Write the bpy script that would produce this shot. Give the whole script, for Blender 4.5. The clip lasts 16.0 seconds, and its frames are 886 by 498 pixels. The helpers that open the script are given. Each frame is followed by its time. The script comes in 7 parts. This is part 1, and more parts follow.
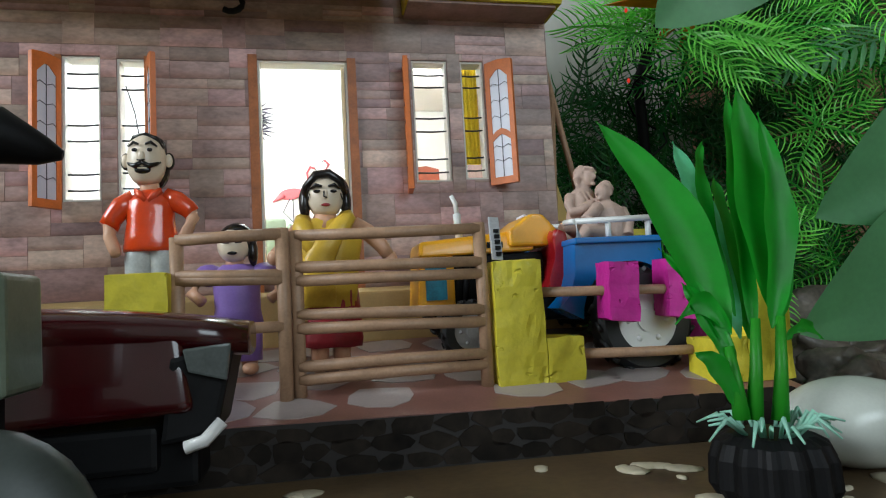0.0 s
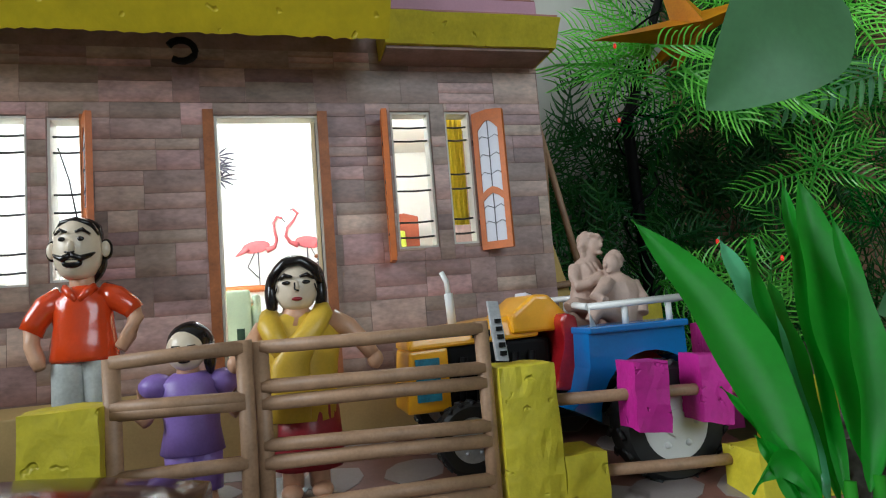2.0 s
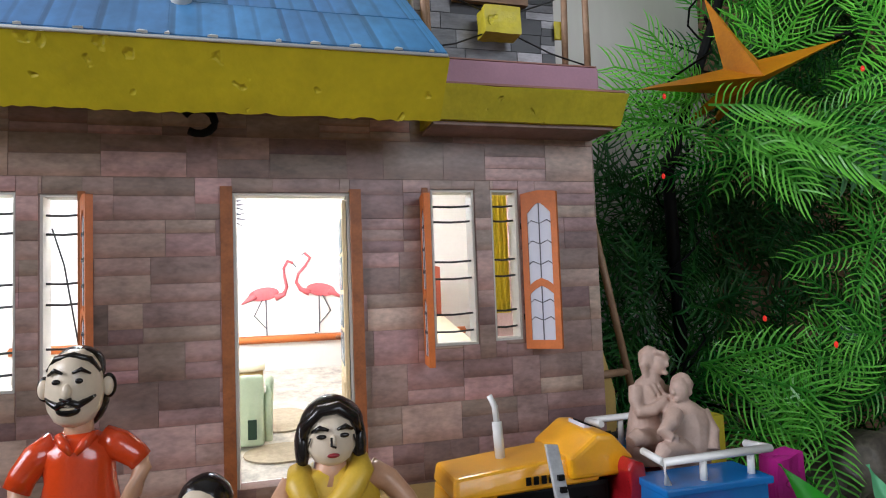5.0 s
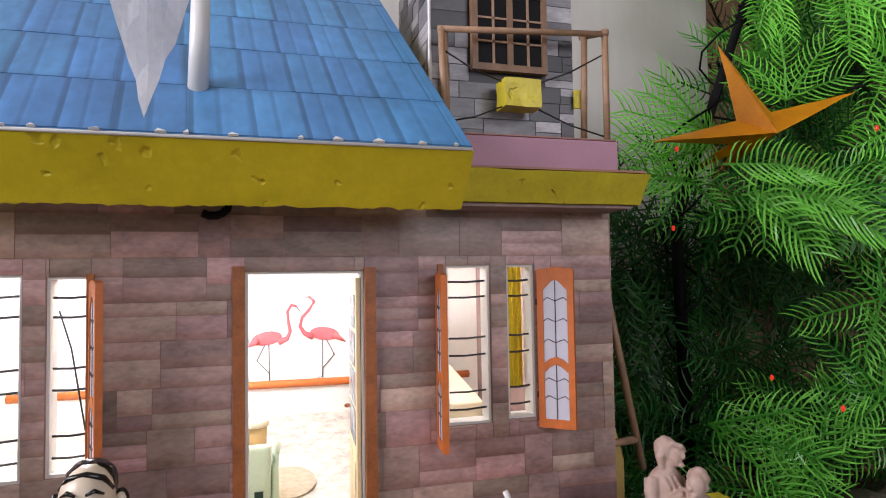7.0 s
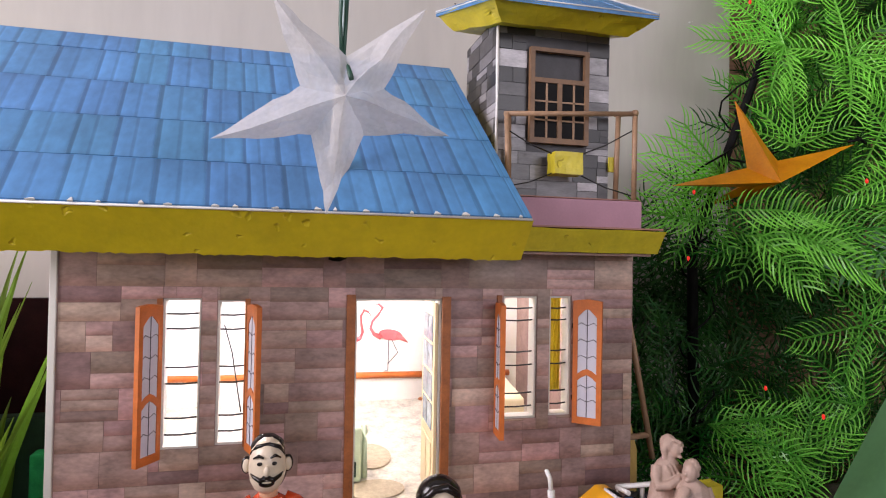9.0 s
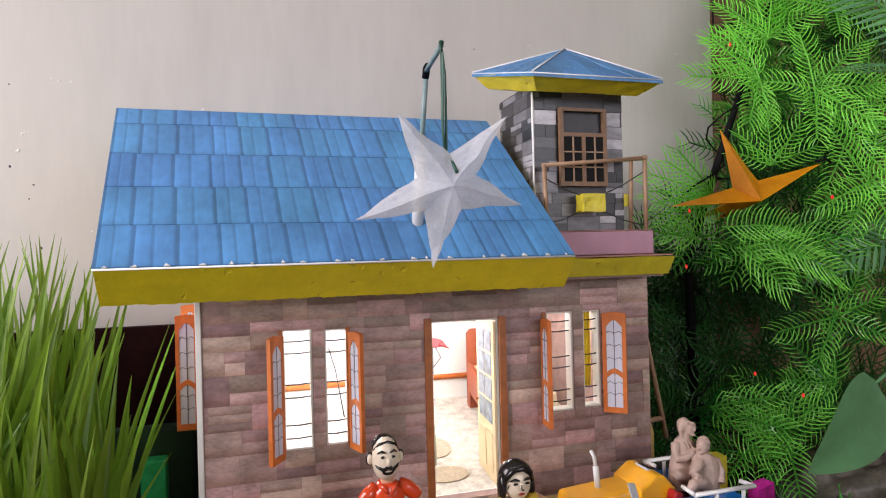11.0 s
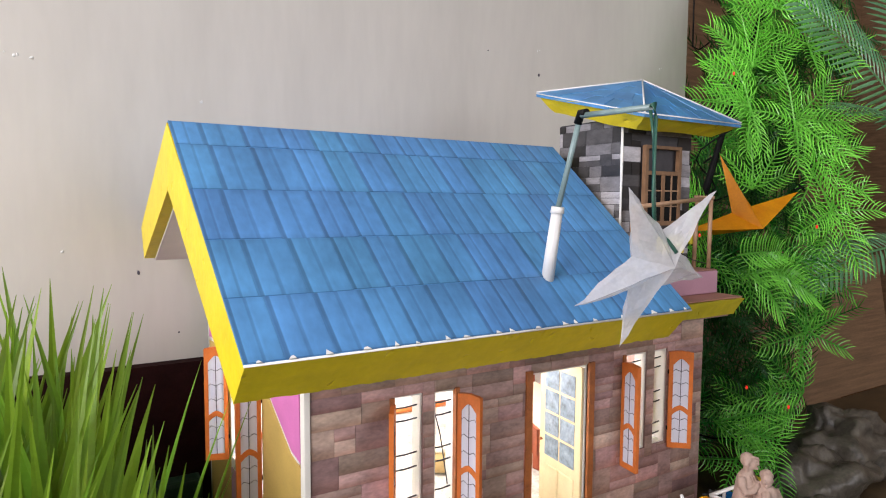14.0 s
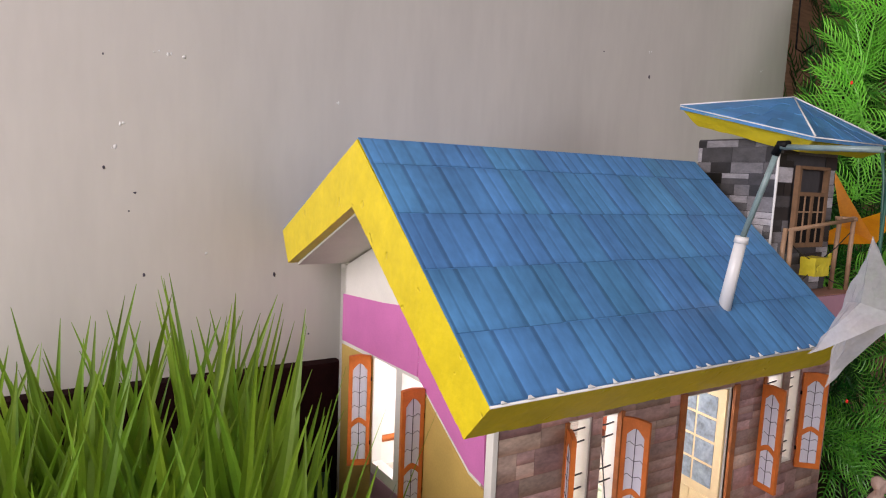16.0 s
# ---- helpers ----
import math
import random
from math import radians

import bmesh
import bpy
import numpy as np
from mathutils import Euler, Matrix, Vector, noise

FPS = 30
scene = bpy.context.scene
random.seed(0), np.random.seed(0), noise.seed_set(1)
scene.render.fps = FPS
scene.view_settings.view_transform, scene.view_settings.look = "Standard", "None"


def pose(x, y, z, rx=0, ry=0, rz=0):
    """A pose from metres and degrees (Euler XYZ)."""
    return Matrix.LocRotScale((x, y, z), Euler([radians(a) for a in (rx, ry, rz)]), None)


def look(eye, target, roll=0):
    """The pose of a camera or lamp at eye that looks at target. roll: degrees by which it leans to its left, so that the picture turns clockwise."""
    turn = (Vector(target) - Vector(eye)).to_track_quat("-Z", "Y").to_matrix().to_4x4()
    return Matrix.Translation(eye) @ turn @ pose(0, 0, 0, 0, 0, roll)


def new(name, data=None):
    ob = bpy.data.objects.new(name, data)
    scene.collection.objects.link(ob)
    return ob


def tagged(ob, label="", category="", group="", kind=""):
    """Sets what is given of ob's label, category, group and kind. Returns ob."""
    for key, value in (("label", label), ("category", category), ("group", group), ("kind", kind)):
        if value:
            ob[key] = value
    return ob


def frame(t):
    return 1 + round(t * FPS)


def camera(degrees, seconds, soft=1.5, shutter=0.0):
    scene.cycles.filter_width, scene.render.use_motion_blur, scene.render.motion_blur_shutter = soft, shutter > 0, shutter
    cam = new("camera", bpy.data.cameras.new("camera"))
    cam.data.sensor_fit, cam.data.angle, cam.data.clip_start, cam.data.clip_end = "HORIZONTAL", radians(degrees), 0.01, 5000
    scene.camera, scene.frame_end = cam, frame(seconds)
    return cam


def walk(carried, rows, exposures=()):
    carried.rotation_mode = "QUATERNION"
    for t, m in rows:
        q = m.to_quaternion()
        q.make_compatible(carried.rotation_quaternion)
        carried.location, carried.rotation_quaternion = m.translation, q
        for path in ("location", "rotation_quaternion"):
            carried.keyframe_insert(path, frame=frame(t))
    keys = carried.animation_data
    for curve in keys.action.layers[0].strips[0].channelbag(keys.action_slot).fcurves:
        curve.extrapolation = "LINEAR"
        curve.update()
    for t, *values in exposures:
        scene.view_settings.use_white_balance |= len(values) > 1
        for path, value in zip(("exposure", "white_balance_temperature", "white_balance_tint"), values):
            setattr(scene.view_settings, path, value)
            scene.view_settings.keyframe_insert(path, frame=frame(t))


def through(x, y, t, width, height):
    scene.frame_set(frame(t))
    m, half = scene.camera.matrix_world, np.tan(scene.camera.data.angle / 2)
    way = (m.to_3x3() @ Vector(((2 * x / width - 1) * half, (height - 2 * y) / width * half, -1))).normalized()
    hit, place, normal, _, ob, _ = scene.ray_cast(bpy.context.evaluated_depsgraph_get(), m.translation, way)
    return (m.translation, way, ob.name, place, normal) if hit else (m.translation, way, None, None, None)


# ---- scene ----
cam = camera(70.9, 16.0, soft=1.1)
PATH = [
    (0, (0.032, -0.372, 0.063), (0.44, 1.579, 0.226), -3.2),
    (0.5, (0.036, -0.36, 0.073), (0.492, 1.579, 0.25), -3.8),
    (1, (0.041, -0.356, 0.08), (0.524, 1.574, 0.278), -4.3),
    (1.5, (0.041, -0.342, 0.093), (0.57, 1.576, 0.3), -5.2),
    (2, (0.033, -0.331, 0.101), (0.54, 1.594, 0.297), -4.7),
    (2.5, (0.031, -0.322, 0.109), (0.531, 1.603, 0.316), -3.5),
    (3, (0.032, -0.314, 0.121), (0.562, 1.604, 0.319), -3.4),
    (3.5, (0.024, -0.306, 0.131), (0.562, 1.609, 0.336), -2.9),
    (3.7, (0.024, -0.305, 0.135), (0.545, 1.616, 0.33), -2.9),
    (5.8, (0.017, -0.283, 0.186), (0.593, 1.631, 0.264), -1.0),
    (6, (0.022, -0.281, 0.191), (0.619, 1.626, 0.261), -0.9),
    (6.5, (0.029, -0.283, 0.2), (0.64, 1.62, 0.28), -0.5),
    (7, (0.01, -0.288, 0.208), (0.574, 1.629, 0.294), -0.9),
    (7.5, (-0.005, -0.301, 0.219), (0.518, 1.627, 0.297), -0.1),
    (8, (-0.018, -0.318, 0.218), (0.487, 1.616, 0.278), 0.1),
    (8.5, (-0.033, -0.345, 0.222), (0.459, 1.593, 0.256), 0.8),
    (8.7, (-0.035, -0.354, 0.227), (0.455, 1.585, 0.262), 1.1),
    (10.8, (-0.096, -0.444, 0.267), (0.44, 1.483, 0.266), -1.1),
    (11, (-0.112, -0.44, 0.264), (0.44, 1.482, 0.264), -1.4),
    (11.5, (-0.15, -0.434, 0.273), (0.441, 1.476, 0.246), -0.5),
    (12, (-0.176, -0.406, 0.272), (0.51, 1.471, 0.202), 0.5),
    (12.5, (-0.19, -0.381, 0.278), (0.622, 1.445, 0.194), 0.8),
    (13, (-0.221, -0.358, 0.291), (0.692, 1.419, 0.214), 1.7),
    (13.5, (-0.243, -0.348, 0.307), (0.745, 1.387, 0.202), 1.1),
    (14, (-0.265, -0.327, 0.327), (0.765, 1.381, 0.181), 0.4),
    (14.5, (-0.284, -0.314, 0.337), (0.774, 1.376, 0.173), 0.7),
    (15, (-0.311, -0.293, 0.347), (0.744, 1.396, 0.159), 1.1),
    (15.5, (-0.331, -0.278, 0.349), (0.715, 1.414, 0.147), 1.8),
    (16, (-0.352, -0.268, 0.354), (0.658, 1.443, 0.12), 2.4),
]
EXPOSURE = [(0, -0.24, 5800, 3), (3.5, -0.36, 5850, 7), (6, -0.26, 6050, 19), (8.5, -0.13, 6500, 27), (11, -0.12, 6450, 23), (12.5, -0.10, 6450, 21), (13.5, -0.04, 6450, 19), (14.5, -0.20, 6500, 20), (16, -0.58, 6650, 25)]
walk(cam, [(t, look(eye, target, roll)) for t, eye, target, roll in PATH], EXPOSURE)

# world, window light and lamps
world = bpy.data.worlds.new("world")
scene.world = world
world.use_nodes = True
wn = world.node_tree
sky = wn.nodes.new("ShaderNodeTexSky")
sky.sky_type, sky.sun_disc = "NISHITA", False
sky.sun_elevation, sky.sun_rotation = radians(35), radians(-80)
wn.nodes["Background"].inputs[1].default_value = 0.1
wn.links.new(sky.outputs[0], wn.nodes["Background"].inputs[0])


def lamp(name, kind, energy, colour, m, size=0.1, size_y=None):
    data = bpy.data.lights.new(name, kind)
    data.energy, data.color = energy, colour
    if kind == "AREA":
        data.shape, data.size, data.size_y = "RECTANGLE", size, size_y or size
    else:
        data.shadow_soft_size = size
    ob = new(name, data)
    ob.matrix_world = m
    return ob


lamp("window_daylight", "AREA", 31, (1.0, 0.985, 0.97), look((-1.36, -0.45, 0.72), (0.0, 0.0, 0.22)), 0.8, 0.9)
# fill lamp added inside the room; no window stands there
lamp("front_fill", "AREA", 11.5, (0.93, 0.98, 1.0), look((0.62, -1.70, 0.68), (0.15, 0.0, 0.2)), 0.9, 0.7)
lamp("room_bulb_left", "POINT", 0.75, (0.96, 0.98, 1.0), Matrix.Translation((-0.085, 0.08, 0.225)), 0.008)
lamp("room_bulb_middle", "POINT", 0.34, (0.94, 0.98, 1.0), Matrix.Translation((0.03, 0.085, 0.24)), 0.008)
lamp("room_bulb_right", "POINT", 0.22, (1.0, 0.96, 0.88), Matrix.Translation((0.13, 0.08, 0.225)), 0.008)


# materials
def mat(name, colour, rough=0.6, metal=0.0, dark=0.7, light=1.15, scale=120.0, fine=900.0, bump=0.15, spec=0.5,
        random_value=0.0, random_hue=0.0, random_power=1.0, island=False, trans=0.0, emit=None, power=0.0, alpha=1.0, stretch=None, coat=0.0):
    """A surface with two scales of variation, fine relief and, for pieces, a shade of its own for each."""
    m = bpy.data.materials.new(name)
    m.use_nodes = True
    t = m.node_tree
    p = t.nodes["Principled BSDF"]
    co = t.nodes.new("ShaderNodeTexCoord")
    src = co.outputs["Object"]
    if stretch:
        mp = t.nodes.new("ShaderNodeMapping")
        mp.inputs["Scale"].default_value = stretch
        t.links.new(src, mp.inputs["Vector"])
        src = mp.outputs["Vector"]
    a = t.nodes.new("ShaderNodeTexNoise")
    a.inputs["Scale"].default_value, a.inputs["Detail"].default_value = scale, 4
    b = t.nodes.new("ShaderNodeTexNoise")
    b.inputs["Scale"].default_value, b.inputs["Detail"].default_value = fine, 3
    t.links.new(src, a.inputs["Vector"])
    t.links.new(src, b.inputs["Vector"])
    add = t.nodes.new("ShaderNodeMath")
    add.operation = "MULTIPLY_ADD"
    add.inputs[1].default_value, add.inputs[2].default_value = 0.35, 0.0
    t.links.new(b.outputs["Fac"], add.inputs[0])
    add2 = t.nodes.new("ShaderNodeMath")
    add2.operation = "MULTIPLY_ADD"
    add2.inputs[1].default_value = 0.65
    t.links.new(a.outputs["Fac"], add2.inputs[0])
    t.links.new(add.outputs[0], add2.inputs[2])
    ramp = t.nodes.new("ShaderNodeValToRGB")
    ramp.color_ramp.elements[0].position, ramp.color_ramp.elements[1].position = 0.3, 0.7
    ramp.color_ramp.elements[0].color = [min(1, c * dark) for c in colour] + [1]
    ramp.color_ramp.elements[1].color = [min(1, c * light) for c in colour] + [1]
    t.links.new(add2.outputs[0], ramp.inputs[0])
    out = ramp.outputs[0]
    if random_value or random_hue:
        if island:
            rnd = t.nodes.new("ShaderNodeNewGeometry").outputs["Random Per Island"]
        else:
            rnd = t.nodes.new("ShaderNodeObjectInfo").outputs["Random"]
        hsv = t.nodes.new("ShaderNodeHueSaturation")
        for socket, span, mid in (("Value", random_value, 1.0), ("Hue", random_hue, 0.5)):
            mr = t.nodes.new("ShaderNodeMapRange")
            mr.inputs["To Min"].default_value, mr.inputs["To Max"].default_value = mid - span, mid + span
            if socket == "Hue":
                sn = t.nodes.new("ShaderNodeMath")
                sn.operation = "MULTIPLY"
                sn.inputs[1].default_value = 7.31
                fr = t.nodes.new("ShaderNodeMath")
                fr.operation = "FRACT"
                t.links.new(rnd, sn.inputs[0])
                t.links.new(sn.outputs[0], fr.inputs[0])
                t.links.new(fr.outputs[0], mr.inputs["Value"])
            else:
                pw = t.nodes.new("ShaderNodeMath")
                pw.operation = "POWER"
                pw.inputs[1].default_value = random_power
                t.links.new(rnd, pw.inputs[0])
                t.links.new(pw.outputs[0], mr.inputs["Value"])
            t.links.new(mr.outputs[0], hsv.inputs[socket])
        t.links.new(out, hsv.inputs["Color"])
        out = hsv.outputs[0]
    t.links.new(out, p.inputs["Base Color"])
    p.inputs["Roughness"].default_value, p.inputs["Metallic"].default_value = rough, metal
    p.inputs["Specular IOR Level"].default_value = spec
    p.inputs["Transmission Weight"].default_value = trans
    p.inputs["Alpha"].default_value = alpha
    p.inputs["Coat Weight"].default_value = coat
    if emit:
        p.inputs["Emission Color"].default_value, p.inputs["Emission Strength"].default_value = (*emit, 1), power
    if bump:
        bp = t.nodes.new("ShaderNodeBump")
        bp.inputs["Strength"].default_value, bp.inputs["Distance"].default_value = bump, 0.0008
        t.links.new(add2.outputs[0], bp.inputs["Height"])
        t.links.new(bp.outputs[0], p.inputs["Normal"])
    return m


def leafy(name, colour, rough=0.35, through=0.3, span=0.35, hue=0.02):
    """Thin plastic or living leaf: lets some light through."""
    m = mat(name, colour, rough, dark=0.75, light=1.25, scale=60, fine=500, bump=0.05, random_value=span, random_hue=hue, island=True)
    t = m.node_tree
    p = t.nodes["Principled BSDF"]
    tr = t.nodes.new("ShaderNodeBsdfTranslucent")
    tr.inputs["Color"].default_value = [min(1, c * 1.5) for c in colour] + [1]
    mix = t.nodes.new("ShaderNodeMixShader")
    mix.inputs[0].default_value = through
    t.links.new(p.outputs[0], mix.inputs[1])
    t.links.new(tr.outputs[0], mix.inputs[2])
    t.links.new(mix.outputs[0], t.nodes["Material Output"].inputs["Surface"])
    return m


M_wall = mat("painted_plaster", (0.55, 0.525, 0.48), 0.65, dark=0.91, light=1.05, scale=9, fine=70, bump=0.3, stretch=(1.8, 1, 0.35))
M_roomwall = mat("room_paint", (0.68, 0.70, 0.67), 0.8, dark=0.92, light=1.05, scale=3, fine=50, bump=0.1)
M_brick = mat("stone_print_paper", (0.415, 0.280, 0.247), 0.42, dark=0.55, light=1.42, scale=62, fine=330, bump=0.05, random_value=0.42, random_hue=0.03, stretch=(0.85, 1, 1.7))
M_joint = mat("stone_print_ground", (0.31, 0.200, 0.175), 0.6, dark=0.7, light=1.3, scale=90, fine=500, bump=0.05)
M_greybrick = mat("grey_brick_print", (0.29, 0.283, 0.302), 0.35, dark=0.6, light=1.35, scale=120, fine=600, bump=0.06, random_value=0.98, random_power=2.2, random_hue=0.01, stretch=(0.6, 1, 2.0))
M_greyjoint = mat("grey_print_ground", (0.05, 0.048, 0.055), 0.5, bump=0.03)
M_foam = mat("white_foam_board", (0.74, 0.72, 0.66), 0.7, dark=0.93, light=1.03, scale=60, fine=700, bump=0.2)
M_inside = mat("white_paper_interior", (0.78, 0.76, 0.70), 0.7, dark=0.95, light=1.03, scale=30, fine=300, bump=0.08)
M_yellow = mat("yellow_painted_foam", (0.70, 0.555, 0.012), 0.5, dark=0.85, light=1.08, scale=70, fine=260, bump=0.9, coat=0.15)
M_yellow2 = mat("lemon_painted_foam", (0.66, 0.56, 0.03), 0.5, dark=0.8, light=1.1, scale=110, fine=420, bump=1.0, coat=0.1)
M_roof = mat("blue_roof_print", (0.072, 0.238, 0.485), 0.42, dark=0.74, light=1.26, scale=22, fine=160, bump=0.04, random_value=0.08, random_hue=0.007, stretch=(1.6, 0.8, 0.8))
M_towerroof = mat("blue_tower_print", (0.053, 0.208, 0.435), 0.42, dark=0.72, light=1.30, scale=16, fine=60, bump=0.04, random_value=0.13, random_hue=0.005, stretch=(5.0, 0.7, 0.7))
M_roofjoint = mat("blue_roof_ground", (0.068, 0.222, 0.455), 0.45, dark=0.7, light=1.3, scale=22, fine=90, bump=0.05, stretch=(5.0, 0.7, 0.7))
M_darkbody = mat("dark_print_ground", (0.015, 0.011, 0.009), 0.5, bump=0.05)
M_mudguard = mat("dull_grey_mudguard", (0.040, 0.050, 0.045), 0.45, bump=0.05)
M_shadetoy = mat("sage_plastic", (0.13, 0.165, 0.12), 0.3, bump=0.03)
M_orange = mat("orange_painted_card", (0.60, 0.155, 0.025), 0.5, dark=0.8, light=1.15, scale=150, fine=800, bump=0.15)
M_brownred = mat("brown_door_trim", (0.35, 0.110, 0.028), 0.5, dark=0.6, light=1.25, scale=130, fine=800, bump=0.15)
M_panel = mat("pale_window_print", (0.62, 0.62, 0.70), 0.35, dark=0.93, light=1.04, scale=90, bump=0.03)
M_line = mat("dark_ink", (0.06, 0.05, 0.07), 0.5, bump=0)
M_bar = mat("black_window_wire", (0.012, 0.012, 0.013), 0.4, bump=0)
M_cream = mat("cream_door_card", (0.66, 0.52, 0.30), 0.5, dark=0.88, light=1.08, scale=120, bump=0.08)
M_doorglass = mat("blue_grey_door_print", (0.20, 0.25, 0.30), 0.25, dark=0.45, light=1.6, scale=160, fine=500, bump=0.02)
M_pink = mat("pink_card", (0.60, 0.17, 0.42), 0.6, dark=0.9, light=1.08, scale=50, bump=0.1)
M_pale_pink = mat("dusty_pink_card", (0.46, 0.25, 0.32), 0.6, dark=0.9, light=1.08, scale=50, bump=0.1)
M_deckred = mat("reddish_deck_card", (0.36, 0.17, 0.13), 0.6, dark=0.85, light=1.1, scale=60, bump=0.1)
M_ochre = mat("ochre_card", (0.55, 0.37, 0.10), 0.6, dark=0.85, light=1.1, scale=40, bump=0.1)
M_tan = mat("tan_card", (0.45, 0.31, 0.12), 0.6, dark=0.85, light=1.1, scale=60, bump=0.1)
M_stick = mat("bamboo_stick", (0.36, 0.220, 0.130), 0.5, dark=0.72, light=1.2, scale=140, fine=900, bump=0.2)
M_wood = mat("dark_wood_frame", (0.22, 0.12, 0.06), 0.5, dark=0.7, light=1.2, scale=140, bump=0.15)
M_ground = mat("sandy_board", (0.095, 0.062, 0.029), 0.5, dark=0.5, light=1.4, scale=26, fine=300, bump=0.35)
M_pebble = mat("pale_pebble", (0.5, 0.45, 0.33), 0.5, dark=0.8, light=1.1, scale=200, bump=0.1, random_value=0.2, island=True)
M_floorbase = mat("yard_print_ground", (0.21, 0.098, 0.078), 0.4, dark=0.75, light=1.15, scale=60, bump=0.05)
M_floorpatch = mat("yard_print_patch", (0.30, 0.255, 0.245), 0.35, dark=0.85, light=1.1, scale=60, bump=0.05, random_value=0.3, random_hue=0.01)
M_cliff = mat("dark_stone_print", (0.016, 0.012, 0.009), 0.75, dark=0.2, light=2.0, scale=60, fine=200, bump=0.3, random_value=0.35, spec=0.15)
M_white = mat("white_plastic", (0.72, 0.72, 0.70), 0.3, dark=0.95, light=1.03, bump=0.02)
M_grey = mat("grey_plastic", (0.42, 0.43, 0.45), 0.35, bump=0.03)
M_blue = mat("blue_plastic", (0.012, 0.145, 0.44), 0.25, dark=0.9, light=1.1, bump=0.02, coat=0.3)
M_hood = mat("amber_plastic", (0.86, 0.40, 0.006), 0.28, dark=0.92, light=1.06, bump=0.02, coat=0.3)
M_red = mat("red_plastic", (0.42, 0.012, 0.018), 0.25, bump=0.02, coat=0.3)
M_tyre = mat("black_rubber", (0.012, 0.012, 0.013), 0.55, bump=0.2)
M_sticker = mat("teal_sticker", (0.02, 0.16, 0.24), 0.35, dark=0.6, light=1.6, scale=200, bump=0.02)
M_magenta = mat("magenta_foam", (0.50, 0.012, 0.27), 0.55, dark=0.8, light=1.1, scale=120, fine=420, bump=0.8)
M_clay = mat("beige_clay", (0.45, 0.32, 0.26), 0.55, dark=0.85, light=1.1, scale=200, bump=0.25)
M_skin = mat("skin_coloured_clay", (0.60, 0.34, 0.21), 0.4, dark=0.9, light=1.08, scale=150, bump=0.2)
M_face = mat("pale_clay", (0.70, 0.59, 0.45), 0.3, dark=0.92, light=1.05, scale=150, bump=0.1)
M_hair = mat("glossy_black_paint", (0.012, 0.010, 0.010), 0.18, bump=0.15)
M_shirt = mat("glossy_orange_red_clay", (0.66, 0.060, 0.010), 0.16, dark=0.92, light=1.08, scale=150, bump=0.35, coat=0.5)
M_trouser = mat("grey_white_clay", (0.50, 0.52, 0.50), 0.45, bump=0.25)
M_drape = mat("mustard_clay_cloth", (0.62, 0.40, 0.035), 0.4, dark=0.85, light=1.1, scale=100, bump=0.3)
M_skirt = mat("dark_red_clay", (0.26, 0.012, 0.020), 0.4, bump=0.25)
M_purple = mat("lilac_clay", (0.26, 0.16, 0.50), 0.4, dark=0.85, light=1.1, scale=100, bump=0.25)
M_wire = mat("green_wire", (0.02, 0.09, 0.06), 0.4, bump=0.05)
M_tubegreen = mat("grey_green_tube", (0.20, 0.29, 0.29), 0.35, bump=0.05)
M_black = mat("black_plastic", (0.005, 0.005, 0.0055), 0.55, bump=0.1, spec=0.15)
M_maroon = mat("dark_maroon_cloth", (0.016, 0.004, 0.004), 0.9, dark=0.6, light=1.4, scale=60, bump=0.2, spec=0.1)
M_brownboard = mat("brown_wood_board", (0.26, 0.155, 0.085), 0.55, dark=0.55, light=1.3, scale=30, fine=300, bump=0.2, stretch=(0.4, 1, 6))
M_rock = mat("grey_rock", (0.085, 0.074, 0.058), 0.42, dark=0.3, light=1.9, scale=60, fine=330, bump=1.0)
M_whiterock = mat("smooth_white_stone", (0.52, 0.55, 0.50), 0.22, dark=0.9, light=1.05, scale=40, bump=0.03)
M_cherry = mat("red_led_bulb", (0.5, 0.015, 0.01), 0.12, bump=0, emit=(1.0, 0.05, 0.03), power=0.7)
M_darktractor = mat("dark_red_gloss", (0.030, 0.0010, 0.0022), 0.2, dark=0.8, light=1.15, bump=0.02, coat=0.35)
M_headlight = mat("clear_headlight", (0.09, 0.105, 0.10), 0.12, bump=0.02)
M_bedred = mat("red_brown_wood", (0.33, 0.075, 0.032), 0.4, dark=0.8, light=1.15, scale=120, bump=0.1)
M_sheet = mat("cream_bed_sheet", (0.72, 0.64, 0.46), 0.7, dark=0.9, light=1.05, scale=80, bump=0.1)
M_pillow = mat("lime_cloth", (0.42, 0.50, 0.04), 0.7, bump=0.2)
M_palegreen = mat("pale_green_card", (0.50, 0.60, 0.42), 0.5, dark=0.9, light=1.06, bump=0.05)
M_mat = mat("straw_mat", (0.46, 0.38, 0.26), 0.7, dark=0.75, light=1.1, scale=300, bump=0.3)
M_intfloor = mat("speckled_floor_print", (0.74, 0.68, 0.58), 0.5, dark=0.45, light=1.06, scale=130, fine=500, bump=0.03)
M_decal = mat("coral_wall_decal", (0.62, 0.13, 0.14), 0.5, dark=0.8, light=1.25, scale=150, bump=0)
M_curtain = mat("bright_yellow_cloth", (0.75, 0.55, 0.01), 0.6, bump=0.2)
M_darkgreen = mat("dark_green_cloth", (0.008, 0.040, 0.018), 0.6, bump=0.2)
M_greenglow = mat("green_plastic_crate", (0.03, 0.55, 0.17), 0.25, bump=0.05)
L_tree = leafy("plastic_fir_green", (0.125, 0.64, 0.06), 0.28, 0.38, 0.10, 0.012)


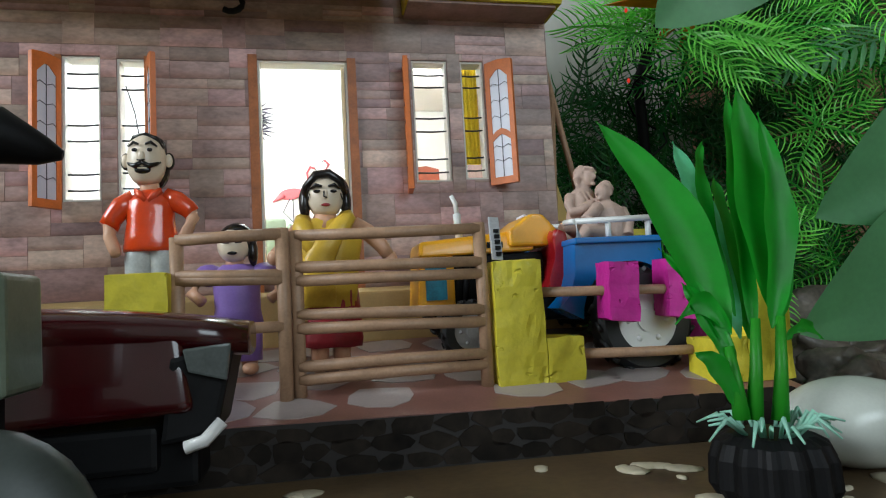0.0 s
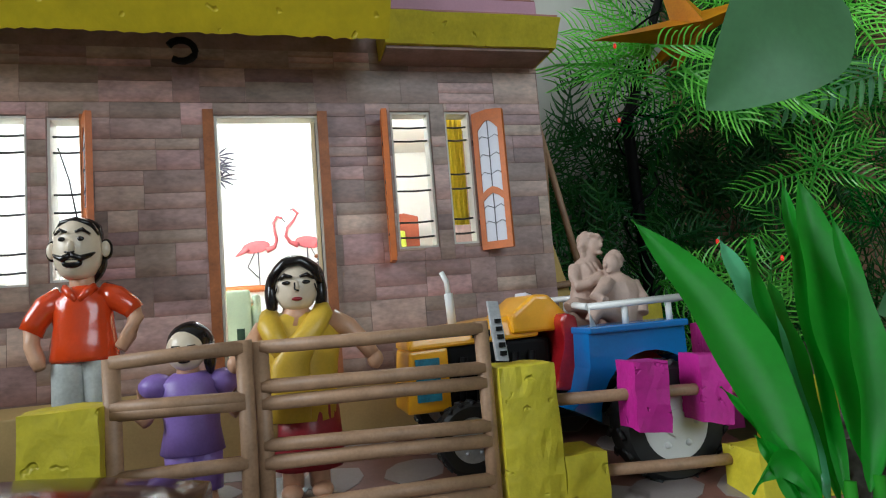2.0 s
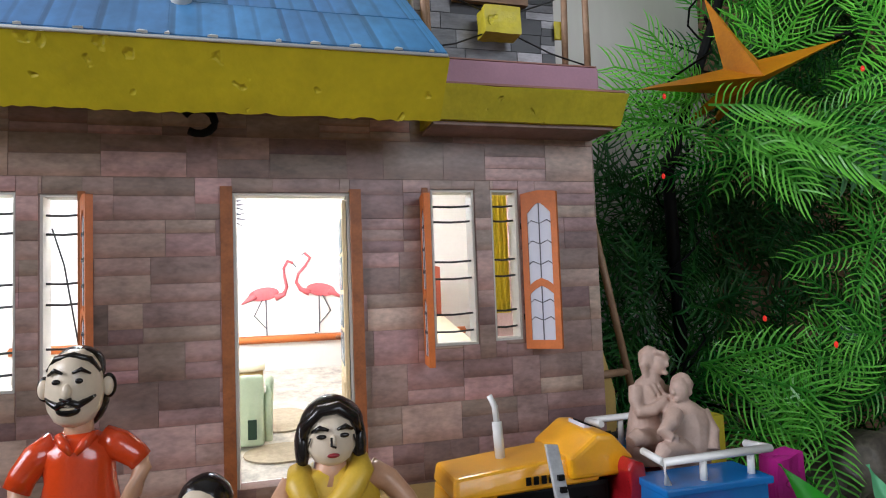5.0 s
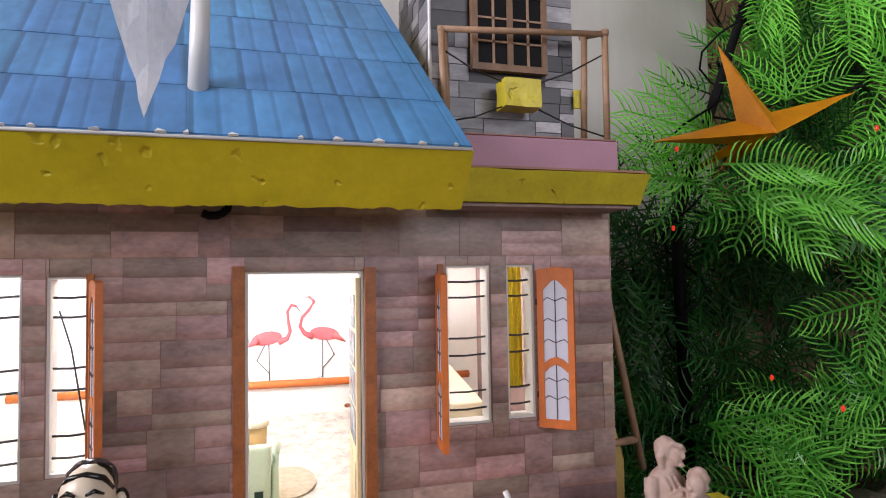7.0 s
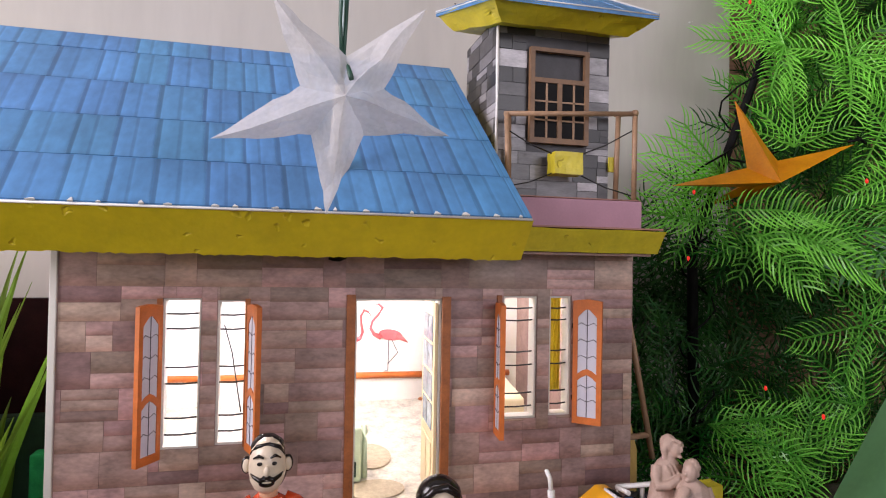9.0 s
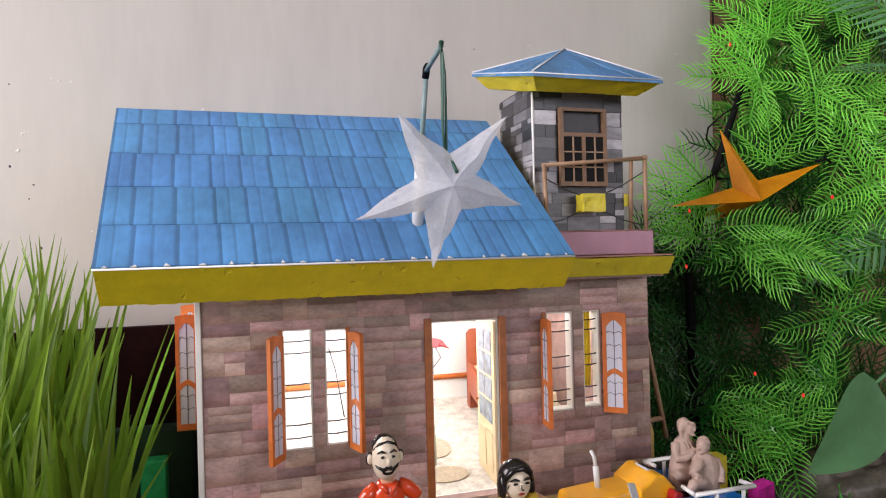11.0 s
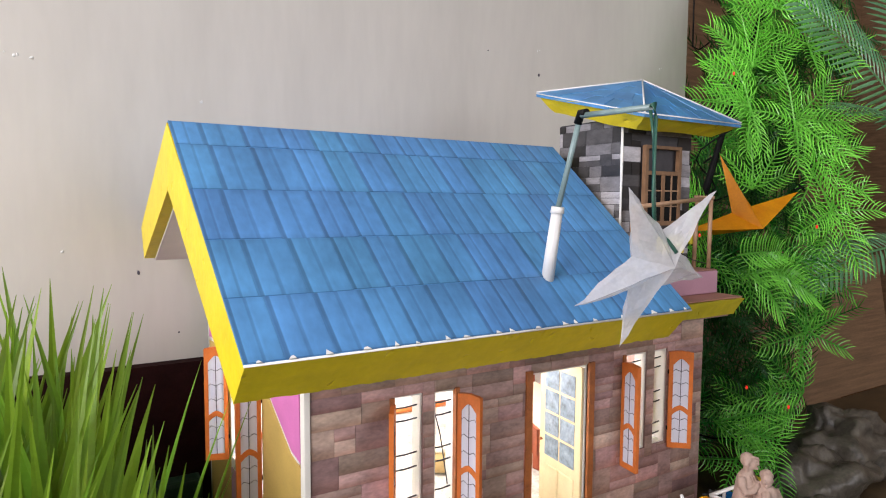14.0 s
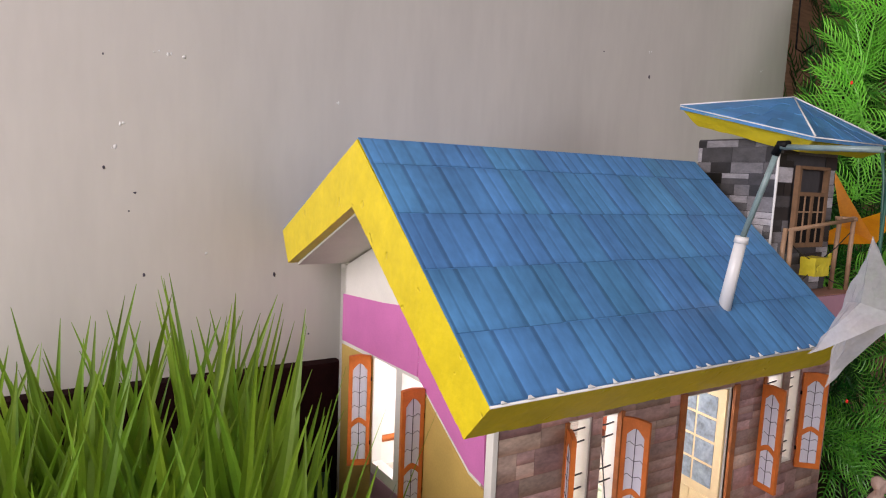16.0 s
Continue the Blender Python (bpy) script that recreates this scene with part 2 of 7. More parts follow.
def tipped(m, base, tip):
    """Moulded fronds: yellower needle tips and a tone for each frond, which also holds painted light and shade."""
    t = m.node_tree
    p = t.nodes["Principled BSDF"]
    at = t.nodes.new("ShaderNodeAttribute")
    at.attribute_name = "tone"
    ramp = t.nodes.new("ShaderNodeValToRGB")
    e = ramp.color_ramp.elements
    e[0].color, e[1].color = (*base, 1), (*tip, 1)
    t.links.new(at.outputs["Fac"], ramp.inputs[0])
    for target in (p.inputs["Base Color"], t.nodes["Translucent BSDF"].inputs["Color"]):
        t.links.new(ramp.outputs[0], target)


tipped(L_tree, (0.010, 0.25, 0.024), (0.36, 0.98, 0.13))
# darker copy of the fir green: shade inside the tree, as colour
L_inner = leafy("shaded_fir_green", (0.018, 0.12, 0.016), 0.5, 0.3, 0.3, 0.02)
L_plant = leafy("glossy_plastic_leaf", (0.034, 0.30, 0.015), 0.45, 0.42, 0.2, 0.012)
L_mint = leafy("mint_plastic_leaf", (0.14, 0.52, 0.25), 0.25, 0.40, 0.1, 0.012)
L_heart = leafy("dull_heart_leaf", (0.10, 0.27, 0.12), 0.45, 0.38, 0.1, 0.01)
L_grass = leafy("grass_blade_green", (0.145, 0.265, 0.020), 0.4, 0.36, 0.4, 0.02)
L_palm = leafy("grey_green_palm", (0.15, 0.36, 0.17), 0.22, 0.3, 0.3, 0.02)
M_starorange = leafy("orange_star_card", (1.0, 0.33, 0.004), 0.4, 0.14, 0.03, 0.0)
M_starwhite = leafy("pearly_star_film", (0.74, 0.74, 0.76), 0.14, 0.35, 0.04, 0.0)
L_pale = leafy("pale_mint_sprig", (0.35, 0.62, 0.50), 0.4, 0.3, 0.1, 0.01)


def filmy(m, share):
    """Thin film: part of what lies behind shows through."""
    t = m.node_tree
    out = t.nodes["Material Output"].inputs["Surface"]
    src = out.links[0].from_socket
    tr = t.nodes.new("ShaderNodeBsdfTransparent")
    mix = t.nodes.new("ShaderNodeMixShader")
    mix.inputs[0].default_value = share
    t.links.new(src, mix.inputs[1])
    t.links.new(tr.outputs[0], mix.inputs[2])
    t.links.new(mix.outputs[0], out)


filmy(M_starwhite, 0.42)


def printed_edges(m):
    """The printed stones are browner towards one end and the lower edge: part of the print on each piece."""
    t = m.node_tree
    p = t.nodes["Principled BSDF"]
    src = p.inputs["Base Color"].links[0].from_socket
    co = t.nodes.new("ShaderNodeTexCoord")
    sep = t.nodes.new("ShaderNodeSeparateXYZ")
    t.links.new(co.outputs["Generated"], sep.inputs[0])
    mr = t.nodes.new("ShaderNodeMapRange")
    mr.inputs["From Min"].default_value, mr.inputs["From Max"].default_value = 0.0, 0.55
    mr.inputs["To Min"].default_value, mr.inputs["To Max"].default_value = 1.0, 0.0
    mr.interpolation_type = "SMOOTHSTEP"
    t.links.new(sep.outputs["Z"], mr.inputs["Value"])
    mix = t.nodes.new("ShaderNodeMix")
    mix.data_type, mix.blend_type = "RGBA", "MULTIPLY"
    t.links.new(mr.outputs[0], mix.inputs["Factor"])
    t.links.new(src, mix.inputs["A"])
    mix.inputs["B"].default_value = (0.80, 0.68, 0.62, 1)
    t.links.new(mix.outputs["Result"], p.inputs["Base Color"])


printed_edges(M_brick)


def printed_ribs(m):
    """The tile print: a dark and a light rib line along one side, each course darker at its upper end."""
    t = m.node_tree
    p = t.nodes["Principled BSDF"]
    src = p.inputs["Base Color"].links[0].from_socket
    co = t.nodes.new("ShaderNodeTexCoord")
    sep = t.nodes.new("ShaderNodeSeparateXYZ")
    t.links.new(co.outputs["UV"], sep.inputs[0])
    for axis_name, stops in (("X", ((0.0, 0.80), (0.05, 0.60), (0.10, 0.66), (0.125, 1.20), (0.16, 1.12), (0.30, 1.00), (0.44, 0.98), (0.48, 0.76), (0.53, 0.84), (0.56, 1.14), (0.64, 1.02), (0.94, 1.00), (1.0, 0.84))), ("Y", ((0.0, 0.94), (0.10, 1.08), (0.45, 1.03), (0.90, 0.98), (1.0, 0.88)))):
        ramp = t.nodes.new("ShaderNodeValToRGB")
        e = ramp.color_ramp.elements
        while len(e) < len(stops):
            e.new(0.5)
        for k, (at, v) in enumerate(stops):
            e[k].position = at
            e[k].color = (v / 1.3, v / 1.3, v / 1.3, 1)
        t.links.new(sep.outputs[axis_name], ramp.inputs[0])
        up = t.nodes.new("ShaderNodeVectorMath")
        up.operation = "SCALE"
        up.inputs["Scale"].default_value = 1.3
        t.links.new(ramp.outputs[0], up.inputs[0])
        mul = t.nodes.new("ShaderNodeVectorMath")
        mul.operation = "MULTIPLY"
        t.links.new(src, mul.inputs[0])
        t.links.new(up.outputs[0], mul.inputs[1])
        src = mul.outputs[0]
    t.links.new(src, p.inputs["Base Color"])


printed_ribs(M_roof)


def pitted(m, scale, depth):
    """Sparse pits and nicks, as in cut foam under paint."""
    t = m.node_tree
    p = t.nodes["Principled BSDF"]
    co = t.nodes.new("ShaderNodeTexCoord")
    warp = t.nodes.new("ShaderNodeTexNoise")
    warp.inputs["Scale"].default_value = scale * 1.7
    vo = t.nodes.new("ShaderNodeTexVoronoi")
    vo.inputs["Scale"].default_value = scale
    mixv = t.nodes.new("ShaderNodeMix")
    mixv.data_type = "VECTOR"
    mixv.inputs["Factor"].default_value = 0.012
    t.links.new(co.outputs["Object"], warp.inputs["Vector"])
    t.links.new(co.outputs["Object"], mixv.inputs["A"])
    t.links.new(warp.outputs["Color"], mixv.inputs["B"])
    t.links.new(mixv.outputs["Result"], vo.inputs["Vector"])
    mr = t.nodes.new("ShaderNodeMapRange")
    mr.inputs["From Min"].default_value, mr.inputs["From Max"].default_value = 0.06, 0.20
    mr.interpolation_type = "SMOOTHSTEP"
    t.links.new(vo.outputs["Distance"], mr.inputs["Value"])
    bump = t.nodes.new("ShaderNodeBump")
    bump.inputs["Strength"].default_value = 1.0
    bump.inputs["Distance"].default_value = depth
    t.links.new(mr.outputs[0], bump.inputs["Height"])
    if p.inputs["Normal"].links:
        t.links.new(p.inputs["Normal"].links[0].from_socket, bump.inputs["Normal"])
    t.links.new(bump.outputs[0], p.inputs["Normal"])


pitted(M_yellow, 75, 0.0008)
pitted(M_yellow2, 95, 0.0008)
pitted(M_magenta, 120, 0.0006)


# building helpers
def part(name, bm, material, parent=None, label="", smooth=False):
    me = bpy.data.meshes.new(name)
    bmesh.ops.recalc_face_normals(bm, faces=bm.faces)
    bm.to_mesh(me)
    bm.free()
    for mm in material if isinstance(material, (list, tuple)) else [material]:
        me.materials.append(mm)
    if smooth:
        me.polygons.foreach_set("use_smooth", [True] * len(me.polygons))
    ob = new(name, me)
    if parent:
        ob.parent = parent
    if label:
        ob["label"] = label
    return ob


def thing(name, label, category, group="", kind="", at=(0, 0, 0)):
    ob = new(name)
    ob.location = at
    ob.empty_display_size = 0.01
    return tagged(ob, label, category, group, kind)


def hexa(bm, pts, mi=0):
    """Eight corners: bottom four, then top four, in the same turn."""
    v = [bm.verts.new(p) for p in pts]
    fs = []
    for q in ((0, 1, 2, 3), (4, 5, 6, 7), (0, 1, 5, 4), (1, 2, 6, 5), (2, 3, 7, 6), (3, 0, 4, 7)):
        f = bm.faces.new([v[i] for i in q])
        f.material_index = mi
        fs.append(f)
    return v, fs


def box(bm, x0, x1, y0, y1, z0, z1, mi=0):
    return hexa(bm, [(x0, y0, z0), (x1, y0, z0), (x1, y1, z0), (x0, y1, z0), (x0, y0, z1), (x1, y0, z1), (x1, y1, z1), (x0, y1, z1)], mi)


def soften(bm, width, segments=2):
    bmesh.ops.bevel(bm, geom=list(bm.edges), offset=width, segments=segments, profile=0.6, affect="EDGES", clamp_overlap=True)


def ragged(bm, amount, scale=60, cuts=0):
    if cuts:
        bmesh.ops.subdivide_edges(bm, edges=list(bm.edges), cuts=cuts, use_grid_fill=True)
    for v in bm.verts:
        d = noise.noise_vector(v.co * scale)
        v.co += d * amount


def boxmesh(x0, x1, y0, y1, z0, z1, bevel=0.0, segments=2):
    bm = bmesh.new()
    box(bm, x0, x1, y0, y1, z0, z1)
    if bevel:
        soften(bm, bevel, segments)
    return bm


def tube(bm, pts, radii, sides=10, mi=0, cap=True):
    """A round bar through pts; radii: one or a list."""
    pts = [Vector(p) for p in pts]
    if not isinstance(radii, (list, tuple)):
        radii = [radii] * len(pts)
    rings = []
    up = Vector((0.13, 0.21, 0.97))
    for i, p in enumerate(pts):
        d = (pts[min(i + 1, len(pts) - 1)] - pts[max(i - 1, 0)]).normalized()
        a = d.cross(up)
        if a.length < 0.05:
            a = d.cross(Vector((1, 0, 0)))
        a.normalize()
        b = d.cross(a)
        rings.append([bm.verts.new(p + radii[i] * (math.cos(k * 2 * math.pi / sides) * a + math.sin(k * 2 * math.pi / sides) * b)) for k in range(sides)])
    for r, s in zip(rings, rings[1:]):
        for k in range(sides):
            f = bm.faces.new((r[k], r[(k + 1) % sides], s[(k + 1) % sides], s[k]))
            f.material_index, f.smooth = mi, True
    if cap:
        for r in (rings[0], rings[-1]):
            bm.faces.new(r).material_index = mi


def blob(bm, centre, size, mi=0, wobble=0.0, seg=16, rings=10, turn=None):
    """An ellipsoid, a little uneven."""
    m = Matrix.LocRotScale(centre, turn or Euler((0, 0, 0)), size)
    out = bmesh.ops.create_uvsphere(bm, u_segments=seg, v_segments=rings, radius=1.0)
    for v in out["verts"]:
        n = noise.noise(v.co * 1.7 + Vector(centre) * 90)
        v.co = m @ (v.co * (1 + wobble * n))
    for f in {f for v in out["verts"] for f in v.link_faces}:
        f.material_index, f.smooth = mi, True
    return out["verts"]


def slab(bm, outline, y0, y1, mi=0):
    """A prism: outline in (x, z), from y0 to y1."""
    a = [bm.verts.new((x, y0, z)) for x, z in outline]
    b = [bm.verts.new((x, y1, z)) for x, z in outline]
    n = len(a)
    for f in [bm.faces.new(a), bm.faces.new(b[::-1])] + [bm.faces.new((a[i], b[i], b[(i + 1) % n], a[(i + 1) % n])) for i in range(n)]:
        f.material_index = mi


def prism(bm, low, high, mi=0):
    """A prism between two outlines of the same count."""
    a = [bm.verts.new(p) for p in low]
    b = [bm.verts.new(p) for p in high]
    n = len(a)
    for f in [bm.faces.new(a), bm.faces.new(b[::-1])] + [bm.faces.new((a[i], b[i], b[(i + 1) % n], a[(i + 1) % n])) for i in range(n)]:
        f.material_index = mi


def yard_z(y):
    return 0.0215 + (y + 0.125) * 0.2


def inner_z(y):
    return 0.077 + y * 0.16


# the room round the model
def structure(name, bm, material, label, category):
    return tagged(part(name, bm, material), label, category, kind="structure")


structure("wall_north", boxmesh(-1.5, 0.437, 0.222, 0.27, -0.05, 1.9), M_wall, "grey-beige painted plaster wall behind the model house", "wall")
structure("wall_east", boxmesh(1.7, 1.75, -2.0, 1.0, -0.75, 1.9), M_brownboard, "dark brown wooden boards closing the recess", "wall")
structure("wall_far", boxmesh(0.437, 1.7, 0.62, 0.67, -0.75, 1.9), M_brownboard, "dark brown wooden boards in the recess beside the wall", "wall")
structure("wall_reveal", boxmesh(0.437, 0.447, 0.272, 0.62, -0.75, 1.9), M_roomwall, "painted side of the wall", "wall")
structure("wall_south", boxmesh(-1.5, 1.7, -2.05, -2.0, -0.75, 1.9), M_roomwall, "plain painted room wall", "wall")
bm = bmesh.new()
box(bm, -1.55, -1.5, -2.0, 0.27, -0.75, 0.2)
box(bm, -1.55, -1.5, -2.0, 0.27, 1.25, 1.9)
box(bm, -1.55, -1.5, -2.0, -1.1, 0.2, 1.25)
box(bm, -1.55, -1.5, 0.15, 0.27, 0.2, 1.25)
structure("wall_west", bm, M_roomwall, "painted room wall with a large window opening", "wall")
structure("ceiling", boxmesh(-1.55, 1.75, -2.05, 0.67, 1.9, 1.95), M_roomwall, "plain white ceiling", "ceiling")
structure("floor", boxmesh(-1.55, 1.75, -2.05, 0.67, -0.8, -0.75), M_brownboard, "brown room floor", "floor")
bm = bmesh.new()
box(bm, -0.75, 1.1, -0.62, 0.215, -0.04, 0.0)
soften(bm, 0.003)
table = tagged(part("display_table", bm, M_ground), "sandy brown display board under the model yard", "table")
for x, y in ((-0.7, -0.57), (1.05, -0.57), (-0.7, 0.17), (1.05, 0.17)):
    part("leg", boxmesh(x - 0.03, x + 0.03, y - 0.03, y + 0.03, -0.75, -0.041, 0.004), M_brownboard, table)
rng = random.Random(4)
bm = bmesh.new()
for _ in range(150):
    x, y, r = rng.uniform(-0.05, 0.6), rng.uniform(-0.33, -0.146), rng.uniform(0.002, 0.008)
    blob(bm, (x, y, 0.0002), (r, r * rng.uniform(0.5, 0.9), 0.0009), 0, 0.3, 9, 5, Euler((0, 0, rng.uniform(0, 3))))
tagged(part("pebbles", bm, M_pebble), "scattered flat pale pebbles on the sandy board", "pebbles", kind="stuff")

# the model house
house = thing("model_house", "card model house, stone-print walls, blue roof, yellow foam edges", "model house")
XL, XR, T = -0.156, 0.186, 0.010
DOOR = (0.0036, 0.0562, 0.079, 0.211)
LWIN = ((-0.1015, -0.0818, 0.128, 0.211), (-0.0732, -0.0570, 0.129, 0.210))
RWIN = ((0.0960, 0.1185, 0.136, 0.213), (0.1272, 0.1420, 0.137, 0.213))
BASE, TOP = 0.03, 0.250


def left_x(y):
    return XL - 0.07 * max(0, y)


def wall_with_holes(x0, x1, y0, y1, z0, z1, holes):
    """A wall along x, cut by upright rectangles."""
    bm = bmesh.new()
    xs = sorted({x0, x1, *[h[0] for h in holes], *[h[1] for h in holes]})
    for a, b in zip(xs, xs[1:]):
        cut = sorted((h[2], h[3]) for h in holes if h[0] < (a + b) / 2 < h[1])
        z = z0
        for lo, hi in cut + [(z1, z1)]:
            if lo > z + 1e-6:
                box(bm, a, b, y0, y1, z, lo)
            z = hi
    bmesh.ops.remove_doubles(bm, verts=bm.verts, dist=1e-6)
    return bm


HOLES = [DOOR, *LWIN, *RWIN]
part("wall_head", boxmesh(XL + 0.01, 0.092, 0.0006, T, TOP + 0.0001, 0.2685), M_joint, house, "stone-print strip under the roof")
front = part("front_wall", wall_with_holes(XL, XR, 0.0, T, BASE, TOP, HOLES), M_joint, house, "front wall faced with brown stone-print paper")
part("wall_lining", wall_with_holes(XL + 0.009, XR - 0.009, T, T + 0.0015, 0.076, TOP, HOLES), M_inside, house, "white inner lining of the front wall")
# white cut edges of the openings
for h in HOLES:
    bm = bmesh.new()
    e = 0.0012
    box(bm, h[0], h[0] + e, 0.001, T + 0.001, h[2], h[3])
    box(bm, h[1] - e, h[1], 0.001, T + 0.001, h[2], h[3])
    box(bm, h[0] + e, h[1] - e, 0.001, T + 0.001, h[3] - e, h[3])
    if h is not DOOR:
        box(bm, h[0] + e, h[1] - e, 0.001, T + 0.001, h[2], h[2] + e)
    part("reveal", bm, M_foam, house, "white foam edge of a wall opening")
# gable wall with two window openings, along y
GW = ((0.0715, 0.1000, 0.135, 0.219), (0.1080, 0.1400, 0.138, 0.219))
bm = bmesh.new()
ys = sorted({T, 0.2, GW[0][0], GW[0][1], GW[1][0], GW[1][1], 0.072})


def under_roof(y):
    return (0.232 + (y + 0.042) * 0.92) if y < 0.072 else (0.333 - (y - 0.072) * 0.445)


for a, b in zip(ys, ys[1:]):
    holes = [h for h in GW if h[0] < (a + b) / 2 < h[1]]
    z = BASE
    spans = []
    for h in holes:
        spans.append((z, z, h[2], h[2]))
        z = h[3]
    spans.append((z, z, under_roof(a), under_roof(b)))
    for za, zb, ta, tb in spans:
        xa, xb = left_x(a), left_x(b)
        hexa(bm, [(xa, a, za), (xa + 0.008, a, za), (xb + 0.008, b, zb), (xb, b, zb), (xa, a, ta), (xa + 0.008, a, ta), (xb + 0.008, b, tb), (xb, b, tb)])
bmesh.ops.remove_doubles(bm, verts=bm.verts, dist=0.00005)
gable = part("gable_wall", bm, M_foam, house, "white foam gable wall with painted pink and ochre fields")
bm = bmesh.new()


def field(bm, pts, off):
    a = [bm.verts.new((left_x(y) - off, y, z)) for y, z in pts]
    b = [bm.verts.new((left_x(y) + 0.002, y, z)) for y, z in pts]
    n = len(a)
    bm.faces.new(a), bm.faces.new(b[::-1])
    for i in range(n):
        bm.faces.new((a[i], b[i], b[(i + 1) % n], a[(i + 1) % n]))


field(bm, [(0.006, 0.180), (0.020, 0.183), (0.079, 0.222), (0.079, 0.268), (0.009, 0.240)], 0.0006)
field(bm, [(0.080, 0.222), (0.194, 0.219), (0.194, 0.257), (0.130, 0.262), (0.080, 0.268)], 0.0006)
part("pink_field", bm, M_pink, gable, "bright pink painted field")
bm = bmesh.new()
field(bm, [(0.006, 0.035), (0.0700, 0.035), (0.0700, 0.2135), (0.021, 0.1805), (0.006, 0.177)], 0.0006)
field(bm, [(0.1415, 0.035), (0.194, 0.035), (0.194, 0.216), (0.1415, 0.217)], 0.0006)
part("ochre_field", bm, M_ochre, gable, "ochre painted field")
bm = bmesh.new()
field(bm, [(0.0715, 0.035), (0.140, 0.035), (0.140, 0.130), (0.0715, 0.130)], 0.0006)
part("mauve_field", bm, M_pale_pink, gable, "dusty pink painted field")
part("corner_strip", boxmesh(XL - 0.0012, XL + 0.0025, -0.0013, 0.0055, BASE, 0.247, 0.0005), M_foam, house, "white corner strip")
# other walls and floors
bm = bmesh.new()
prism(bm, [(left_x(0.19), 0.19, BASE), (XR, 0.19, BASE), (XR, 0.2, BASE), (left_x(0.2), 0.2, BASE)],
      [(left_x(0.19), 0.19, 0.2420), (XR, 0.19, 0.2420), (XR, 0.2, 0.2420), (left_x(0.2), 0.2, 0.2420)])
prism(bm, [(left_x(0.19), 0.19, 0.2420), (0.0768, 0.19, 0.2420), (0.0768, 0.2, 0.2420), (left_x(0.2), 0.2, 0.2420)],
      [(left_x(0.19), 0.19, 0.2804), (0.0768, 0.19, 0.2804), (0.0768, 0.2, 0.2804), (left_x(0.2), 0.2, 0.2804)])
part("back_wall", bm, M_inside, house, "white inside back wall")
part("side_wall", boxmesh(XR - 0.008, XR, T, 0.19, BASE, TOP), M_joint, house, "end wall with stone-print paper")
bm = bmesh.new()
hexa(bm, [(left_x(0.0) + 0.008, T, 0.05), (XR - 0.008, T, 0.05), (XR - 0.008, 0.19, 0.05), (left_x(0.19) + 0.008, 0.19, 0.05),
          (left_x(0.0) + 0.008, T, inner_z(T)), (XR - 0.008, T, inner_z(T)), (XR - 0.008, 0.19, inner_z(0.19)), (left_x(0.19) + 0.008, 0.19, inner_z(0.19))])
part("inner_floor", bm, M_intfloor, house, "cream speckled floor print")
part("inner_ceiling", boxmesh(0.0770, XR - 0.009, T + 0.002, 0.189, 0.2400, 0.2424), M_inside, house, "white card ceiling")
bm = bmesh.new()
hexa(bm, [(left_x(y) + 0.004 if k else 0.0745, y, z) for z in (0.2805, 0.2830) for k, y in ((1, T + 0.002), (0, T + 0.002), (0, 0.200), (1, 0.200))])
part("inner_ceiling", bm, M_inside, house, "white card ceiling under the roof")
part("ceiling_side", boxmesh(0.0745, 0.0770, T + 0.002, 0.189, 0.2400, 0.2830), M_inside, house, "white card ceiling step")
bm = bmesh.new()
hexa(bm, [(XL + 0.004, -0.022, 0.02), (XR, -0.022, 0.02), (XR, -0.0012, 0.02), (XL + 0.004, -0.0012, 0.02),
          (XL + 0.004, -0.022, 0.070), (XR, -0.022, 0.070), (XR, -0.0012, 0.073), (XL + 0.004, -0.0012, 0.073)])
soften(bm, 0.001)
part("plinth", bm, M_tan, house, "tan card plinth along the front wall")
bm = bmesh.new()
tube(bm, [(-0.150, 0.188, 0.1315), (0.17, 0.188, 0.1295)], 0.0028, 4)
part("dado_strip", bm, M_orange, house, "orange strip along the inside back wall")


# roof
FT, RG, BT, BB, IN, FB = (-0.060, 0.2565), (0.066, 0.3725), (0.205, 0.307), (0.190, 0.284), (0.072, 0.334), (-0.042, 0.2355)
lx = {0: -0.2025, 1: -0.2145, 2: -0.2165, 3: -0.2165, 4: -0.2140, 5: -0.2035}
rx = {0: 0.0905, 1: 0.0755, 2: 0.075, 3: 0.075, 4: 0.0765, 5: 0.0905}
prof = [FT, RG, BT, BB, IN, FB]
bm = bmesh.new()
# front slope and back slope as two foam boards that meet at the ridge
for ids in ((0, 1, 4, 5), (1, 2, 3, 4)):
    prism(bm, [(lx[i], *prof[i]) for i in ids], [(rx[i], *prof[i]) for i in ids])
bmesh.ops.subdivide_edges(bm, edges=[e for e in bm.edges if e.calc_length() > 0.1], cuts=110, use_grid_fill=True)
for v in bm.verts:
    d = noise.noise_vector(v.co * 25)
    e = noise.noise_vector(v.co * 330)
    low_edge = 1.0 if v.co.z < 0.240 else 0.25
    v.co += Vector((0, 0.65, -0.76)) * (d.z * 0.0005 + e.z * 0.0013 * low_edge)
roof = part("roof", bm, M_yellow, house, "thick foam roof boards painted yellow on the edges")
bm = bmesh.new()
hexa(bm, [(-0.195, FB[0] + 0.008, FB[1] + 0.0058), (0.066, FB[0] + 0.008, FB[1] + 0.0058), (0.075, IN[0], IN[1] - 0.0015), (-0.206, IN[0], IN[1] - 0.0015),
          (-0.195, FB[0] + 0.008, FB[1] + 0.0083), (0.066, FB[0] + 0.008, FB[1] + 0.0083), (0.075, IN[0], IN[1] + 0.001), (-0.206, IN[0], IN[1] + 0.001)])
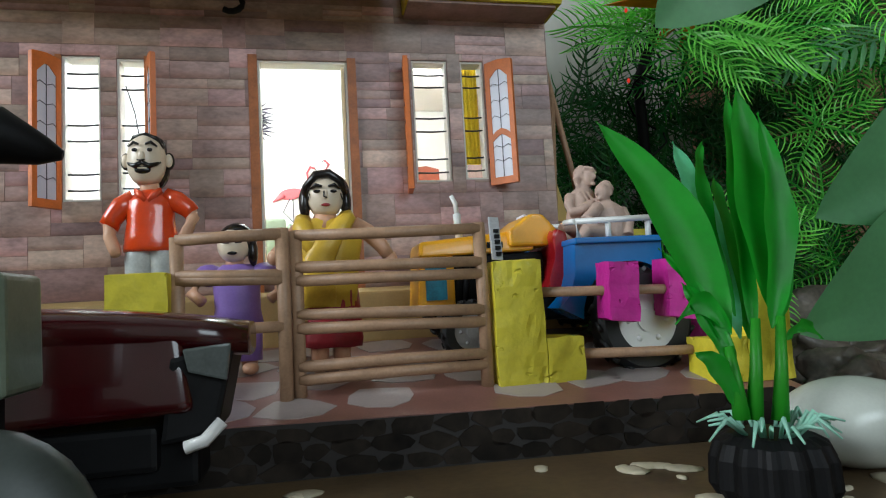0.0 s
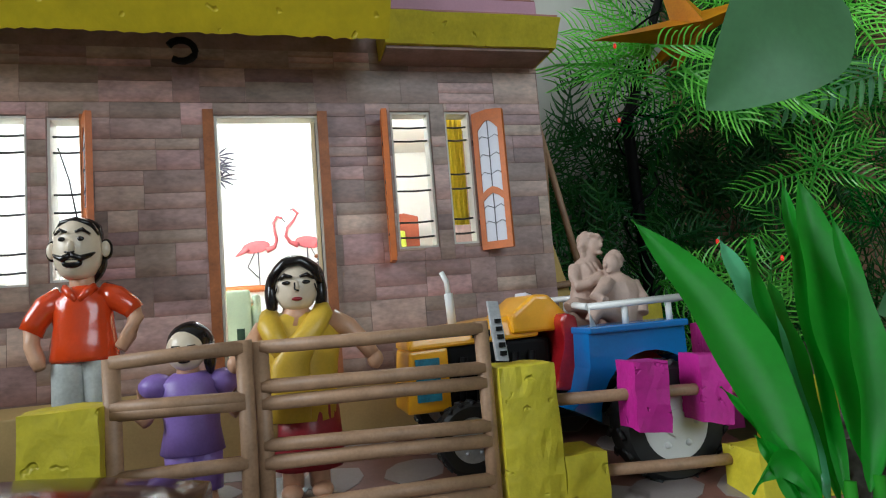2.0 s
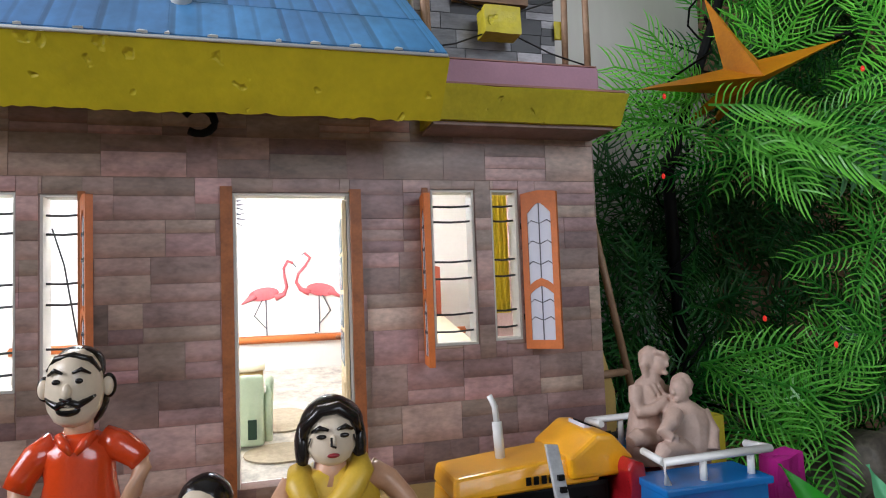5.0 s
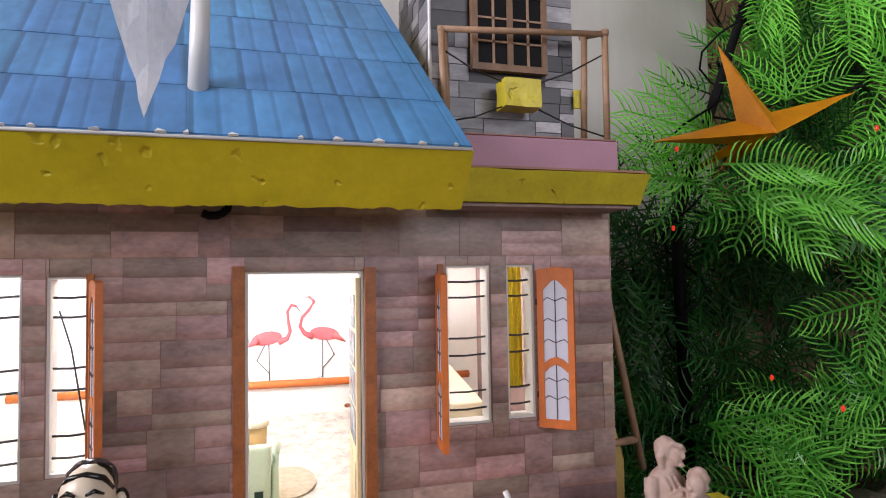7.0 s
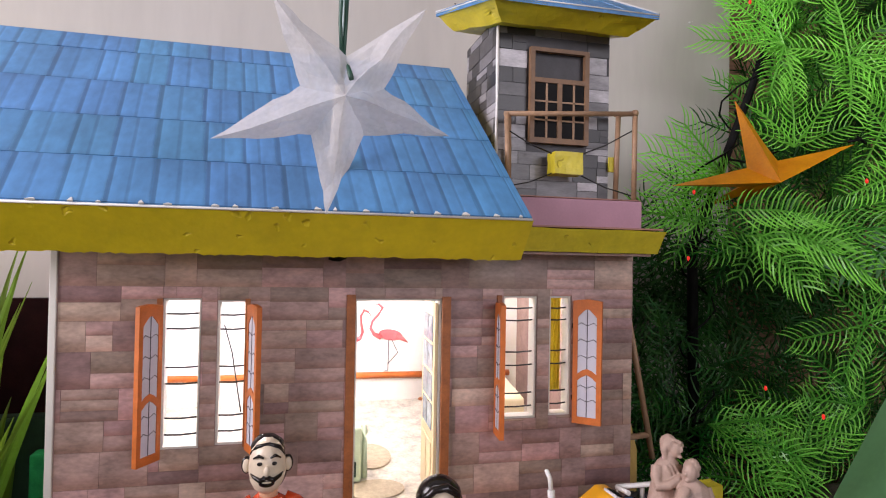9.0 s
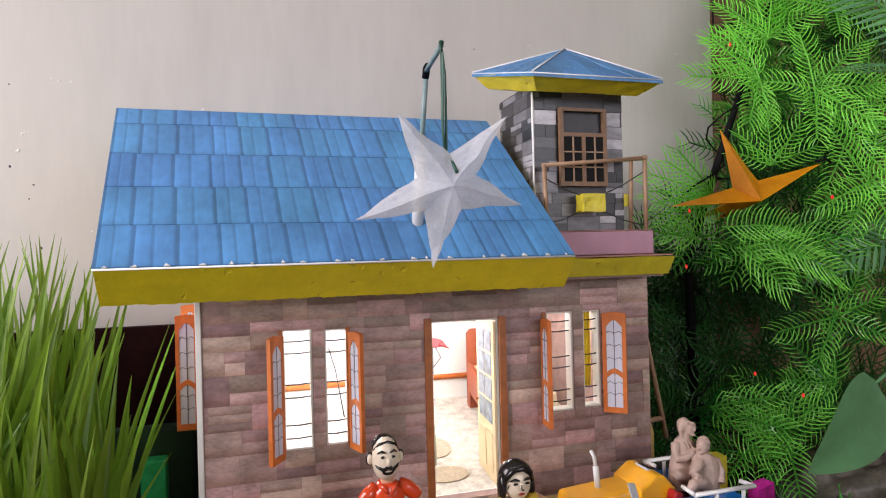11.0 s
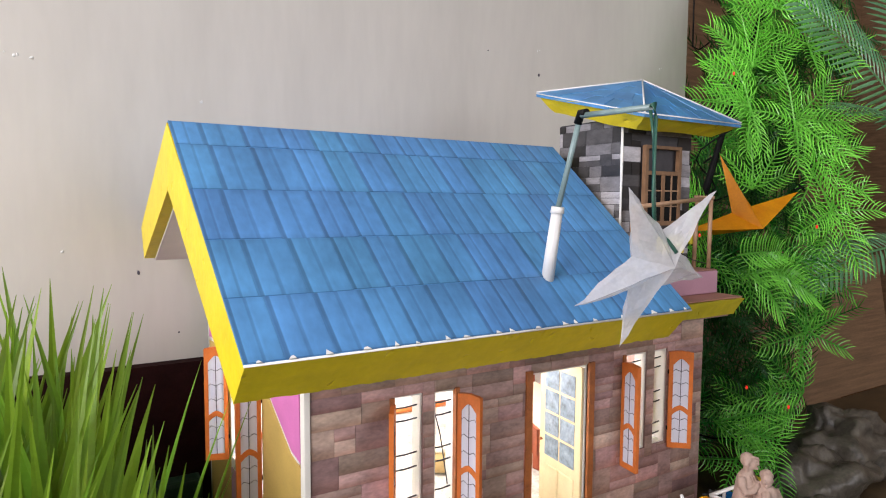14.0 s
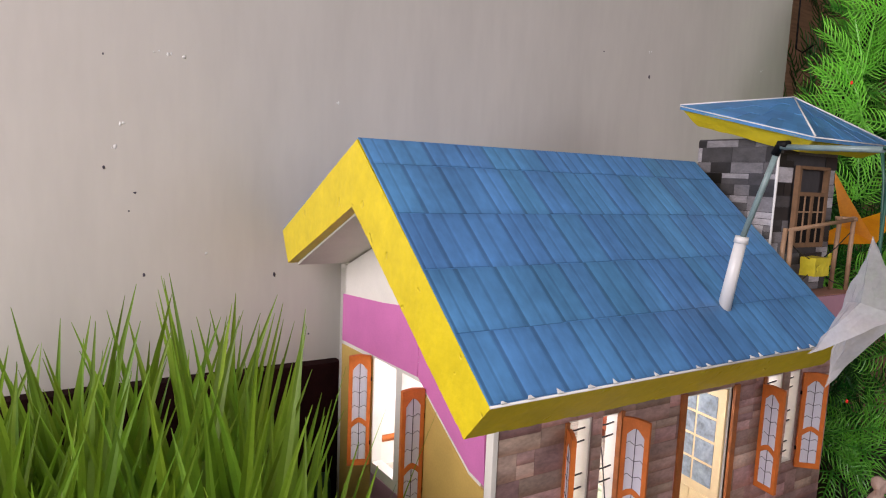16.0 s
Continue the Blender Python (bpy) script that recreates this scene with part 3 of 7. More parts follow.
hexa(bm, [(-0.2075, IN[0], IN[1] - 0.0015), (0.075, IN[0], IN[1] - 0.0015), (0.073, BB[0] - 0.001, BB[1] - 0.0015), (-0.209, BB[0] - 0.001, BB[1] - 0.0015),
          (-0.2075, IN[0], IN[1] + 0.001), (0.075, IN[0], IN[1] + 0.001), (0.073, BB[0] - 0.001, BB[1] + 0.001), (-0.209, BB[0] - 0.001, BB[1] + 0.001)])
part("soffit", bm, M_foam, house, "unpainted white underside of the roof")
# blue sheet and its tiles, up the front slope
Fv, Rv = Vector((0, *FT)), Vector((0, *RG))
nrm = Vector((0, -0.677, 0.736))


def on_roof(u, s, h):
    """u along x, 0 to 1; s up the slope, 0 to 1; h off the board."""
    a, b = -0.2030 + (-0.2140 + 0.2030) * s, 0.0895 + (0.0750 - 0.0895) * s
    p = Fv.lerp(Rv, s) + nrm * h
    return Vector((a + (b - a) * u, p.y, p.z))


def sheet(bm, u0, u1, s0, s1, h0, h1, n=1):
    prism(bm, [on_roof(u0, s0, h0), on_roof(u1, s0, h0), on_roof(u1, s1, h0), on_roof(u0, s1, h0)],
          [on_roof(u0, s0, h1), on_roof(u1, s0, h1), on_roof(u1, s1, h1), on_roof(u0, s1, h1)])


bm = bmesh.new()
sheet(bm, 0, 1, 0.004, 1.0, 0.0006, 0.0014)
blue = part("roof_sheet", bm, M_roofjoint, roof, "blue metal-tile print glued to the roof")
rng = random.Random(11)
WIDTHS = [rng.choice((0.058, 0.066, 0.074, 0.082)) for _ in range(31)]
rows = [0.006, 0.215, 0.435, 0.655, 0.875, 0.996]
for r, (s0, s1) in enumerate(zip(rows, rows[1:])):
    u = -0.02 - 0.0030 * (r * 2 % 5)
    k = 0
    while u < 1:
        w = WIDTHS[k % len(WIDTHS)]
        a, b = max(u, 0.0005), min(u + w - 0.0002, 0.9995)
        if b - a > 0.004:
            bm = bmesh.new()
            s0 = rows[r] + (rng.uniform(0.0, 0.0045) if r else 0.0)
            prism(bm, [on_roof(a, s0, 0.0014), on_roof(b, s0, 0.0014), on_roof(b, s1, 0.0014), on_roof(a, s1, 0.0014)],
                  [on_roof(a, s0, 0.00175), on_roof(b, s0, 0.00175), on_roof(b, s1, 0.00165), on_roof(a, s1, 0.00165)])
            uv = bm.loops.layers.uv.new("print")
            ends_a = (on_roof(a, s0, 0.0016), on_roof(a, s1, 0.0016))
            mid_s = on_roof(0.5, (s0 + s1) / 2, 0.0016)
            for f in bm.faces:
                for lp in f.loops:
                    up = lp.vert.co.z > mid_s.z
                    near = abs(lp.vert.co.x - ends_a[1 if up else 0].x) < 0.003
                    lp[uv].uv = (0.0 if near else 1.0, 1.0 if up else 0.0)
            part("tile", bm, M_roof, blue)
        u += w
        k += 1
bm = bmesh.new()
tube(bm, [on_roof(0, 0.0, 0.0008), on_roof(1, 0.0, 0.0008)], 0.0007, 6)
for k in range(19):
    q = (k + 0.5 + rng.uniform(-0.25, 0.25)) / 19
    w, up = rng.uniform(0.003, 0.008), rng.uniform(0.008, 0.018)
    prism(bm, [on_roof(q - w, 0.0, 0.0018), on_roof(q + w, 0.0, 0.0018), on_roof(q + w * rng.uniform(-0.6, 0.6), up, 0.0018)],
          [on_roof(q - w, 0.0, 0.0026), on_roof(q + w, 0.0, 0.0028), on_roof(q + w * rng.uniform(-0.6, 0.6), up, 0.0022)])
part("torn_edge", bm, M_white, roof, "white torn paper edge along the eave")
bm = bmesh.new()
hexa(bm, [on_roof(0, 1.0, -0.002), on_roof(1, 1.0, -0.002), (0.074, 0.2045, 0.3065), (-0.216, 0.2045, 0.3065),
          on_roof(0, 1.0, 0.0012), on_roof(1, 1.0, 0.0012), (0.074, 0.2055, 0.3085), (-0.216, 0.2055, 0.3085)])
part("back_sheet", bm, M_roofjoint, roof, "blue print on the rear slope")

# flat slab, tower and its roof
bm = bmesh.new()
hexa(bm, [(0.0915, -0.0260, 0.2410), (0.1878, -0.0260, 0.2410), (0.1878, 0.15, 0.2425), (0.0915, 0.15, 0.2425), (0.0915, -0.035, 0.2545), (0.188, -0.035, 0.2545), (0.188, 0.15, 0.2545), (0.0915, 0.15, 0.2545)])
bmesh.ops.subdivide_edges(bm, edges=list(bm.edges), cuts=6, use_grid_fill=True)
ragged(bm, 0.0007, 70)
slab_ob = part("balcony_slab", bm, M_yellow2, house, "yellow foam slab edge with rough paint")
part("slab_underside", boxmesh(0.0925, 0.1845, -0.0235, -0.0004, 0.2393, 0.2408), M_joint, slab_ob, "stone-print paper underside")
part("slab_top", boxmesh(0.0918, 0.1865, -0.0335, 0.15, 0.2552, 0.2562), M_deckred, slab_ob, "reddish card on the slab")
bm = bmesh.new()
box(bm, 0.0925, 0.1842, -0.013, 0.14, 0.2566, 0.2745)
soften(bm, 0.0008)
step = part("balcony_step", bm, M_pale_pink, house, "dusty pink card step under the tower")
part("step_top", boxmesh(0.0930, 0.1837, -0.0125, 0.139, 0.2748, 0.2755), M_deckred, step, "reddish card on the step")
TW = (0.0915, 0.1700, 0.006, 0.075, 0.276, 0.392)
tower = part("tower", boxmesh(*TW, 0.0006), M_greyjoint, house, "square tower faced with grey brick print")
bm = bmesh.new()
tilt = lambda y: (y - 0.025) * 0.262
corners = [(0.077, -0.027), (0.186, -0.027), (0.176, 0.077), (0.067, 0.077)]
inner = [(0.088, -0.010), (0.174, -0.010), (0.168, 0.068), (0.079, 0.068)]
low = [(x, y, 0.3905 + tilt(y)) for x, y in inner]
top = [(x, y, 0.4020 + tilt(y)) for x, y in corners]
prism(bm, low, top)
bmesh.ops.subdivide_edges(bm, edges=list(bm.edges), cuts=7, use_grid_fill=True)
ragged(bm, 0.0011, 90)
tower_roof = part("tower_roof", bm, M_yellow, house, "small pyramid roof with bevelled yellow foam edge")
apex = (0.1285, 0.0215, 0.4245)
bm = bmesh.new()
rim = [bm.verts.new((x, y, 0.4030 + tilt(y))) for x, y in corners]
tip = bm.verts.new((apex[0], apex[1], apex[2] - 0.0006))
for i in range(4):
    bm.faces.new((rim[i], rim[(i + 1) % 4], tip))
bm.faces.new(rim[::-1])
part("roof_core", bm, M_towerroof, tower_roof, "blue printed card under the tiles")
for i in range(4):
    a, b = Vector(corners[i]), Vector(corners[(i + 1) % 4])
    pa, pb = Vector((a.x, a.y, 0.4040 + tilt(a.y))), Vector((b.x, b.y, 0.4040 + tilt(b.y)))
    pc = Vector(apex)
    rows_n = 4
    for r in range(rows_n):
        s0, s1 = r / rows_n, (r + 1) / rows_n
        n_col = max(1, round(9 * (1 - s0)))
        l0, r0, l1, r1 = pa.lerp(pc, s0), pb.lerp(pc, s0), pa.lerp(pc, s1), pb.lerp(pc, s1)
        for k in range(n_col):
            bm = bmesh.new()
            q = [l0.lerp(r0, k / n_col), l0.lerp(r0, (k + 1) / n_col), l1.lerp(r1, (k + 1) / n_col), l1.lerp(r1, k / n_col)]
            if r == rows_n - 1:
                q = [q[0], q[1], pc]
            prism(bm, [p - Vector((0, 0, 0.003)) for p in q], [p + Vector((0, 0, 0.0004 * (1 + (k % 2)))) for p in q])
            part("tile", bm, M_towerroof, tower_roof)
for i in range(4):
    (x0, y0), (x1, y1) = corners[i], corners[(i + 1) % 4]
    bm = bmesh.new()
    tube(bm, [(x0, y0, 0.4046 + tilt(y0)), (apex[0], apex[1], apex[2] + 0.0012)], [0.0007, 0.0006], 6)
    part("white_ridge", bm, M_white, tower_roof, "white paper seam")
    bm = bmesh.new()
    tube(bm, [(x0, y0, 0.4036 + tilt(y0)), (x1, y1, 0.4036 + tilt(y1))], 0.0005, 6)
    part("white_edge", bm, M_white, tower_roof, "white paper edge")
bm = bmesh.new()
tube(bm, [(TW[0] - 0.0004, TW[2] - 0.0004, TW[4] + (TW[5] - TW[4]) * f) for f in (0.0, 0.25, 0.5, 0.75, 1.0)], [0.0008, 0.0011, 0.0008, 0.0012, 0.0009], 6)
part("corner_edge", bm, M_white, tower, "white torn paper edge at the corner")
# printed wooden window on the tower
tw = part("tower_window", boxmesh(0.114, 0.151, 0.0020, 0.0046, 0.313, 0.353), M_black, house, "brown wooden window with small panes")
bm = bmesh.new()
for x0, x1, z0, z1 in ((0.112, 0.115, 0.311, 0.3725), (0.150, 0.153, 0.311, 0.3725), (0.115, 0.150, 0.311, 0.3145), (0.115, 0.150, 0.350, 0.353), (0.115, 0.150, 0.370, 0.3725), (0.131, 0.134, 0.3145, 0.350)):
    box(bm, x0, x1, 0.0008, 0.0045, z0, z1)
part("window_frame", bm, M_wood, tw, "brown wooden frame")
bm = bmesh.new()
for x in (0.1235, 0.1425):
    box(bm, x - 0.0006, x + 0.0006, 0.0012, 0.0019, 0.3145, 0.350)
for z in (0.326, 0.338):
    box(bm, 0.115, 0.131, 0.0012, 0.0019, z - 0.0005, z + 0.0005)
    box(bm, 0.134, 0.150, 0.0012, 0.0019, z - 0.0005, z + 0.0005)
part("glazing_bar", bm, M_stick, tw)


# shutters
def shutter(hinge, outer, z0, z1, parent=house, base_label="orange shutter with arched white panels, standing open"):
    """A leaf from its hinge to its outer edge, in plan."""
    hx, hy = hinge
    d = Vector((outer[0] - hx, outer[1] - hy, 0))
    w, h = d.length, z1 - z0
    root = part("shutter", bmesh.new(), M_orange, parent, base_label)
    ang = math.atan2(d.y, d.x)
    root.matrix_local = Matrix.Translation((hx, hy, z0)) @ Matrix.Rotation(ang, 4, "Z")
    bm = bmesh.new()
    f = w * 0.17
    mid = h * 0.40
    slab(bm, [(0, 0), (f, 0), (f, h - 0.0006), (0, h - 0.0012)], -0.0014, 0.0014)
    slab(bm, [(w - f, 0), (w, 0), (w, h - 0.0012), (w - f, h - 0.0006)], -0.0014, 0.0014)
    slab(bm, [(f, 0), (w - f, 0), (w - f, h * 0.055), (f, h * 0.055)], -0.0014, 0.0014)
    slab(bm, [(f, h - 0.0115), (w * 0.32, h - 0.0085), (w * 0.42, h - 0.0068), (w * 0.5, h - 0.0064), (w * 0.58, h - 0.0068), (w * 0.68, h - 0.0085), (w - f, h - 0.0115), (w - f, h - 0.0006), (w * 0.5, h), (f, h - 0.0006)], -0.0014, 0.0014)
    slab(bm, [(f, mid - 0.0045), (w * 0.33, mid - 0.0020), (w * 0.5, mid - 0.0004), (w * 0.67, mid - 0.0020), (w - f, mid - 0.0045), (w - f, mid), (w * 0.67, mid + 0.0022), (w * 0.5, mid + 0.0034), (w * 0.33, mid + 0.0022), (f, mid)], -0.0014, 0.0014)
    me = root.data
    bmesh.ops.recalc_face_normals(bm, faces=bm.faces)
    bm.to_mesh(me)
    bm.free()
    part("panel", boxmesh(f * 0.9, w - f * 0.9, -0.0009, 0.0009, h * 0.03, h - 0.006), M_panel, root, "pale printed glass panel")
    bm = bmesh.new()
    for side in (-0.0011, 0.0011):
        box(bm, w * 0.5 - 0.00022, w * 0.5 + 0.00022, side - 0.0001, side + 0.0001, h * 0.055, h - 0.0065)
        for zz in (0.18, 0.29, 0.53, 0.66, 0.79):
            tube(bm, [(f, side, h * zz), (w * 0.28, side, h * zz + 0.0016), (w * 0.5, side, h * zz - 0.0002), (w * 0.72, side, h * zz + 0.0016), (w - f, side, h * zz)], 0.00022, 4)
    part("glazing_bar", bm, M_line, root, "fine dark printed lines")
    for zz in (0.2, 0.78):
        bm = bmesh.new()
        tube(bm, [(0.0, 0, h * zz - 0.0015), (0.0, 0, h * zz + 0.0015)], 0.0011, 6)
        part("hinge", bm, M_black, root)
    return root


shutter((0.1432, -0.0015), (0.1570, -0.0135), 0.1325, 0.2115)
shutter((0.0914, -0.0016), (0.0893, -0.0190), 0.1285, 0.2095)
shutter((-0.0562, -0.0016), (-0.0500, -0.0178), 0.1265, 0.2085)
shutter((-0.1022, -0.0015), (-0.1110, -0.0160), 0.1235, 0.2085)
shutter((left_x(0.142) - 0.0015, 0.142), (left_x(0.142) - 0.0170, 0.147), 0.136, 0.221)
shutter((left_x(0.070) - 0.0015, 0.0695), (left_x(0.070) - 0.0175, 0.0695), 0.131, 0.219)
# orange and brown frames at the openings
bm = bmesh.new()
box(bm, DOOR[0] - 0.0052, DOOR[0], -0.0022, 0.004, 0.072, 0.2135)
part("door_frame", bm, M_brownred, house, "brown painted door jamb")
bm = bmesh.new()
box(bm, DOOR[1], DOOR[1] + 0.0052, -0.0022, 0.004, 0.072, 0.2125)
part("door_frame", bm, M_brownred, house, "brown painted door jamb")
for x, z0, z1 in ((-0.0574, 0.128, 0.211), (0.0925, 0.132, 0.2135), (-0.1034, 0.126, 0.211)):
    part("window_frame", boxmesh(x - 0.001, x + 0.0018, -0.0018, 0.002, z0, z1), M_brownred, house, "brown painted window edge")
for h in (*LWIN, *RWIN):
    for f in (0.06, 0.17, 0.40, 0.51, 0.77, 0.87):
        bm = bmesh.new()
        z = h[2] + (h[3] - h[2]) * f + 0.002
        tube(bm, [(h[0] + 0.0005, 0.005, z), ((h[0] + h[1]) / 2, 0.0048, z - 0.0003), (h[1] - 0.0005, 0.005, z + 0.0003)], 0.00055, 6)
        part("window_bar", bm, M_bar, house, "thin black window bar")
bm = bmesh.new()
tube(bm, [(-0.0700, 0.0055, 0.196), (-0.0655, 0.0058, 0.18), (-0.060, 0.0055, 0.146)], 0.0004, 5)
part("loose_wire", bm, M_bar, house, "loose dark wire across the window")

# door leaf, open inwards
leaf_m = Matrix.Translation((0.0536, 0.0020, inner_z(0.04) + 0.0005)) @ Matrix.Rotation(radians(86), 4, "Z")
LW, LH = 0.050, 0.124
door = part("door_leaf", boxmesh(0, LW, -0.001, 0.001, 0, LH, 0.0004), M_cream, house, "cream door leaf with glazed upper half, open inwards")
door.matrix_local = leaf_m
for c in range(2):
    for r in range(4):
        z0 = LH * 0.36 + r * LH * 0.148
        x0 = LW * 0.14 + c * LW * 0.38
        part("pane", boxmesh(x0, x0 + LW * 0.34, -0.0014, 0.0014, z0, z0 + LH * 0.13), M_doorglass, door, "blue-grey glass pane")
for x0 in (0.14, 0.52):
    part("door_panel", boxmesh(LW * x0, LW * (x0 + 0.34), -0.0016, 0.0016, LH * 0.06, LH * 0.30, 0.0006), M_cream, door)
bm = bmesh.new()
blob(bm, (LW * 0.93, 0.0025, LH * 0.45), (0.0012, 0.0016, 0.0012), 0, 0, 8, 6)
part("door_knob", bm, M_brownred, door)

# hook under the eave
hook = thing("eave_hook", "black plastic loop hanging under the eave", "hook")
bm = bmesh.new()
pts = [(-0.009 + 0.0065 * math.cos(a), -0.012, 0.240 + 0.0055 * math.sin(a)) for a in [i * math.pi * 2 / 14 for i in range(9, 21)]]
tube(bm, pts, 0.0018, 8)
part("loop", bm, M_black, hook)

# brace at the house's end
br = thing("stair_brace", "brown wooden stick frame leaning at the house end", "wooden frame")
for p, q in (((0.196, 0.03, 0.222), (0.222, 0.03, 0.095)), ((0.192, 0.03, 0.03), (0.200, 0.03, 0.20)), ((0.190, 0.03, 0.11), (0.218, 0.03, 0.112))):
    bm = bmesh.new()
    tube(bm, [p, q], 0.0022, 8)
    part("stick", bm, M_stick, br)
bm = bmesh.new()
slab(bm, [(0.1875, 0.03), (0.212, 0.03), (0.212, 0.10), (0.1875, 0.19)], 0.034, 0.038)
part("board", bm, M_ochre, br, "tan board")


# the yard platform
yard = tagged(part("yard_platform", bmesh.new(), M_darkbody), "low yard platform with reddish stone-print top and dark stone edge", "platform")
bm = bmesh.new()
fr = lambda x: -0.1295 - 0.06 * max(0.0, x)
xs = [-0.24, -0.1, 0.0, 0.08, 0.16, 0.232]
for a, b in zip(xs, xs[1:]):
    hexa(bm, [(a, fr(a), 0.0), (b, fr(b), 0.0), (b, -0.0225, 0.0), (a, -0.0225, 0.0),
              (a, fr(a), yard_z(fr(a))), (b, fr(b), yard_z(fr(b))), (b, -0.0225, yard_z(-0.0225)), (a, -0.0225, yard_z(-0.0225))])
bmesh.ops.remove_doubles(bm, verts=bm.verts, dist=1e-6)
bmesh.ops.recalc_face_normals(bm, faces=bm.faces)
bm.to_mesh(yard.data)
bm.free()
bm = bmesh.new()
for a, b in zip(xs, xs[1:]):
    hexa(bm, [(a, fr(a), yard_z(fr(a)) + 0.0001), (b, fr(b), yard_z(fr(b)) + 0.0001), (b, -0.0225, yard_z(-0.0225) + 0.0001), (a, -0.0225, yard_z(-0.0225) + 0.0001),
              (a, fr(a), yard_z(fr(a)) + 0.0005), (b, fr(b), yard_z(fr(b)) + 0.0005), (b, -0.0225, yard_z(-0.0225) + 0.0005), (a, -0.0225, yard_z(-0.0225) + 0.0005)])
bmesh.ops.remove_doubles(bm, verts=bm.verts, dist=1e-6)
part("yard_sheet", bm, M_floorbase, yard, "reddish stone-print sheet")


def rough_ring(rng, n, rx_, ry_, jag):
    out = []
    for i in range(n):
        a = 2 * math.pi * i / n
        k = 1 + rng.uniform(-jag, jag)
        out.append((rx_ * k * math.cos(a), ry_ * k * math.sin(a)))
    return out


rng = random.Random(8)
for gx in range(15):
    for gy in range(4):
        x, y = -0.225 + gx * 0.031 + rng.uniform(-0.006, 0.006) + 0.015 * (gy % 2), -0.114 + gy * 0.0255 + rng.uniform(-0.004, 0.004)
        if x > 0.216 or rng.random() < 0.25:
            continue
        ring = rough_ring(rng, 9, 0.0145, 0.0115, 0.2)
        ring = [(x + p, min(-0.024, max(fr(x) + 0.003, y + q))) for p, q in ring]
        bm = bmesh.new()
        prism(bm, [(p, q, yard_z(q) + 0.0004) for p, q in ring], [(p, q, yard_z(q) + 0.0008) for p, q in ring])
        part("paving_stone", bm, M_floorpatch, yard)
rng = random.Random(9)
for row in range(3):
    x = -0.236 + 0.006 * row
    while x < 0.222:
        w = rng.uniform(0.008, 0.019)
        zc, hh = 0.0035 + row * 0.0066 + rng.uniform(-0.0008, 0.0008), rng.uniform(0.0030, 0.0042)
        ring = rough_ring(rng, 8, w * 0.52, hh, 0.22)
        ring = [(x + w / 2 + p, min(0.0196, max(0.0006, zc + q))) for p, q in ring]
        bm = bmesh.new()
        prism(bm, [(p, fr(p) - 0.0001, q) for p, q in ring], [(p, fr(p) - 0.0006, q) for p, q in ring])
        part("edge_stone", bm, M_cliff, yard)
        x += w


# bamboo fences and yellow pillars
def panel(name, label, posts, rails, r=0.0026):
    ob = thing(name, label, "fence")
    for p, q in posts:
        bm = bmesh.new()
        tube(bm, [p, ((p[0] + q[0]) / 2 + 0.0003, (p[1] + q[1]) / 2, (p[2] + q[2]) / 2), q], [r * 1.1, r * 1.05, r * 1.1], 12)
        part("post", bm, M_stick, ob)
    for p, q in rails:
        bm = bmesh.new()
        mid = (Vector(p) + Vector(q)) / 2 + Vector((0, 0, rng.uniform(-0.0004, 0.0004)))
        tube(bm, [p, mid, q], [r * rng.uniform(0.85, 1.0), r * 0.95, r * rng.uniform(0.85, 1.0)], 12)
        part("rail", bm, M_stick, ob)
    return ob


gl, gr = (0.0245, -0.1030), (0.1035, -0.1085)
zs_l = (0.0935, 0.0800, 0.0742, 0.0602, 0.0543, 0.0385, 0.0331)
zs_r = (0.0935, 0.0790, 0.0736, 0.0581, 0.0527, 0.0392, 0.0343)
panel("bamboo_gate", "tan bamboo stick gate with paired rails", [((*gl, 0.0230), (*gl, 0.0955)), ((*gr, 0.0230), (*gr, 0.0960))],
      [((gl[0], gl[1] - 0.001, a), (gr[0], gr[1] - 0.001, b)) for a, b in zip(zs_l, zs_r)])
pl, pr = (-0.0222, -0.1050), (0.0192, -0.1060)
panel("bamboo_fence", "short tan bamboo stick fence with three rails", [((*pl, 0.0245), (*pl, 0.0940)), ((*pr, 0.0243), (*pr, 0.0965))],
      [((pl[0], pl[1] - 0.001, a), (pr[0], pr[1] - 0.001, b)) for a, b in ((0.0927, 0.0941), (0.0783, 0.0771), (0.0765, 0.0752), (0.0557, 0.0559))])
panel("bamboo_fence", "two bamboo rails between yellow pillars", [], [((0.130, -0.108, 0.0640), (0.218, -0.118, 0.0612)), ((0.140, -0.108, 0.0360), (0.212, -0.118, 0.0345))], 0.0024)


def pillar(x0, x1, s0, s1, y0, y1, top, step, label):
    ob = thing("yellow_pillar", label, "pillar", "yellow pillars of the fence")
    for nm, a, b, z in (("shaft", x0, x1, top), ("step", s0, s1, step)):
        bm = bmesh.new()
        box(bm, a, b, y0, y1, 0.0205, z)
        bmesh.ops.subdivide_edges(bm, edges=list(bm.edges), cuts=9, use_grid_fill=True)
        for v in bm.verts:
            n = noise.noise_vector(v.co * 130)
            v.co += n * 0.0007
            k = noise.noise(v.co * 210 + Vector((3, 1, 7)))
            if k > 0.42:
                v.co.y += (k - 0.42) * 0.006
        bmesh.ops.smooth_vert(bm, verts=bm.verts, factor=0.25, use_axis_x=True, use_axis_y=True, use_axis_z=True)
        part(nm, bm, M_yellow2, ob, smooth=False)
    return ob


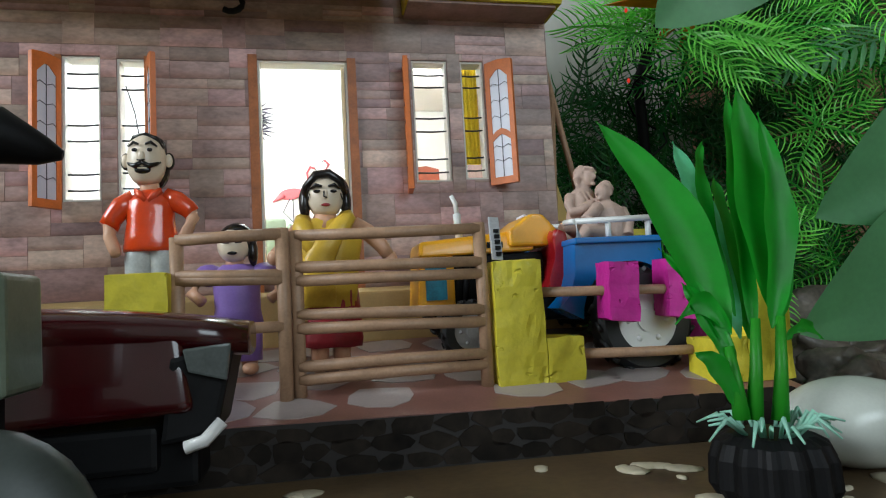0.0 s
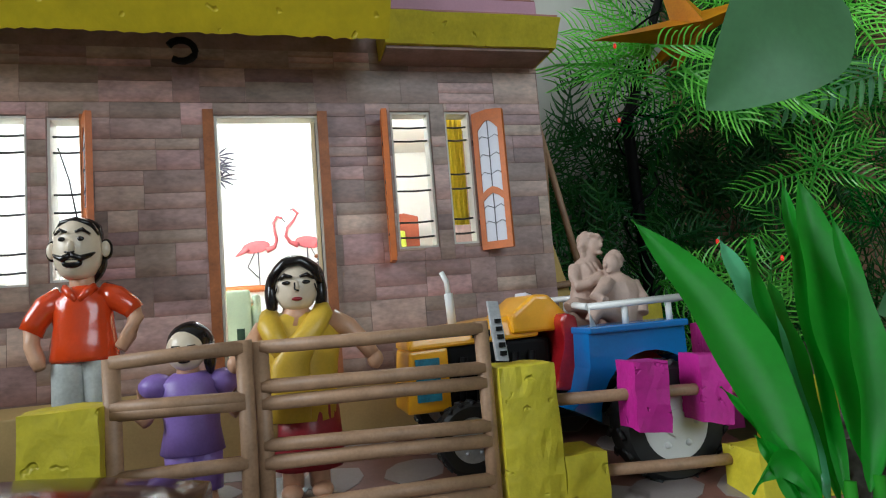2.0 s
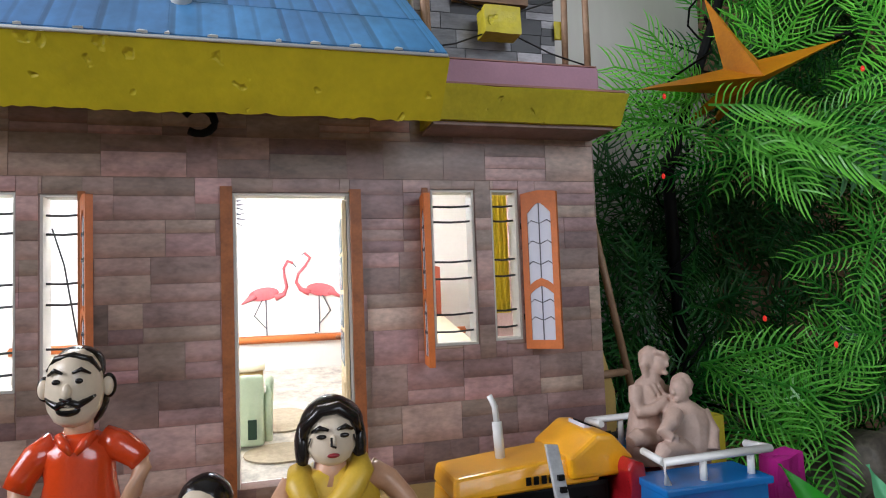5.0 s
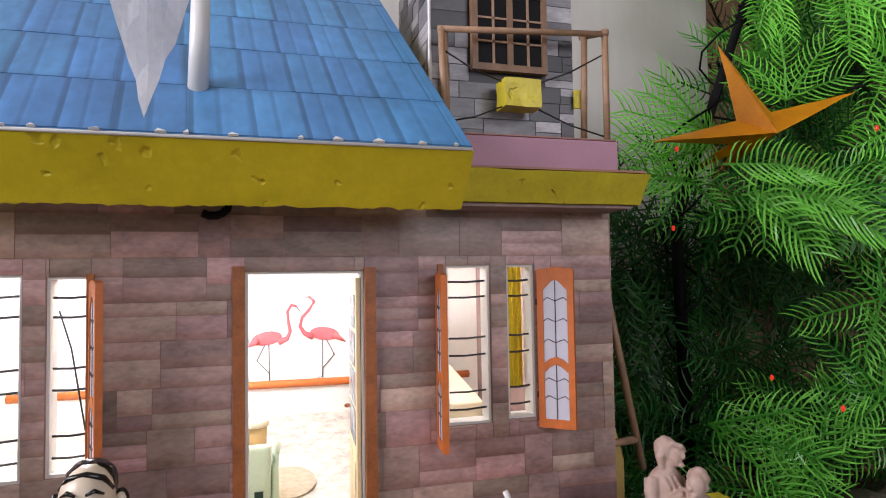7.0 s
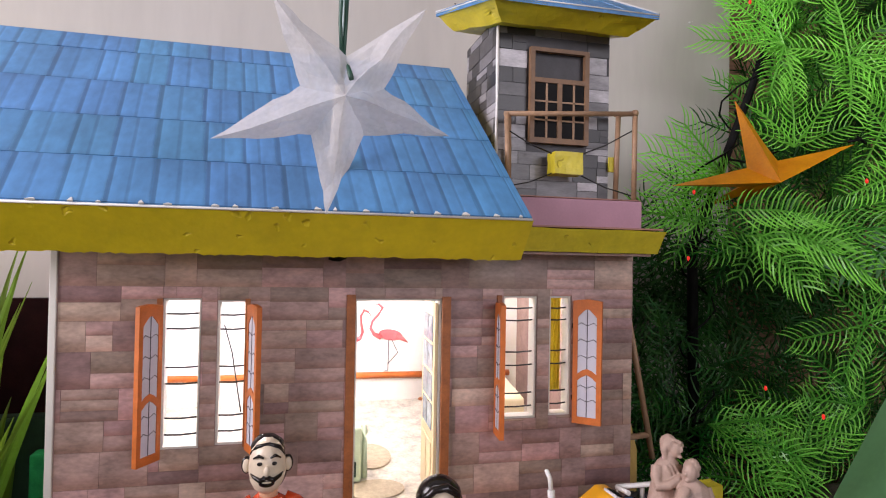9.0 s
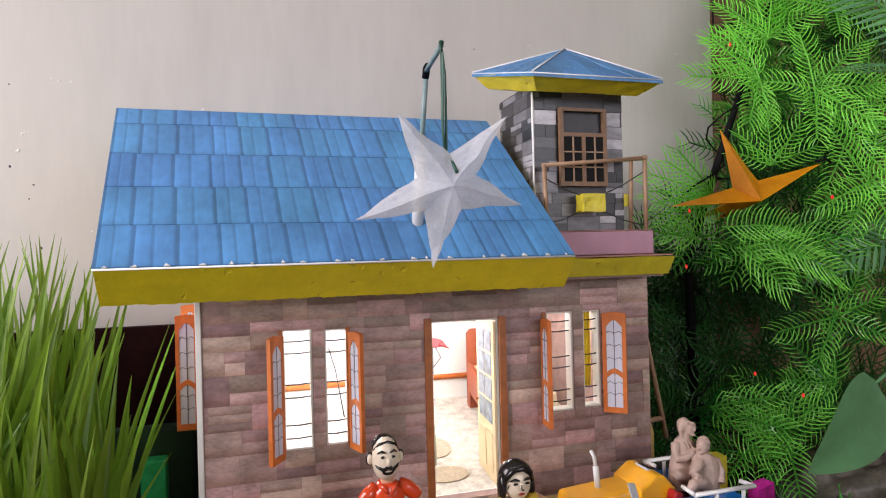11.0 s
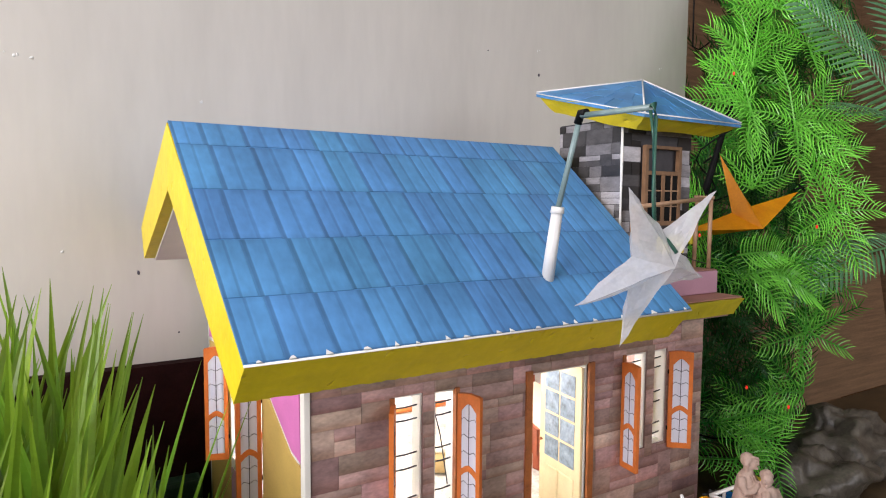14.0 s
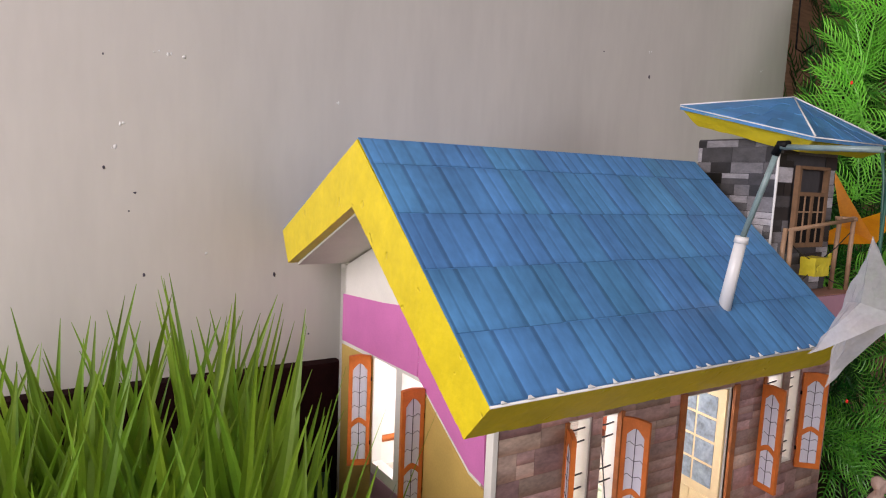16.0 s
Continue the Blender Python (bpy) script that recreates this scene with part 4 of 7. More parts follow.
pillar(0.1075, 0.1300, 0.1302, 0.1475, -0.1130, -0.0920, 0.0787, 0.0440, "rough yellow foam pillar with a low step, pitted paint")
pillar(-0.0470, -0.0240, -0.0640, -0.0472, -0.1130, -0.0930, 0.0800, 0.0450, "rough yellow foam pillar beside the bamboo fence")
pillar(0.2140, 0.2360, 0.1975, 0.2138, -0.1330, -0.1130, 0.0640, 0.0400, "yellow foam pillar behind the plastic plant")

# magenta blocks on the rail
rng = random.Random(21)
for x, w in ((0.1652, 0.0165), (0.1930, 0.0150)):
    bm = bmesh.new()
    ring_b = [(x - w * 0.42, -0.119), (x + w * 0.36, -0.121), (x + w * 0.46, -0.112), (x + w * 0.3, -0.104), (x - w * 0.4, -0.105)]
    prism(bm, [(a, b, 0.0485 + 0.002 * (a < x)) for a, b in ring_b], [(a + 0.0006, b, 0.0762 - 0.001 * (a > x)) for a, b in ring_b])
    bmesh.ops.subdivide_edges(bm, edges=list(bm.edges), cuts=4, use_grid_fill=True)
    ragged(bm, 0.0008, 160)
    tagged(part("foam_block", bm, M_magenta), "magenta painted foam block hung on the rail", "foam block", "magenta blocks on the rail")
bm = bmesh.new()
prism(bm, [(0.228, -0.068, 0.034), (0.244, -0.070, 0.034), (0.246, -0.057, 0.034), (0.230, -0.054, 0.034)], [(0.2285, -0.068, 0.084), (0.242, -0.069, 0.087), (0.243, -0.058, 0.087), (0.231, -0.055, 0.084)])
bmesh.ops.subdivide_edges(bm, edges=list(bm.edges), cuts=4, use_grid_fill=True)
ragged(bm, 0.0008, 160)
tagged(part("foam_block", bm, M_magenta), "magenta painted foam block behind the tractor wheel", "foam block", "magenta blocks on the rail")


# toy tractor
def wheel(parent, c, r, w, rim):
    wh = part("wheel", bmesh.new(), M_tyre, parent)
    bm = bmesh.new()
    prof_w = [(r * 0.62, -w / 2), (r * 0.9, -w / 2), (r, -w * 0.32), (r, w * 0.32), (r * 0.9, w / 2), (r * 0.62, w / 2)]
    n = 36
    rings = [[bm.verts.new((c[0] + q * math.cos(2 * math.pi * i / n), c[1] + h, c[2] + q * math.sin(2 * math.pi * i / n))) for q, h in prof_w] for i in range(n)]
    for i in range(n):
        a, b = rings[i], rings[(i + 1) % n]
        for k in range(len(prof_w)):
            bm.faces.new((a[k], a[(k + 1) % len(prof_w)], b[(k + 1) % len(prof_w)], b[k]))
    lugs = bmesh.new()
    for i in range(0, n, 2):
        a = 2 * math.pi * i / n
        for s in (-1, 1):
            p = Vector((c[0] + r * 1.0 * math.cos(a), c[1] + s * w * 0.2, c[2] + r * math.sin(a)))
            q = Vector((c[0] + r * 1.0 * math.cos(a + 0.16 * 1), c[1] + s * w * 0.44, c[2] + r * math.sin(a + 0.16)))
            tube(lugs, [p, q], r * 0.055, 4)
    part("tread", lugs, M_tyre, wh, "raised rubber lugs")["kind"] = "stuff"
    bmesh.ops.recalc_face_normals(bm, faces=bm.faces)
    bm.to_mesh(wh.data)
    bm.free()
    bm = bmesh.new()
    for h0, h1, q0, q1 in ((-w * 0.47, w * 0.47, r * 0.63, r * 0.63),):
        n = 28
        lo, hi = [], []
        for i in range(n):
            a = 2 * math.pi * i / n
            lo.append((c[0] + q0 * math.cos(a), c[1] + h0, c[2] + q0 * math.sin(a)))
            hi.append((c[0] + q1 * math.cos(a), c[1] + h1, c[2] + q1 * math.sin(a)))
        prism(bm, lo, hi)
    tube(bm, [(c[0], c[1] - w * 0.56, c[2]), (c[0], c[1] + w * 0.56, c[2])], r * 0.22, 14)
    for i in range(6):
        a = math.pi / 3 * i
        blob(bm, (c[0] + r * 0.4 * math.cos(a), c[1] - w * 0.47, c[2] + r * 0.4 * math.sin(a)), (r * 0.06, r * 0.06, r * 0.06), 0, 0, 8, 6)
    part("rim", bm, rim, wh, "pale plastic rim")
    return wh


tr = thing("toy_tractor", "plastic toy tractor with amber hood, blue body and white rails", "toy tractor")
bm = bmesh.new()
hood_low = [(0.0830, -0.068, 0.0845), (0.1440, -0.068, 0.0860), (0.1440, -0.036, 0.0860), (0.0830, -0.036, 0.0845)]
hood_top = [(0.0840, -0.066, 0.0925), (0.1440, -0.066, 0.0975), (0.1440, -0.038, 0.0975), (0.0840, -0.038, 0.0925)]
prism(bm, hood_low, hood_top)
soften(bm, 0.0022, 3)
part("hood", bm, M_hood, tr, "amber bonnet")
bm = bmesh.new()
slab(bm, [(0.1300, 0.0880), (0.1560, 0.0880), (0.1580, 0.0945), (0.1490, 0.1045), (0.1420, 0.1050), (0.1300, 0.0965)], -0.070, -0.034)
soften(bm, 0.0022, 3)
part("dashboard", bm, M_hood, tr, "raised amber cowl")
bm = bmesh.new()
hexa(bm, [(0.1425, -0.058, 0.1040), (0.1505, -0.058, 0.1010), (0.1505, -0.044, 0.1010), (0.1425, -0.044, 0.1040),
          (0.1430, -0.058, 0.1062), (0.1512, -0.058, 0.1028), (0.1512, -0.044, 0.1028), (0.1430, -0.044, 0.1062)])
part("badge", bm, M_panel, tr, "pale badge with dark bars")
for k in range(4):
    y = -0.056 + k * 0.0032
    bm = bmesh.new()
    hexa(bm, [(0.1445, y, 0.1052), (0.1492, y, 0.1032), (0.1492, y + 0.0018, 0.1032), (0.1445, y + 0.0018, 0.1052),
              (0.1447, y, 0.1062), (0.1494, y, 0.1042), (0.1494, y + 0.0018, 0.1042), (0.1447, y + 0.0018, 0.1062)])
    part("lettering_bar", bm, M_black, tr, "dark plain bar")
for k in range(5):
    bm = bmesh.new()
    box(bm, 0.112 + k * 0.0032, 0.114 + k * 0.0032, -0.0684, -0.0678, 0.0880, 0.0910)
    part("lettering_bar", bm, M_black, tr, "dark plain bar")
bm = bmesh.new()
prism(bm, [(0.0815, -0.067, 0.058), (0.1010, -0.067, 0.058), (0.1010, -0.037, 0.058), (0.0815, -0.037, 0.058)],
      [(0.0835, -0.067, 0.0845), (0.1010, -0.067, 0.0850), (0.1010, -0.037, 0.0850), (0.0835, -0.037, 0.0845)])
soften(bm, 0.0014)
part("grille", bm, M_hood, tr, "amber front housing")
part("side_sticker", boxmesh(0.0860, 0.0965, -0.0685, -0.0672, 0.063, 0.081), M_sticker, tr, "teal printed sticker")
part("engine", boxmesh(0.1010, 0.1500, -0.064, -0.040, 0.052, 0.0855, 0.002), M_black, tr, "black engine block")
bm = bmesh.new()
for k in range(5):
    tube(bm, [(0.106 + k * 0.008, -0.0665, 0.060), (0.108 + k * 0.008, -0.0665, 0.080)], 0.0016, 8)
part("engine_pipe", bm, M_black, tr)
bm = bmesh.new()
tube(bm, [(0.1085, -0.050, 0.0935), (0.1083, -0.048, 0.1085)], 0.0021, 12)
tube(bm, [(0.1083, -0.048, 0.1080), (0.1082, -0.0465, 0.1145), (0.1065, -0.045, 0.1190)], [0.0013, 0.0013, 0.0012], 10)
part("exhaust", bm, M_white, tr, "white exhaust pipe")
bm = bmesh.new()
hexa(bm, [(0.1115, -0.1010, 0.0800), (0.1165, -0.1010, 0.0795), (0.1165, -0.0985, 0.0795), (0.1115, -0.0985, 0.0800),
          (0.1190, -0.0720, 0.1035), (0.1242, -0.0720, 0.1030), (0.1242, -0.0700, 0.1030), (0.1190, -0.0700, 0.1035)])
soften(bm, 0.0004)
part("lift_bar", bm, M_grey, tr, "grey slotted lift bar")
bm = bmesh.new()
for k in range(5):
    f = 0.12 + k * 0.13
    a, b = Vector((0.1140, -0.1013, 0.0798)), Vector((0.1216, -0.0723, 0.1033))
    p = a.lerp(b, f)
    box(bm, p.x - 0.0012, p.x + 0.0012, p.y - 0.0022, p.y - 0.0008, p.z - 0.0009, p.z + 0.0009)
part("slot", bm, M_black, tr)
bm = bmesh.new()
box(bm, 0.1440, 0.2080, -0.074, -0.034, 0.050, 0.066)
soften(bm, 0.002)
part("chassis", bm, M_black, tr, "black chassis")
for y0, y1 in ((-0.0925, -0.0760), (-0.038, -0.022)):
    bm = bmesh.new()
    arc = [(0.1835 + 0.0262 * math.cos(radians(q)), 0.0500 + 0.0272 * math.sin(radians(q))) for q in range(48, 181, 12)]
    slab(bm, [(0.1455, 0.0560), (0.1515, 0.0620), (0.1545, 0.0720), (0.1555, 0.0890), (0.2010, 0.0868)] + arc, y0, y1)
    part("fender", bm, M_blue, tr, "blue mudguard plate")
    part("fender_top", boxmesh(0.1545, 0.2015, y0 - 0.003, y1 + 0.003, 0.0862, 0.0892, 0.0008), M_blue, tr)
bm = bmesh.new()
slab(bm, [(0.1440, 0.063), (0.1560, 0.061), (0.1600, 0.070), (0.1580, 0.094), (0.1520, 0.096), (0.1500, 0.092), (0.1525, 0.080), (0.1490, 0.070)], -0.078, -0.040)
soften(bm, 0.002, 3)
part("seat_back", bm, M_red, tr, "glossy red seat shell")
part("seat", boxmesh(0.1560, 0.2040, -0.074, -0.040, 0.070, 0.0800, 0.002), M_red, tr, "red seat platform")
for y, dz in ((-0.0900, 0.0), (-0.0330, 0.004)):
    bm = bmesh.new()
    z = 0.0975 + dz
    tube(bm, [(0.1590, y, 0.0885), (0.1575, y, z), (0.2035, y - 0.002, z + 0.001), (0.2025, y + 0.010 * (1 if y < -0.06 else -1), z)], 0.0016, 8)
    tube(bm, [(0.1575, y, z), (0.1575, y + 0.013 * (1 if y < -0.06 else -1), z + 0.001)], 0.0015, 8)
    for x in (0.1745, 0.1960):
        tube(bm, [(x, y, 0.0885), (x, y, z)], 0.0014, 8)
    part("rail", bm, M_white, tr, "white tubular rail")
wheel(tr, (0.1835, -0.0985, 0.0485), 0.0240, 0.0130, M_white)
wheel(tr, (0.1835, -0.0180, 0.0670), 0.0235, 0.0110, M_white)
wheel(tr, (0.1060, -0.0745, 0.0470), 0.0150, 0.0090, M_grey)
wheel(tr, (0.1060, -0.0300, 0.0560), 0.0150, 0.0090, M_grey)
bm = bmesh.new()
tube(bm, [(0.106, -0.072, 0.047), (0.106, -0.032, 0.056)], 0.002, 8)
tube(bm, [(0.1835, -0.094, 0.0485), (0.1835, -0.022, 0.066)], 0.003, 8)
part("axle", bm, M_black, tr)
bm = bmesh.new()
box(bm, 0.2115, 0.2280, -0.0370, -0.0245, yard_z(-0.0245) + 0.0006, 0.0985)
bmesh.ops.subdivide_edges(bm, edges=list(bm.edges), cuts=4, use_grid_fill=True)
ragged(bm, 0.0006, 150)
tagged(part("foam_block", bm, M_yellow2), "yellow foam block behind the toy tractor", "foam block")

# shapes turned by hand from clay
def loft(bm, rings, mi, seg=22, rough=0.0, caps=True):
    """Clay turned by hand: level ovals (x, y, z, half width, half depth) joined from the lowest up, a little uneven."""
    made = []
    for x, y, z, rx_, ry_ in rings:
        row = []
        for k in range(seg):
            a = 2 * math.pi * k / seg
            v = Vector((x + rx_ * math.cos(a), y + ry_ * math.sin(a), z))
            n = noise.noise(v * 170) * rough
            row.append(bm.verts.new(v + Vector((math.cos(a) * n, math.sin(a) * n, n * 0.5))))
        made.append(row)
    for a, b in zip(made, made[1:]):
        for k in range(seg):
            f = bm.faces.new((a[k], a[(k + 1) % seg], b[(k + 1) % seg], b[k]))
            f.material_index, f.smooth = mi, True
    if caps:
        for r in (made[0], made[-1]):
            bm.faces.new(r).material_index = mi


# seated clay statue: an upright figure leaning on a stooping one, fused into one lump of clay
bm = bmesh.new()
# upright figure: trunk, neck, head under a cloth, nose
loft(bm, [(0.1790, -0.046, 0.0840, 0.0088, 0.0085), (0.1785, -0.046, 0.0950, 0.0084, 0.0080), (0.1788, -0.046, 0.1040, 0.0070, 0.0066), (0.1808, -0.046, 0.1110, 0.0076, 0.0064),
          (0.1818, -0.046, 0.1160, 0.0084, 0.0060), (0.1826, -0.046, 0.1195, 0.0066, 0.0048), (0.1832, -0.047, 0.1220, 0.0034, 0.0034), (0.1836, -0.047, 0.1250, 0.0031, 0.0031)], 0, 20, 0.0010)
blob(bm, (0.1856, -0.0485, 0.1272), (0.0036, 0.0038, 0.0054), 0, 0.05)
blob(bm, (0.1834, -0.0455, 0.1294), (0.0050, 0.0050, 0.0058), 0, 0.12)
tube(bm, [(0.1806, -0.0470, 0.1310), (0.1788, -0.0478, 0.1270), (0.1796, -0.0480, 0.1215)], [0.0020, 0.0022, 0.0016], 10)
tube(bm, [(0.1830, -0.0500, 0.1330), (0.1868, -0.0520, 0.1316), (0.1892, -0.0510, 0.1290)], [0.0012, 0.0013, 0.0011], 8)
blob(bm, (0.1880, -0.0518, 0.1272), (0.0009, 0.0011, 0.0016), 0)
blob(bm, (0.1872, -0.0512, 0.1232), (0.0016, 0.0014, 0.0011), 0)
# its near arm bent across the breast, the far arm, the folds of the cloth
tube(bm, [(0.1752, -0.0465, 0.1172), (0.1732, -0.0490, 0.1120), (0.1734, -0.0515, 0.1072), (0.1785, -0.0545, 0.1085), (0.1848, -0.0545, 0.1122)], [0.0034, 0.0032, 0.0031, 0.0027, 0.0020], 12)
blob(bm, (0.1862, -0.0540, 0.1130), (0.0022, 0.0016, 0.0018), 0, 0.2)
tube(bm, [(0.1892, -0.0460, 0.1160), (0.1905, -0.0490, 0.1110), (0.1880, -0.0520, 0.1090)], [0.0030, 0.0027, 0.0024], 12)
for x in (0.1795, 0.1822, 0.1850):
    tube(bm, [(x - 0.001, -0.0508, 0.1185), (x + 0.001, -0.0518, 0.1140), (x + 0.0005, -0.0512, 0.1110)], [0.0008, 0.0010, 0.0007], 6)
tube(bm, [(0.1790, -0.0500, 0.0950), (0.1730, -0.0560, 0.0965), (0.1665, -0.0590, 0.0990), (0.1625, -0.0600, 0.0975)], [0.0056, 0.0046, 0.0036, 0.0028], 12)
# stooping figure: broad bent back, head with short hair, ear, nose
loft(bm, [(0.1900, -0.058, 0.0800, 0.0100, 0.0090), (0.1905, -0.058, 0.0900, 0.0108, 0.0096), (0.1912, -0.058, 0.0970, 0.0108, 0.0094), (0.1914, -0.058, 0.1030, 0.0104, 0.0086),
          (0.1908, -0.058, 0.1075, 0.0092, 0.0074), (0.1904, -0.058, 0.1102, 0.0062, 0.0054), (0.1898, -0.058, 0.1125, 0.0036, 0.0036), (0.1892, -0.058, 0.1150, 0.0036, 0.0036)], 0, 20, 0.0010)
blob(bm, (0.1884, -0.0590, 0.1166), (0.0042, 0.0042, 0.0056), 0, 0.05)
blob(bm, (0.1912, -0.0570, 0.1190), (0.0047, 0.0050, 0.0048), 0, 0.15)
blob(bm, (0.1842, -0.0605, 0.1164), (0.0010, 0.0012, 0.0016), 0)
blob(bm, (0.1852, -0.0610, 0.1130), (0.0016, 0.0014, 0.0010), 0)
blob(bm, (0.1918, -0.0618, 0.1160), (0.0010, 0.0008, 0.0017), 0)
# its arms and the leg stretched out
tube(bm, [(0.1835, -0.0620, 0.1082), (0.1790, -0.0655, 0.1050), (0.1742, -0.0665, 0.1018), (0.1770, -0.0695, 0.0998)], [0.0036, 0.0033, 0.0030, 0.0020], 12)
for k in range(3):
    tube(bm, [(0.1772, -0.0695, 0.1006 - 0.0016 * k), (0.1792, -0.0698, 0.1000 - 0.0018 * k)], [0.0009, 0.0007], 6)
tube(bm, [(0.1985, -0.0590, 0.1070), (0.2002, -0.0630, 0.0990), (0.1975, -0.0670, 0.0920)], [0.0036, 0.0036, 0.0030], 12)
tube(bm, [(0.1885, -0.0620, 0.0900), (0.1800, -0.0665, 0.0945), (0.1725, -0.0690, 0.0950), (0.1690, -0.0690, 0.0900)], [0.0056, 0.0048, 0.0038, 0.0030], 12)
statue = tagged(part("clay_statue", bm, M_clay, smooth=True), "beige clay statue of a seated pair on the toy tractor", "statue")
fuse = statue.modifiers.new("fuse", "REMESH")
fuse.mode, fuse.voxel_size, fuse.use_smooth_shade = "VOXEL", 0.00055, True
ease = statue.modifiers.new("ease", "SMOOTH")
ease.factor, ease.iterations = 0.5, 3


# clay dolls: plain shapes, one mesh each
def doll(name, label, mats, build):
    bm = bmesh.new()
    build(bm)
    return tagged(part(name, bm, mats, smooth=True), label, "clay doll", "clay dolls in the yard")


def man(bm):
    x, y, z0 = -0.0430, -0.0600, yard_z(-0.060)
    for s in (-1, 1):
        loft(bm, [(x + s * 0.0072, y, z0 + 0.004, 0.0060, 0.0062), (x + s * 0.0070, y, z0 + 0.020, 0.0062, 0.0064), (x + s * 0.0066, y, 0.074, 0.0066, 0.0068), (x + s * 0.0060, y, 0.090, 0.0074, 0.0078), (x + s * 0.0055, y, 0.0965, 0.0070, 0.0078)], 1, 16, 0.0008)
        blob(bm, (x + s * 0.0075, y - 0.003, z0 + 0.003), (0.0046, 0.0078, 0.0035), 2)
    loft(bm, [(x, y, 0.0930, 0.0140, 0.0098), (x, y, 0.0945, 0.0148, 0.0102), (x, y, 0.1000, 0.0138, 0.0098), (x, y, 0.1065, 0.0126, 0.0094), (x, y, 0.1125, 0.0124, 0.0092),
              (x, y, 0.1165, 0.0122, 0.0086), (x, y, 0.1195, 0.0100, 0.0072), (x, y, 0.1218, 0.0062, 0.0056)], 0, 26, 0.0012)
    tube(bm, [(x - 0.0080, y, 0.1178), (x - 0.0150, y - 0.001, 0.1140), (x - 0.0190, y - 0.001, 0.1090), (x - 0.0208, y - 0.002, 0.1050)], [0.0052, 0.0054, 0.0050, 0.0050], 14, 0)
    tube(bm, [(x - 0.0200, y - 0.002, 0.1065), (x - 0.0200, y - 0.003, 0.1000), (x - 0.0172, y - 0.005, 0.0945), (x - 0.0160, y - 0.006, 0.0915)], [0.0036, 0.0033, 0.0032, 0.0024], 12, 2)
    tube(bm, [(x + 0.0080, y, 0.1182), (x + 0.0145, y - 0.001, 0.1162), (x + 0.0200, y - 0.001, 0.1125), (x + 0.0216, y - 0.001, 0.1105)], [0.0052, 0.0052, 0.0046, 0.0044], 14, 0)
    tube(bm, [(x + 0.0205, y - 0.001, 0.1125), (x + 0.0220, y - 0.002, 0.1085), (x + 0.0195, y - 0.004, 0.1020), (x + 0.0160, y - 0.006, 0.0965)], [0.0038, 0.0036, 0.0033, 0.0026], 12, 2)
    for s in (-1, 1):
        tube(bm, [(x + s * 0.0060, y - 0.0045, 0.1212), (x + s * 0.0035, y - 0.0075, 0.1190), (x + s * 0.0006, y - 0.0088, 0.1162)], [0.0017, 0.0019, 0.0010], 8, 0)
    tube(bm, [(x, y, 0.118), (x - 0.0005, y - 0.0005, 0.128)], [0.0050, 0.0048], 14, 2)
    c = x - 0.0012
    loft(bm, [(c, y - 0.002, 0.1245, 0.0040, 0.0048), (c, y - 0.002, 0.1262, 0.0066, 0.0070), (c, y - 0.002, 0.1300, 0.0088, 0.0086), (c, y - 0.002, 0.1345, 0.0096, 0.0092), (c, y - 0.002, 0.1395, 0.0092, 0.0092),
              (c, y - 0.0015, 0.1440, 0.0080, 0.0084), (c, y - 0.001, 0.1472, 0.0056, 0.0062), (c, y, 0.1487, 0.0022, 0.0026)], 3, 24, 0.0006)
    blob(bm, (c, y + 0.0038, 0.1428), (0.0088, 0.0078, 0.0072), 4, 0.10, 20, 14)
    blob(bm, (c + 0.0008, y + 0.0044, 0.1330), (0.0094, 0.0058, 0.0108), 4, 0.08, 18, 12)
    tube(bm, [(c - 0.0082, y - 0.0035, 0.1425), (c - 0.0050, y - 0.0062, 0.1464), (c + 0.0010, y - 0.0070, 0.1474), (c + 0.0060, y - 0.0058, 0.1458), (c + 0.0085, y - 0.0030, 0.1415)], [0.0008, 0.0010, 0.0011, 0.0011, 0.0008], 6, 4)
    for s in (-1, 1):
        blob(bm, (c + s * 0.0106, y + 0.0010, 0.1362), (0.0027, 0.0016, 0.0042), 4)
        blob(bm, (c + s * 0.0106, y - 0.0006, 0.1362), (0.0020, 0.0014, 0.0032), 3)
        tube(bm, [(c + s * 0.0016, y - 0.0110, 0.1420), (c + s * 0.0042, y - 0.0104, 0.1431), (c + s * 0.0068, y - 0.0084, 0.1414)], [0.0005, 0.0008, 0.0004], 6, 4)
        blob(bm, (c + s * 0.0036, y - 0.0107, 0.1394), (0.0014, 0.0007, 0.0009), 4)
        tube(bm, [(c, y - 0.0118, 0.1334), (c + s * 0.0034, y - 0.0110, 0.1318), (c + s * 0.0066, y - 0.0086, 0.1332), (c + s * 0.0080, y - 0.0068, 0.1342)], [0.0010, 0.0013, 0.0009, 0.0004], 8, 4)
    blob(bm, (c, y - 0.0120, 0.1362), (0.0017, 0.0017, 0.0026), 3)
    tube(bm, [(c - 0.0018, y - 0.0128, 0.1343), (c, y - 0.0138, 0.1338), (c + 0.0018, y - 0.0128, 0.1343)], 0.0004, 5, 4)
    blob(bm, (c, y - 0.0100, 0.1302), (0.0040, 0.0013, 0.0019), 4)
    blob(bm, (c, y - 0.0107, 0.1308), (0.0026, 0.0008, 0.0006), 3)
    for v in bm.verts:
        k = 0.86 if v.co.z < 0.122 else 0.90
        v.co.x, v.co.y = x + 0.0008 + (v.co.x - x) * k, y + (v.co.y - y) * k


